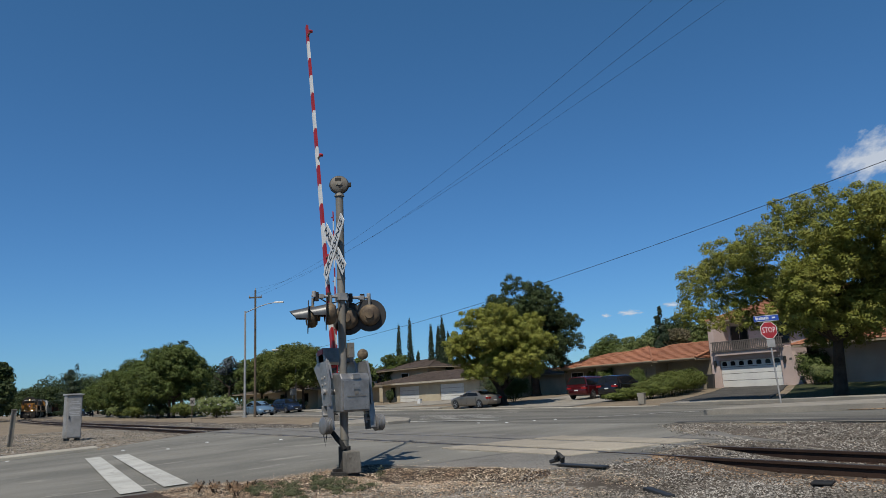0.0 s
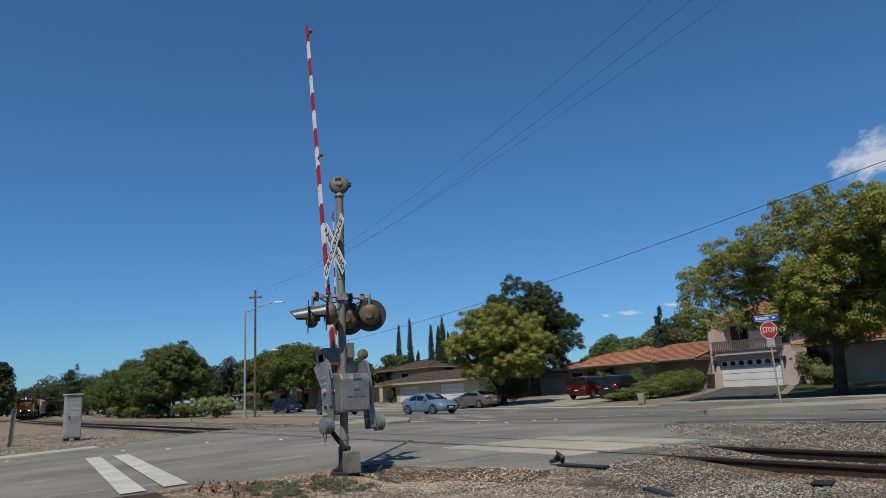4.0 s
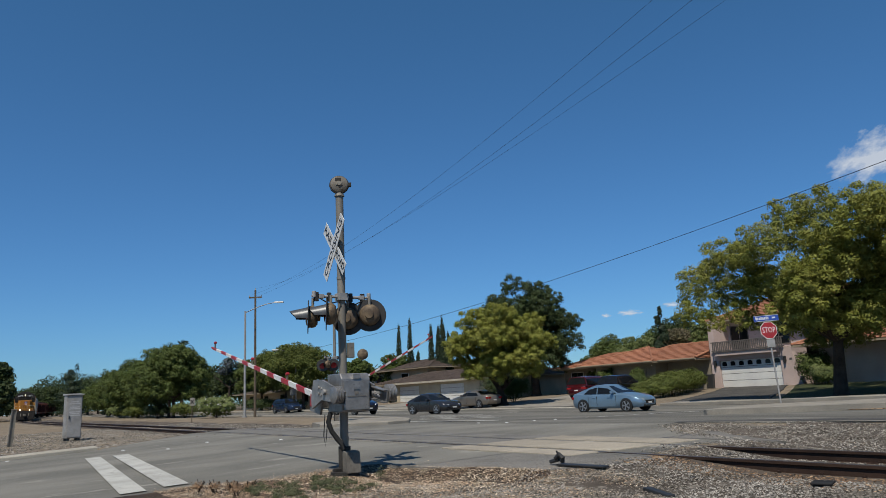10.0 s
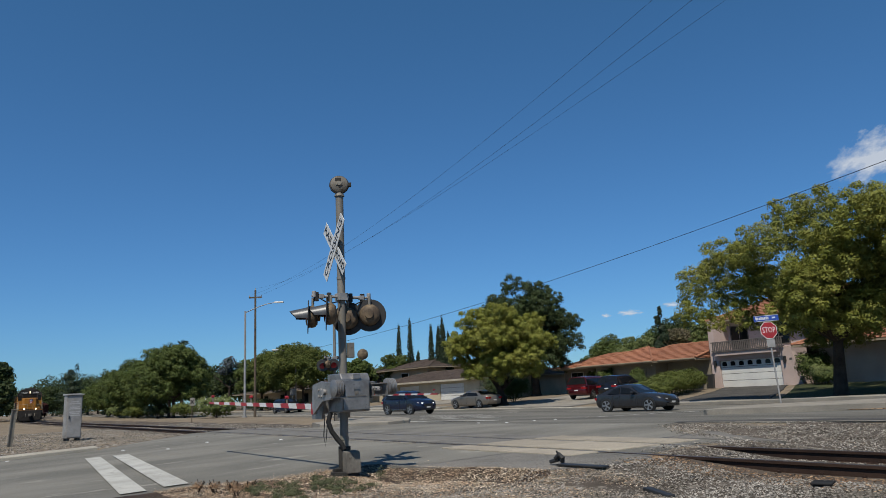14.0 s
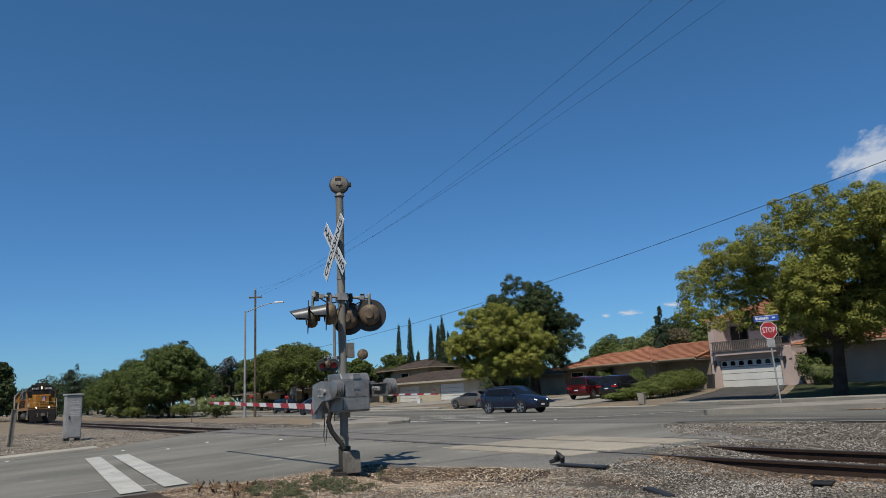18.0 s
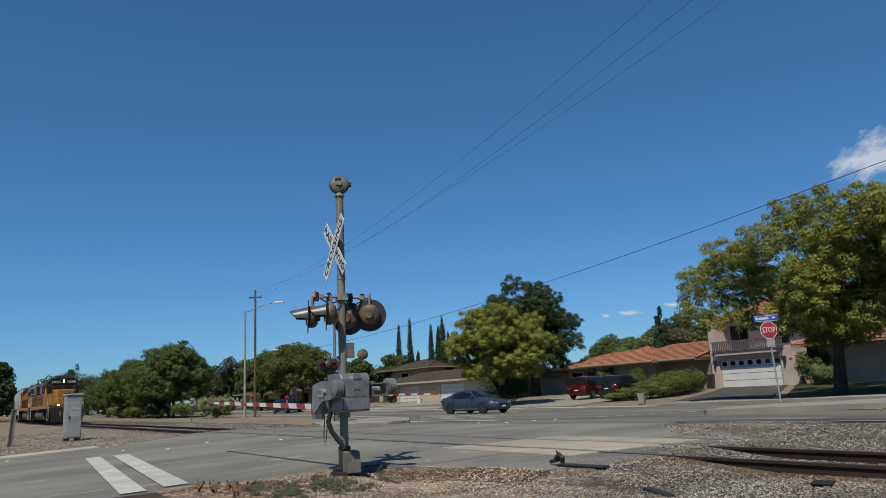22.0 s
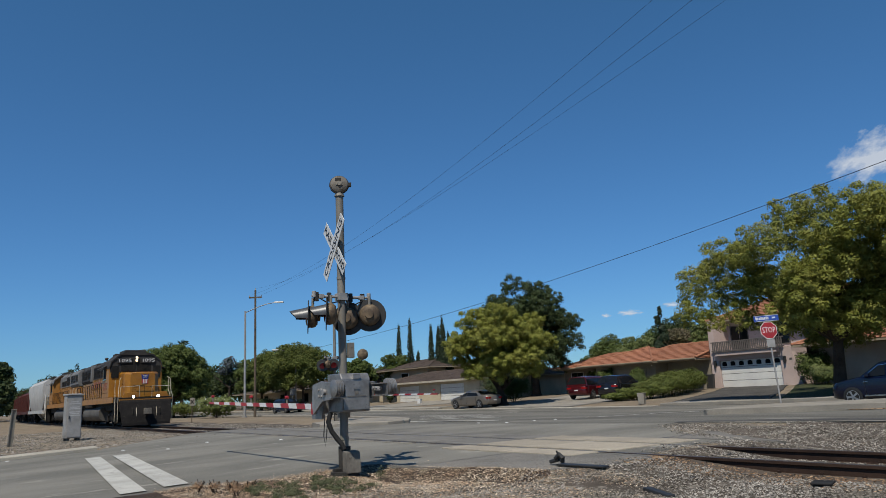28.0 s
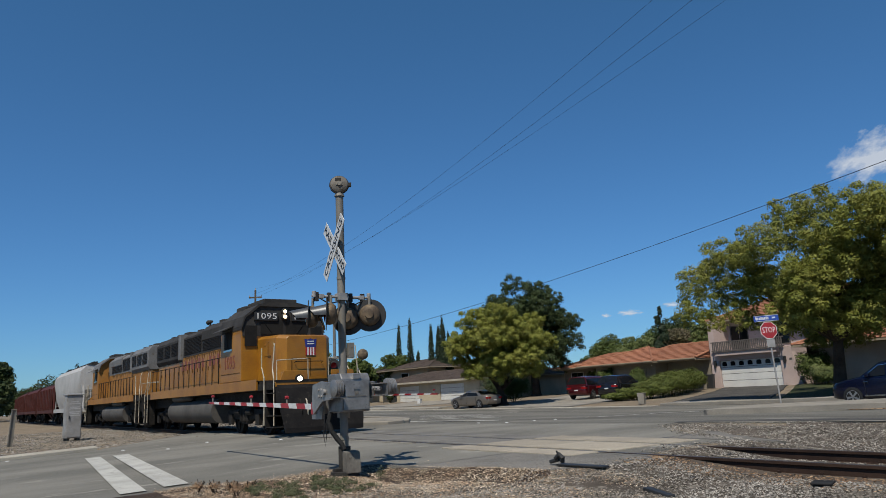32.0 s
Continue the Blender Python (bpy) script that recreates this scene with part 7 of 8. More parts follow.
def covered_hopper(label, mat, length, top, bulge, ribs):
    root = thing("hopper_car", pose(0, 0, 0), label, "freight car", "hopper cars")
    h = length / 2
    rings = []
    for x, z0, k in ((-h + 0.9, 2.6, 0.97), (-h + 0.9, 2.6, 1.0), (-h + 3.2, 1.25, 1.0), (h - 3.2, 1.25, 1.0), (h - 0.9, 2.6, 1.0)):
        w = 1.5 * k
        rings.append([(x, y, z) for y, z in ((-w * 0.92, z0), (-w - bulge * 0.5, z0 + 0.5), (-w - bulge, (z0 + top) / 2), (-w - bulge * 0.3, top - 0.55), (-w * 0.72, top - 0.12), (0, top), (w * 0.72, top - 0.12), (w + bulge * 0.3, top - 0.55), (w + bulge, (z0 + top) / 2), (w + bulge * 0.5, z0 + 0.5), (w * 0.92, z0))])
    body = part("body", Geo().loft(rings[1:]), mat, root, "rounded hopper body" if bulge else "ribbed hopper body", smooth=bool(bulge))
    for s in (-1, 1):
        part("side_sill", Geo().box(-h + 0.3, min(s * 1.42, s * 1.52), 1.0, h - 0.3, max(s * 1.42, s * 1.52), 1.32), mat, root)
        part("end_frame", Geo().tube([(s * (h - 0.35), -1.4, 1.1), (s * (h - 0.9), -1.35, 2.9)], 0.05, 6).tube([(s * (h - 0.35), 1.4, 1.1), (s * (h - 0.9), 1.35, 2.9)], 0.05, 6).box(min(s * (h - 0.2), s * (h - 1.9)), -1.4, 1.0, max(s * (h - 0.2), s * (h - 1.9)), 1.4, 1.12), mat, root)
        g = Geo()
        for k in range(9):
            g.box(min(s * (h - 0.28), s * (h - 0.32)), -1.35, 1.2 + 0.35 * k, max(s * (h - 0.28), s * (h - 0.32)), -0.95, 1.23 + 0.35 * k)
        g.box(min(s * (h - 0.27), s * (h - 0.33)), -1.38, 1.0, max(s * (h - 0.27), s * (h - 0.33)), -1.34, top - 0.4).box(min(s * (h - 0.27), s * (h - 0.33)), -0.96, 1.0, max(s * (h - 0.27), s * (h - 0.33)), -0.92, top - 0.4)
        part("ladder", g, mat, root, "end ladder")
        part("coupler", Geo().box(min(s * (h - 0.3), s * (h + 0.35)), -0.12, 0.75, max(s * (h - 0.3), s * (h + 0.35)), 0.12, 1.0), UNDER, root)
    part("roof_sheet", Geo().prism([(-1.12, top - 0.14), (-0.6, top - 0.03), (0, top + 0.015), (0.6, top - 0.03), (1.12, top - 0.14), (0, top - 0.25)], "x", -h + 0.85, h - 0.85), LOCO_GREY, root, "sooty roof sheet")
    part("roof_walk", Geo().box(-h + 0.9, -0.75, top - 0.02, h - 0.9, -0.45, top + 0.08).box(-h + 0.9, 0.45, top - 0.02, h - 0.9, 0.75, top + 0.08), LOCO_GREY, root, "grated roof walkway")
    for k in range(3):
        x = -h + 4.2 + k * (length - 8.4) / 2
        part("outlet", Geo().loft([[(x - 1.5, -1.0, 1.3), (x + 1.5, -1.0, 1.3), (x + 1.5, 1.0, 1.3), (x - 1.5, 1.0, 1.3)], [(x - 0.35, -0.5, 0.45), (x + 0.35, -0.5, 0.45), (x + 0.35, 0.5, 0.45), (x - 0.35, 0.5, 0.45)]]), mat, root, "hopper outlet")
    for k in range(ribs):
        x = -h + 1.6 + k * (length - 3.2) / max(1, ribs - 1)
        for s in (-1, 1):
            part("rib", Geo().box(x - 0.05, min(s * 1.40, s * 1.58), 1.3, x + 0.05, max(s * 1.40, s * 1.58), top - 0.5), mat, body)
    truck(root, -h + 1.9, 1.75, 0.42)
    truck(root, h - 1.9, 1.75, 0.42)
    return root


hopper_pale = covered_hopper("rounded pale grey covered hopper car", HOPPER_PALE, 16.4, 4.55, 0.12, 0)
red_hoppers = [covered_hopper("oxide red ribbed open hopper car", HOPPER_RED, 13.6, 3.75, 0.0, 9)]
for k in range(3):
    red_hoppers.append(copy_thing(red_hoppers[0], pose(0, 0, 0)))
# distance of each vehicle's centre behind the lead locomotive's front plate
CONSIST = [(lead_loco, 8.7), (second_loco, 27.1), (hopper_pale, 45.2), (red_hoppers[0], 60.8), (red_hoppers[1], 75.0), (red_hoppers[2], 89.2), (red_hoppers[3], 103.4)]


# ---- road vehicles ----
def paint(name, col, dusty=0.28, metal=0.45):
    dark = max(col) < 0.08
    return surf(name, col, tuple(c * 0.9 for c in col), 1.5, 0.2 if dark else dusty, 0.1 if dark else metal, 0.0, 60, coat=0.2 if dark else 0.5)


TYRE, RIM = RUBBER, surf("alloy_rim", (0.5, 0.5, 0.51), (0.4, 0.4, 0.41), 3.0, 0.35, 0.8)
RIM_DARK = surf("dark_rim", (0.12, 0.12, 0.125), (0.08, 0.08, 0.085), 3.0, 0.4, 0.7)
TAIL = surf("tail_light", (0.35, 0.01, 0.01), (0.25, 0.01, 0.01), 3.0, 0.2)
LAMP_GLASS = surf("lamp_glass", (0.62, 0.63, 0.65), (0.5, 0.5, 0.52), 3.0, 0.12, 0.3)
LAMP_ON = glow("burning_car_lamp", (1.0, 0.97, 0.9), 1.2)


def vehicle(name, label, category, L, Wd, Ht, mat, top, glass, rw, wx, nose=0.72, hood=0.95, belt=0.95, tail=1.0, lamps=False, rim=RIM, chrome=False, group="cars", pillar=0.52):
    """A road vehicle, front towards +x, standing on z = 0 at its middle.
    top: x of windscreen base, roof front, roof rear and rear-window base, as shares of the length from the rear; wx: the axles likewise."""
    root = thing(name, pose(0, 0, 0), label, category, group)
    w = Wd / 2
    xb, xrf, xrr, xtb = (L * (t - 0.5) for t in top)
    st = []
    clr = 0.19 if Ht < 1.55 else 0.23
    for t, kw, zb, zt in ((0.0, 0.62, clr + 0.26, tail - 0.28), (0.012, 0.78, clr + 0.14, tail - 0.11), (0.045, 0.91, clr + 0.05, tail - 0.015), (0.10, 0.975, clr + 0.01, tail), (0.17, 1.0, clr, max(tail, belt)), (0.35, 1.0, clr, belt), (0.5, 1.0, clr, belt), (0.62, 1.0, clr, belt - 0.01),
                          (top[0] + 0.01, 1.0, clr, hood + 0.02), (0.86, 0.985, clr, (hood * 0.6 + nose * 0.4)), (0.92, 0.945, clr + 0.02, nose + 0.05), (0.96, 0.86, clr + 0.04, nose - 0.03), (0.985, 0.75, clr + 0.07, nose - 0.13), (1.0, 0.58, clr + 0.13, nose - 0.25)):
        x = L * (t - 0.5)
        ww = w * kw
        zm = zb + (zt - zb) * 0.5
        st.append((t, [(x, y, z) for y, z in ((-ww * 0.86, zb), (-ww * 0.97, zb + 0.10), (-ww, zm), (-ww * 0.975, zt - 0.07), (-ww * 0.90, zt - 0.015), (0, zt + 0.035), (ww * 0.90, zt - 0.015), (ww * 0.975, zt - 0.07), (ww, zm), (ww * 0.97, zb + 0.10), (ww * 0.86, zb))]))
    st.sort(key=lambda q: q[0])
    body = part("body", Geo().loft([r for _, r in st]), mat, root, "", smooth=True)
    wb, wr = w * 0.93, w * 0.74

    def ring(x, z, k):
        wt = wb + (wr - wb) * k
        return [(x, y, q) for y, q in ((-wb, belt - 0.06), (-wt, z - 0.05 * k), (-wt * 0.86, z), (0, z + 0.02 * k), (wt * 0.86, z), (wt, z - 0.05 * k), (wb, belt - 0.06))]
    base_r = tail - 0.02 if tail > belt - 0.02 else belt - 0.03
    roof = Ht
    rings = [ring(xtb, max(belt, base_r), 0.0), ring(xrr, roof - 0.07, 0.95), ring(xrr + 0.22 * (xrf - xrr), roof - 0.02, 1.0), ring((xrr + xrf) / 2, roof, 1.0), ring(xrf - 0.2 * (xrf - xrr), roof - 0.012, 1.0), ring(xrf, roof - 0.06, 0.96), ring(xb, belt + 0.0, 0.0)]
    cabin = part("cabin", Geo().loft(rings, closed=True, ends=True), mat, root, "", smooth=True)

    def between(a, b, t):
        return tuple(p + (q - p) * t for p, q in zip(a, b))

    def pane(nm, corners, out):
        o = Vector(out) * 0.008
        g = Geo().add([Vector(c) + o for c in corners] + [Vector(c) - o for c in corners], [(0, 1, 2, 3), (7, 6, 5, 4), (0, 4, 5, 1), (1, 5, 6, 2), (2, 6, 7, 3), (3, 7, 4, 0)])
        return part(nm, g, GLASS_DARK, cabin)
    for s, lo, hi in ((-1, 0, 1), (1, 6, 5)):
        def side_at(x, up):
            """A point on the cabin's flank at length x, up from belt (0) to roof (1)."""
            zs = [(rings[i][hi][0], rings[i][hi][2]) for i in range(len(rings))]
            zt = spline(sorted(zs), x) - 0.05
            full = min(1.0, max(0.02, (zt - belt) / (roof - belt)))
            wt = wb + (wr - wb) * full
            y = wb + (wt - wb) * up
            return (x, s * (y + 0.004), belt + 0.0 + (zt - belt) * up)
        xm = L * (pillar - 0.5)
        a0, a1 = xtb + (xrr - xtb) * 0.45, xrr + 0.02
        pane("rear_side_window", [side_at(a0 + 0.12, 0.06), side_at(xm - 0.04, 0.06), side_at(xm - 0.05, 0.92), side_at(max(a1 - 0.1, a0 + 0.2), 0.9)], (0, s, 0))
        pane("front_side_window", [side_at(xm + 0.04, 0.06), side_at(xb - (xb - xrf) * 0.22, 0.06), side_at(xrf + 0.0, 0.88), side_at(xm + 0.03, 0.92)], (0, s, 0))
        part("mirror", Geo().box(xb - 0.42, min(s * (w * 0.93), s * (w + 0.14)), belt + 0.0, xb - 0.28, max(s * (w * 0.93), s * (w + 0.14)), belt + 0.13), mat, root, "", 0.03)
        for x in (xm, xb - 0.18, xtb + (xrr - xtb) * 0.9):
            part("door_seam", Geo().box(x - 0.006, min(s * (w - 0.03), s * (w + 0.003)), clr + 0.14, x + 0.006, max(s * (w - 0.03), s * (w + 0.003)), belt - 0.10), LETTER, body)
        for x in (xm - 0.2, xm + 0.75):
            part("door_handle", Geo().box(x - 0.09, min(s * (w - 0.04), s * (w + 0.018)), belt - 0.2, x + 0.09, max(s * (w - 0.04), s * (w + 0.018)), belt - 0.165), CHROME if chrome else mat, body, "", 0.01)
        if chrome:
            part("window_trim", Geo().tube([side_at(a0 + 0.1, 0.03), side_at(a1, 0.95), side_at((xrr + xrf) / 2, 0.98), side_at(xrf, 0.95), side_at(xb - (xb - xrf) * 0.2, 0.03)], 0.014, 5), CHROME, cabin, "chrome window trim")
            part("sill_trim", Geo().box(L * (wx[0] - 0.5) + 0.45, min(s * (w - 0.05), s * (w + 0.012)), clr + 0.09, L * (wx[1] - 0.5) - 0.45, max(s * (w - 0.05), s * (w + 0.012)), clr + 0.14), CHROME, body)
        lampm = LAMP_ON if lamps else LAMP_GLASS
        part("headlight", Geo().loft([[(L / 2 - 0.12, s * w * 0.74, nose - 0.20), (L / 2 - 0.04, s * w * 0.50, nose - 0.22), (L / 2 - 0.04, s * w * 0.50, nose - 0.10), (L / 2 - 0.16, s * w * 0.76, nose - 0.08)],
                                      [(L / 2 - 0.34, s * w * 0.925, nose - 0.16), (L / 2 - 0.24, s * w * 0.5, nose - 0.20), (L / 2 - 0.24, s * w * 0.5, nose - 0.06), (L / 2 - 0.40, s * w * 0.925, nose - 0.04)]]), lampm, root, "headlight")
        part("tail_light", Geo().box(-L / 2 + 0.0, min(s * w * 0.45, s * w * 0.74), tail - 0.32, -L / 2 + 0.12, max(s * w * 0.45, s * w * 0.74), tail - 0.17).box(-L / 2 + 0.05, min(s * w * 0.72, s * w * 0.90), tail - 0.31, -L / 2 + 0.24, max(s * w * 0.72, s * w * 0.90), tail - 0.18), TAIL, root, "red tail light", 0.015)
    m0, m1 = rings[-1], rings[-2]
    pane("windscreen", [between(m0[1], m1[1], 0.08), between(m0[5], m1[5], 0.08), between(m0[4], m1[4], 0.93), between(m0[2], m1[2], 0.93)], (0.5, 0, 0.86))
    m0, m1 = rings[0], rings[1]
    pane("rear_window", [between(m0[1], m1[1], 0.12), between(m0[5], m1[5], 0.12), between(m0[4], m1[4], 0.92), between(m0[2], m1[2], 0.92)], (-0.6, 0, 0.8))
    part("grille", Geo().box(L / 2 - 0.12, -w * 0.42, nose - 0.34, L / 2 + 0.005, w * 0.42, nose - 0.16).box(L / 2 - 0.14, -w * 0.6, clr + 0.06, L / 2 - 0.0, w * 0.6, clr + 0.17), LETTER, root, "dark grille", 0.012)
    part("number_plate", Geo().box(-L / 2 - 0.01, -0.16, tail - 0.45, -L / 2 + 0.02, 0.16, tail - 0.36).box(L / 2 - 0.02, -0.16, clr + 0.2, L / 2 + 0.012, 0.16, clr + 0.29), WHITE, root, "plain pale plate")
    wheels = []
    for t in wx:
        for s in (-1, 1):
            x = L * (t - 0.5)
            part("wheel_arch", Geo().turn([(rw + 0.038, 0.0), (rw + 0.038, 0.10), (0.001, 0.10)], (x, s * (w + 0.004), rw + 0.015), (0, -s, 0), 26), LETTER, body, "dark wheel arch")
            tyre = part("wheel", Geo().turn([(rw * 0.74, -0.005), (rw * 0.9, -0.012), (rw * 0.985, 0.01), (rw, 0.05), (rw, 0.17), (rw * 0.96, 0.20), (rw * 0.6, 0.2)], (0, 0, 0), (0, -s, 0), 26), TYRE, root, "", smooth=True, at=Matrix.Translation((x, s * (w + 0.012), rw)))
            g = Geo().turn([(0.001, -0.008), (rw * 0.16, -0.008), (rw * 0.18, 0.02), (rw * 0.68, 0.05), (rw * 0.70, -0.006), (rw * 0.76, -0.006), (rw * 0.76, 0.05)], (0, 0, 0), (0, -s, 0), 22)
            for k in range(5):
                a = k * 2 * math.pi / 5
                g.add([(math.cos(a + d) * rr_, -s * h_, math.sin(a + d) * rr_) for rr_, d, h_ in ((rw * 0.15, -0.6, -0.006), (rw * 0.15, 0.6, -0.006), (rw * 0.72, 0.2, -0.006), (rw * 0.72, -0.2, -0.006), (rw * 0.15, -0.6, 0.03), (rw * 0.15, 0.6, 0.03), (rw * 0.72, 0.2, 0.03), (rw * 0.72, -0.2, 0.03))],
                      [(0, 1, 2, 3), (0, 4, 5, 1), (1, 5, 6, 2), (2, 6, 7, 3), (3, 7, 4, 0)])
            part("rim", g, rim, tyre, "alloy rim")
            wheels.append((tyre, x, s * (w + 0.012), rw))
    return root, wheels


car_a, wheels_a = vehicle("coupe", "light blue metallic two-door coupe driving along the street", "car", 4.42, 1.75, 1.41, paint("light_blue_paint", (0.22, 0.34, 0.46)), (0.71, 0.54, 0.30, 0.08), None, 0.32, (0.195, 0.805), hood=0.93, belt=0.93, tail=1.0, pillar=0.40)
car_b, wheels_b = vehicle("coupe", "dark grey two-door coupe driving along the street", "car", 4.2, 1.80, 1.37, paint("dark_grey_paint", (0.03, 0.031, 0.036)), (0.68, 0.52, 0.32, 0.08), None, 0.33, (0.20, 0.80), hood=0.90, belt=0.90, tail=0.92, pillar=0.40)
car_c, wheels_c = vehicle("crossover", "dark navy crossover with silver window trim", "car", 4.45, 1.83, 1.60, paint("navy_paint", (0.012, 0.018, 0.045)), (0.75, 0.60, 0.16, 0.04), None, 0.35, (0.20, 0.79), nose=0.86, hood=1.06, belt=1.05, tail=1.10, chrome=True, lamps=True)
car_d, wheels_d = vehicle("sedan", "blue-grey metallic four-door sedan", "car", 4.94, 1.87, 1.47, paint("blue_grey_paint", (0.062, 0.078, 0.105)), (0.70, 0.55, 0.30, 0.13), None, 0.34, (0.205, 0.81), nose=0.76, hood=0.96, belt=0.97, tail=1.05, chrome=True, rim=RIM_DARK)
car_f, wheels_f = vehicle("crossover", "dark blue crossover with chrome trim waiting at the corner", "car", 4.66, 1.89, 1.64, paint("deep_blue_paint", (0.003, 0.006, 0.026)), (0.73, 0.58, 0.20, 0.06), None, 0.325, (0.205, 0.80), nose=0.88, hood=1.06, belt=1.05, tail=1.10, chrome=True)


def parked(made, x, y, turn, lift=0.0):
    ob = made[0]
    ob.matrix_basis = pose(x, y, road_height(x, y) + lift, 0, 0, turn)


parked(vehicle("sedan", "beige-silver sedan parked under the street tree", "car", 4.65, 1.76, 1.38, paint("champagne_paint", (0.24, 0.215, 0.185)), (0.70, 0.55, 0.30, 0.13), None, 0.32, (0.2, 0.81), belt=0.95, tail=1.0, group="parked cars"), -47.0, 35.2, 185)
parked(vehicle("minivan", "dark red minivan parked in the driveway", "minivan", 5.0, 1.96, 1.76, paint("dark_red_paint", (0.11, 0.010, 0.015)), (0.80, 0.64, 0.07, 0.015), None, 0.33, (0.2, 0.81), nose=0.85, hood=1.06, belt=1.06, tail=1.08, group="parked cars", pillar=0.56), -42.45, 43.8, 104, 0.03)
parked(vehicle("crossover", "black sport utility parked in the driveway", "car", 4.75, 1.92, 1.70, paint("black_paint", (0.012, 0.012, 0.016)), (0.74, 0.60, 0.12, 0.03), None, 0.36, (0.2, 0.80), nose=0.9, hood=1.08, belt=1.08, tail=1.12, group="parked cars"), -39.6, 44.1, 104, 0.03)
parked(vehicle("crossover", "dark blue car parked across the street", "car", 4.6, 1.85, 1.62, paint("dark_blue_paint", (0.015, 0.03, 0.07)), (0.74, 0.60, 0.12, 0.03), None, 0.34, (0.2, 0.80), nose=0.86, hood=1.04, belt=1.04, tail=1.08, group="parked cars"), -80.5, 33.0, 5)


# ---- what moves ----
LOCO_RUN = [(0, -184.0), (6, -155.2), (10, -136.2), (13, -121.8), (16.5, -105.0), (19, -93.0), (21, -83.2), (23, -73.0), (25, -62.6), (26.5, -54.0), (28, -45.05), (29, -39.1), (30, -33.05), (31, -27.0), (32, -21.15)]
NEAR_ARM = [(0, 80.4), (3.9, 80.4), (4.4, 79.0), (5.5, 66.7), (6, 62.3), (6.5, 57.4), (7, 52.8), (7.5, 47.9), (8, 43.4), (8.5, 35.3), (9, 26.7), (9.5, 18.4), (10, 10.6), (10.3, 7.6), (10.6, 6.8), (11, 6.2), (11.5, 2.8), (12, 1.1), (12.5, 0.0), (13, 0.0), (32, 0.0)]
FAR_ARM = [(0, 90.0), (4.0, 90.0), (4.5, 88.0), (5.5, 74.5), (6, 66.4), (6.5, 58.0), (7, 50.0), (7.5, 42.3), (8, 35.5), (8.5, 28.8), (9, 22.3), (9.5, 17.3), (10, 12.4), (10.5, 7.6), (11, 4.0), (11.5, 1.2), (12, -1.3), (12.5, -2.0), (13, -2.0), (32, -2.0)]


def smooth_at(table, t):
    """A smooth curve through (time, value) rows."""
    if t <= table[0][0]:
        return table[0][1]
    if t >= table[-1][0]:
        return table[-1][1]
    for i in range(len(table) - 1):
        (t0, a), (t1, b) = table[i], table[i + 1]
        if t <= t1:
            def slope(k):
                if k <= 0 or k >= len(table) - 1:
                    j = 0 if k <= 0 else len(table) - 2
                    return (table[j + 1][1] - table[j][1]) / (table[j + 1][0] - table[j][0])
                l = (table[k][1] - table[k - 1][1]) / (table[k][0] - table[k - 1][0])
                r = (table[k + 1][1] - table[k][1]) / (table[k + 1][0] - table[k][0])
                return 0.0 if l * r <= 0 else 2 * l * r / (l + r)
            h = t1 - t0
            u = (t - t0) / h
            return a * (1 + 2 * u) * (1 - u) ** 2 + slope(i) * h * u * (1 - u) ** 2 + b * u * u * (3 - 2 * u) + slope(i + 1) * h * u * u * (u - 1)


LANE = [(-320, 22.5), (-60, 25.6), (-40, 27.6), (-25, 29.6), (-12, 31.2), (0, 32.2), (200, 32.4)]
CAR_A = [(0, -69.37), (2, -54.30), (3.5, -43.50), (5.5, -38.67), (6, -38.25), (6.5, -38.05), (7, -37.68), (7.5, -37.22), (8, -36.27), (8.5, -34.74), (9, -32.75), (9.5, -30.06), (10, -26.95), (10.5, -23.44), (11, -19.52), (11.5, -15.09), (14.5, 11.49), (32, 155.01)]
CAR_B = [(0, -92.08), (2, -67.88), (3.5, -57.19), (5.5, -45.57), (6.5, -45.02), (7, -44.42), (8, -43.38), (9, -42.30), (10, -41.38), (11, -40.37), (11.5, -39.43), (12, -37.83), (12.5, -35.68), (13, -32.88), (13.5, -29.50), (14, -25.53), (14.5, -21.09), (17.5, 7.28), (32, 132.48)]
CAR_C = [(0, -164.64), (4, -92.08), (6, -71.08), (8.5, -54.56), (10.5, -50.17), (11.5, -48.49), (12, -47.76), (13, -46.19), (14, -44.16), (14.5, -43.57), (16.5, -39.75), (17, -38.20), (17.5, -36.32), (18, -34.00), (18.5, -31.27), (19, -28.71), (19.5, -24.77), (20, -20.34), (20.5, -15.66), (23.5, 12.58), (32, 86.58)]
CAR_D = [(0, -257.44), (12, -164.64), (15, -92.08), (17, -64.07), (20, -45.16), (21, -42.24), (22, -37.32), (22.5, -33.95), (23, -30.41), (23.5, -26.30), (24, -21.69), (27, 7.98), (32, 53.15)]
CAR_F = [(0, 130), (20, 30.0), (24.5, -5.9), (25.2, -9.6), (26.0, -12.2), (27.0, -13.0), (32, -13.0)]


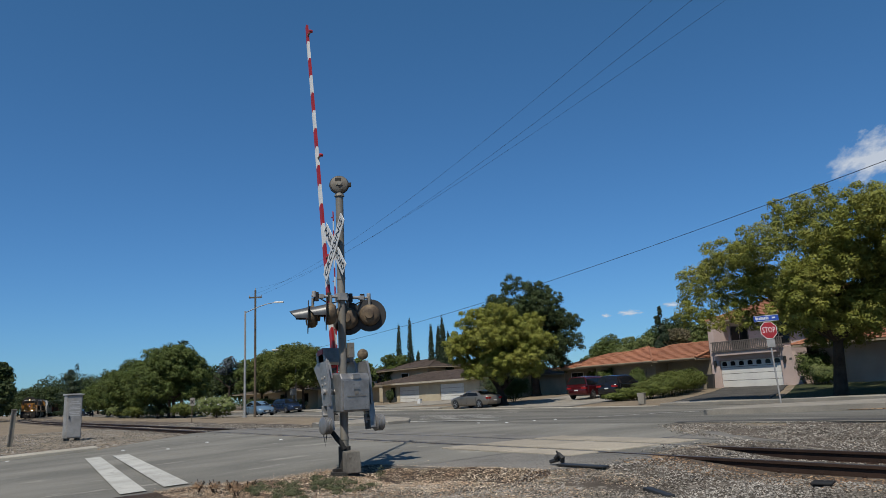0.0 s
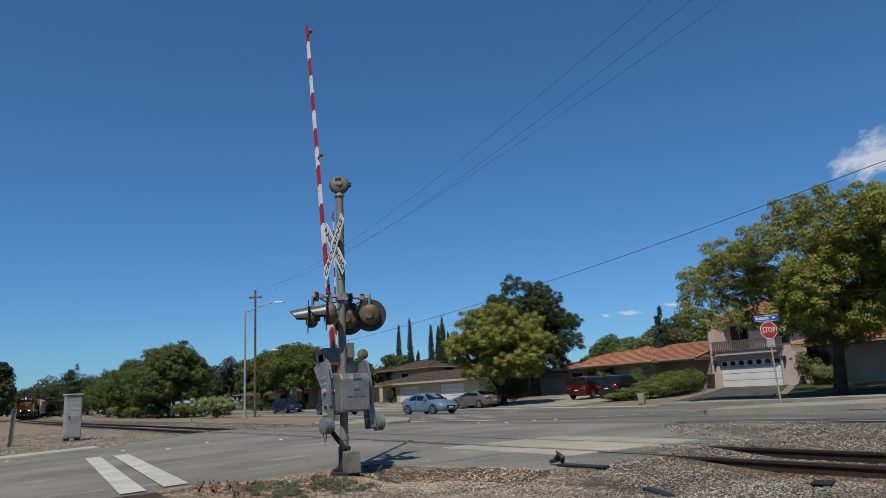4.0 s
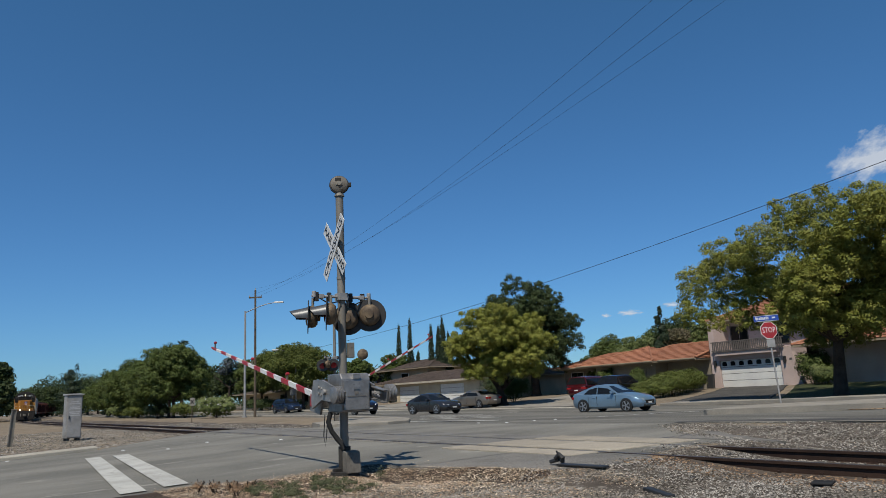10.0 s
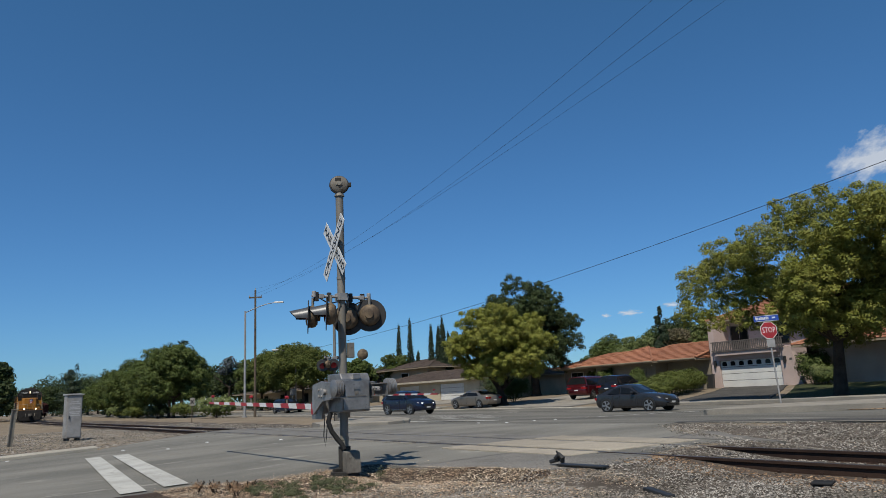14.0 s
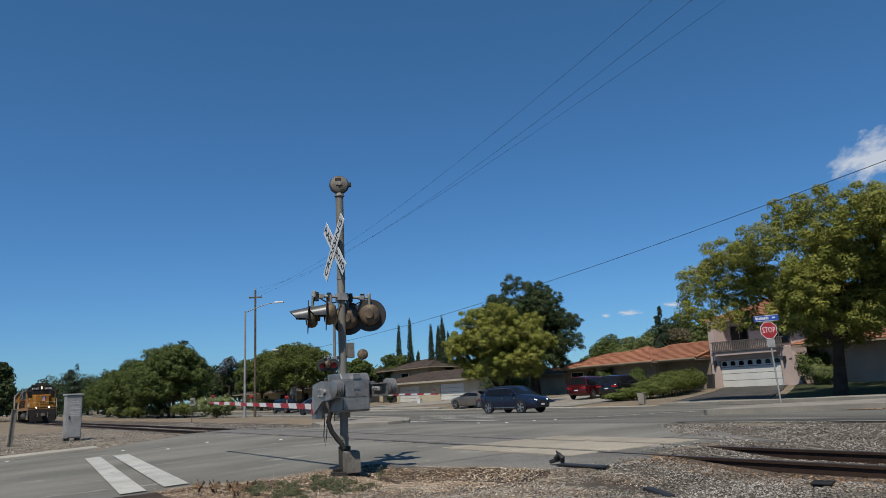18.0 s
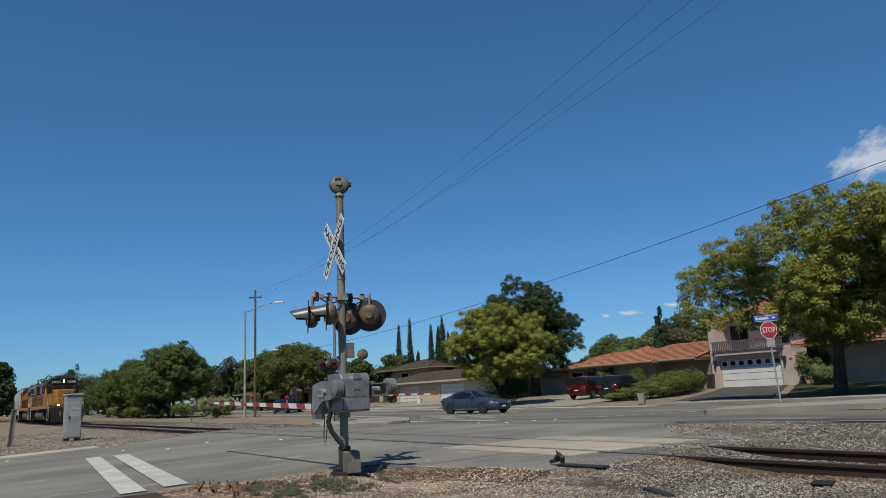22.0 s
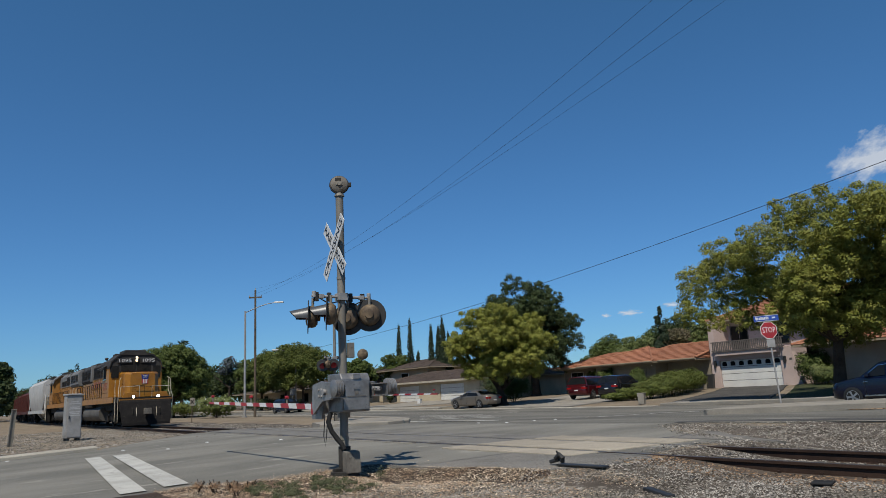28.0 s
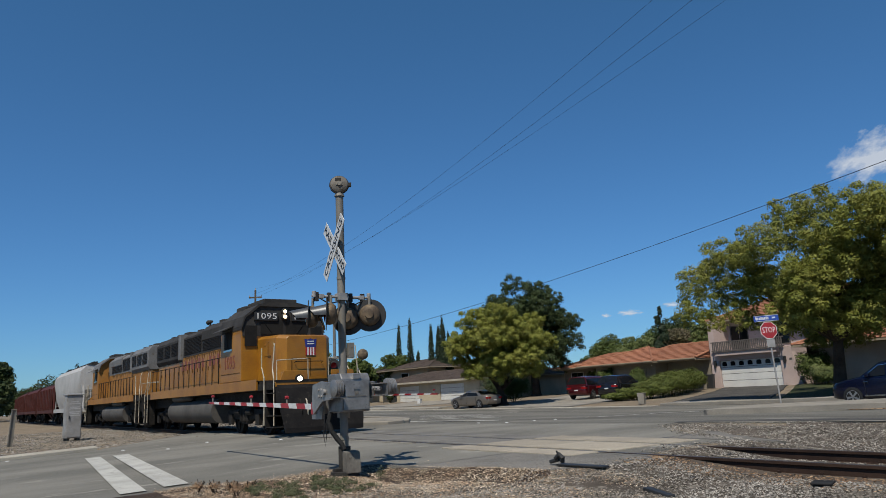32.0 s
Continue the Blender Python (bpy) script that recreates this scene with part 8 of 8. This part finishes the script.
def drive(car, wheels, run, lane, heading):
    """Moves a car along its lane and turns its wheels."""
    times = [k * 0.2 for k in range(161)]
    rows = []
    for t in times:
        x = smooth_at(run, t)
        y0, y, y1 = (spline(lane, x + d) for d in (-4.0, 0.0, 4.0))
        y = (y0 + 2 * y + y1) / 4
        way = math.degrees(math.atan2(y1 - y0, 8.0))
        rear, fore = road_height(x - 1.3, y), road_height(x + 1.3, y)
        slope = math.degrees(math.atan((fore - rear) / 2.6))
        rows.append((t, pose(x, y, 0.5 * (rear + fore), 0, -slope, way) if heading > 0 else pose(x, y, 0.5 * (rear + fore), 0, slope, 180 + way)))
    walk(car, rows)
    x0 = smooth_at(run, 0)
    for ob, wx, wy, r in wheels:
        rows, last, t = [], None, 0.0
        while t < 32.001:
            a = (smooth_at(run, t) - x0) * heading / r
            if last is None or abs(a - last[1]) > 0.35 or t > 31.999:
                if last is not None and abs(a - last[1]) > 0.35 and held is not None and held[0] > last[0] and abs(a - last[1]) > 0.9:
                    rows.append((held[0], Matrix.Translation((wx, wy, r)) @ Matrix.Rotation(held[1], 4, "Y")))
                rows.append((t, Matrix.Translation((wx, wy, r)) @ Matrix.Rotation(a, 4, "Y")))
                last = (t, a)
            held = (t, a)
            t = min(32.0, t + 1 / 30) if t < 32.0 else 33.0
        walk(ob, rows)


def on_track(x):
    """The pose on the track at x."""
    return pose(x, track_y(x), 0, 0, 0, math.degrees(math.atan2(track_y(x + 2) - track_y(x - 2), 4)))


def motions():
    lift = Matrix.Translation((0, 0, HUB))
    walk(near_arm, [(t, lift @ Matrix.Rotation(radians(a), 4, "Y")) for t, a in NEAR_ARM])
    walk(far_arm, [(t, Matrix.Translation((0, 0, HUB_FAR + 0.2)) @ Matrix.Rotation(radians(-a), 4, "Y")) for t, a in FAR_ARM])
    times = [k * 0.5 for k in range(65)]
    for car, back in CONSIST:
        flip = Matrix.Rotation(math.pi, 4, "Z") if car == second_loco else Matrix.Identity(4)
        walk(car, [(t, on_track(smooth_at(LOCO_RUN, t) + 0.15 - back) @ flip) for t in times])
    for wheels, way in ((lead_wheels, 1), (second_wheels, -1)):
        for ob in wheels:
            home = ob.matrix_basis.copy()
            walk(ob, [(k * 0.1, home @ Matrix.Rotation(way * (smooth_at(LOCO_RUN, k * 0.1) + 184.0) / 0.508, 4, "Y")) for k in range(321)])
    drive(car_a, wheels_a, CAR_A, LANE, 1)
    drive(car_b, wheels_b, CAR_B, LANE, 1)
    drive(car_c, wheels_c, CAR_C, LANE, 1)
    drive(car_d, wheels_d, CAR_D, LANE, 1)
    drive(car_f, wheels_f, CAR_F, [(-50, 30.0), (200, 30.0)], -1)


motions()
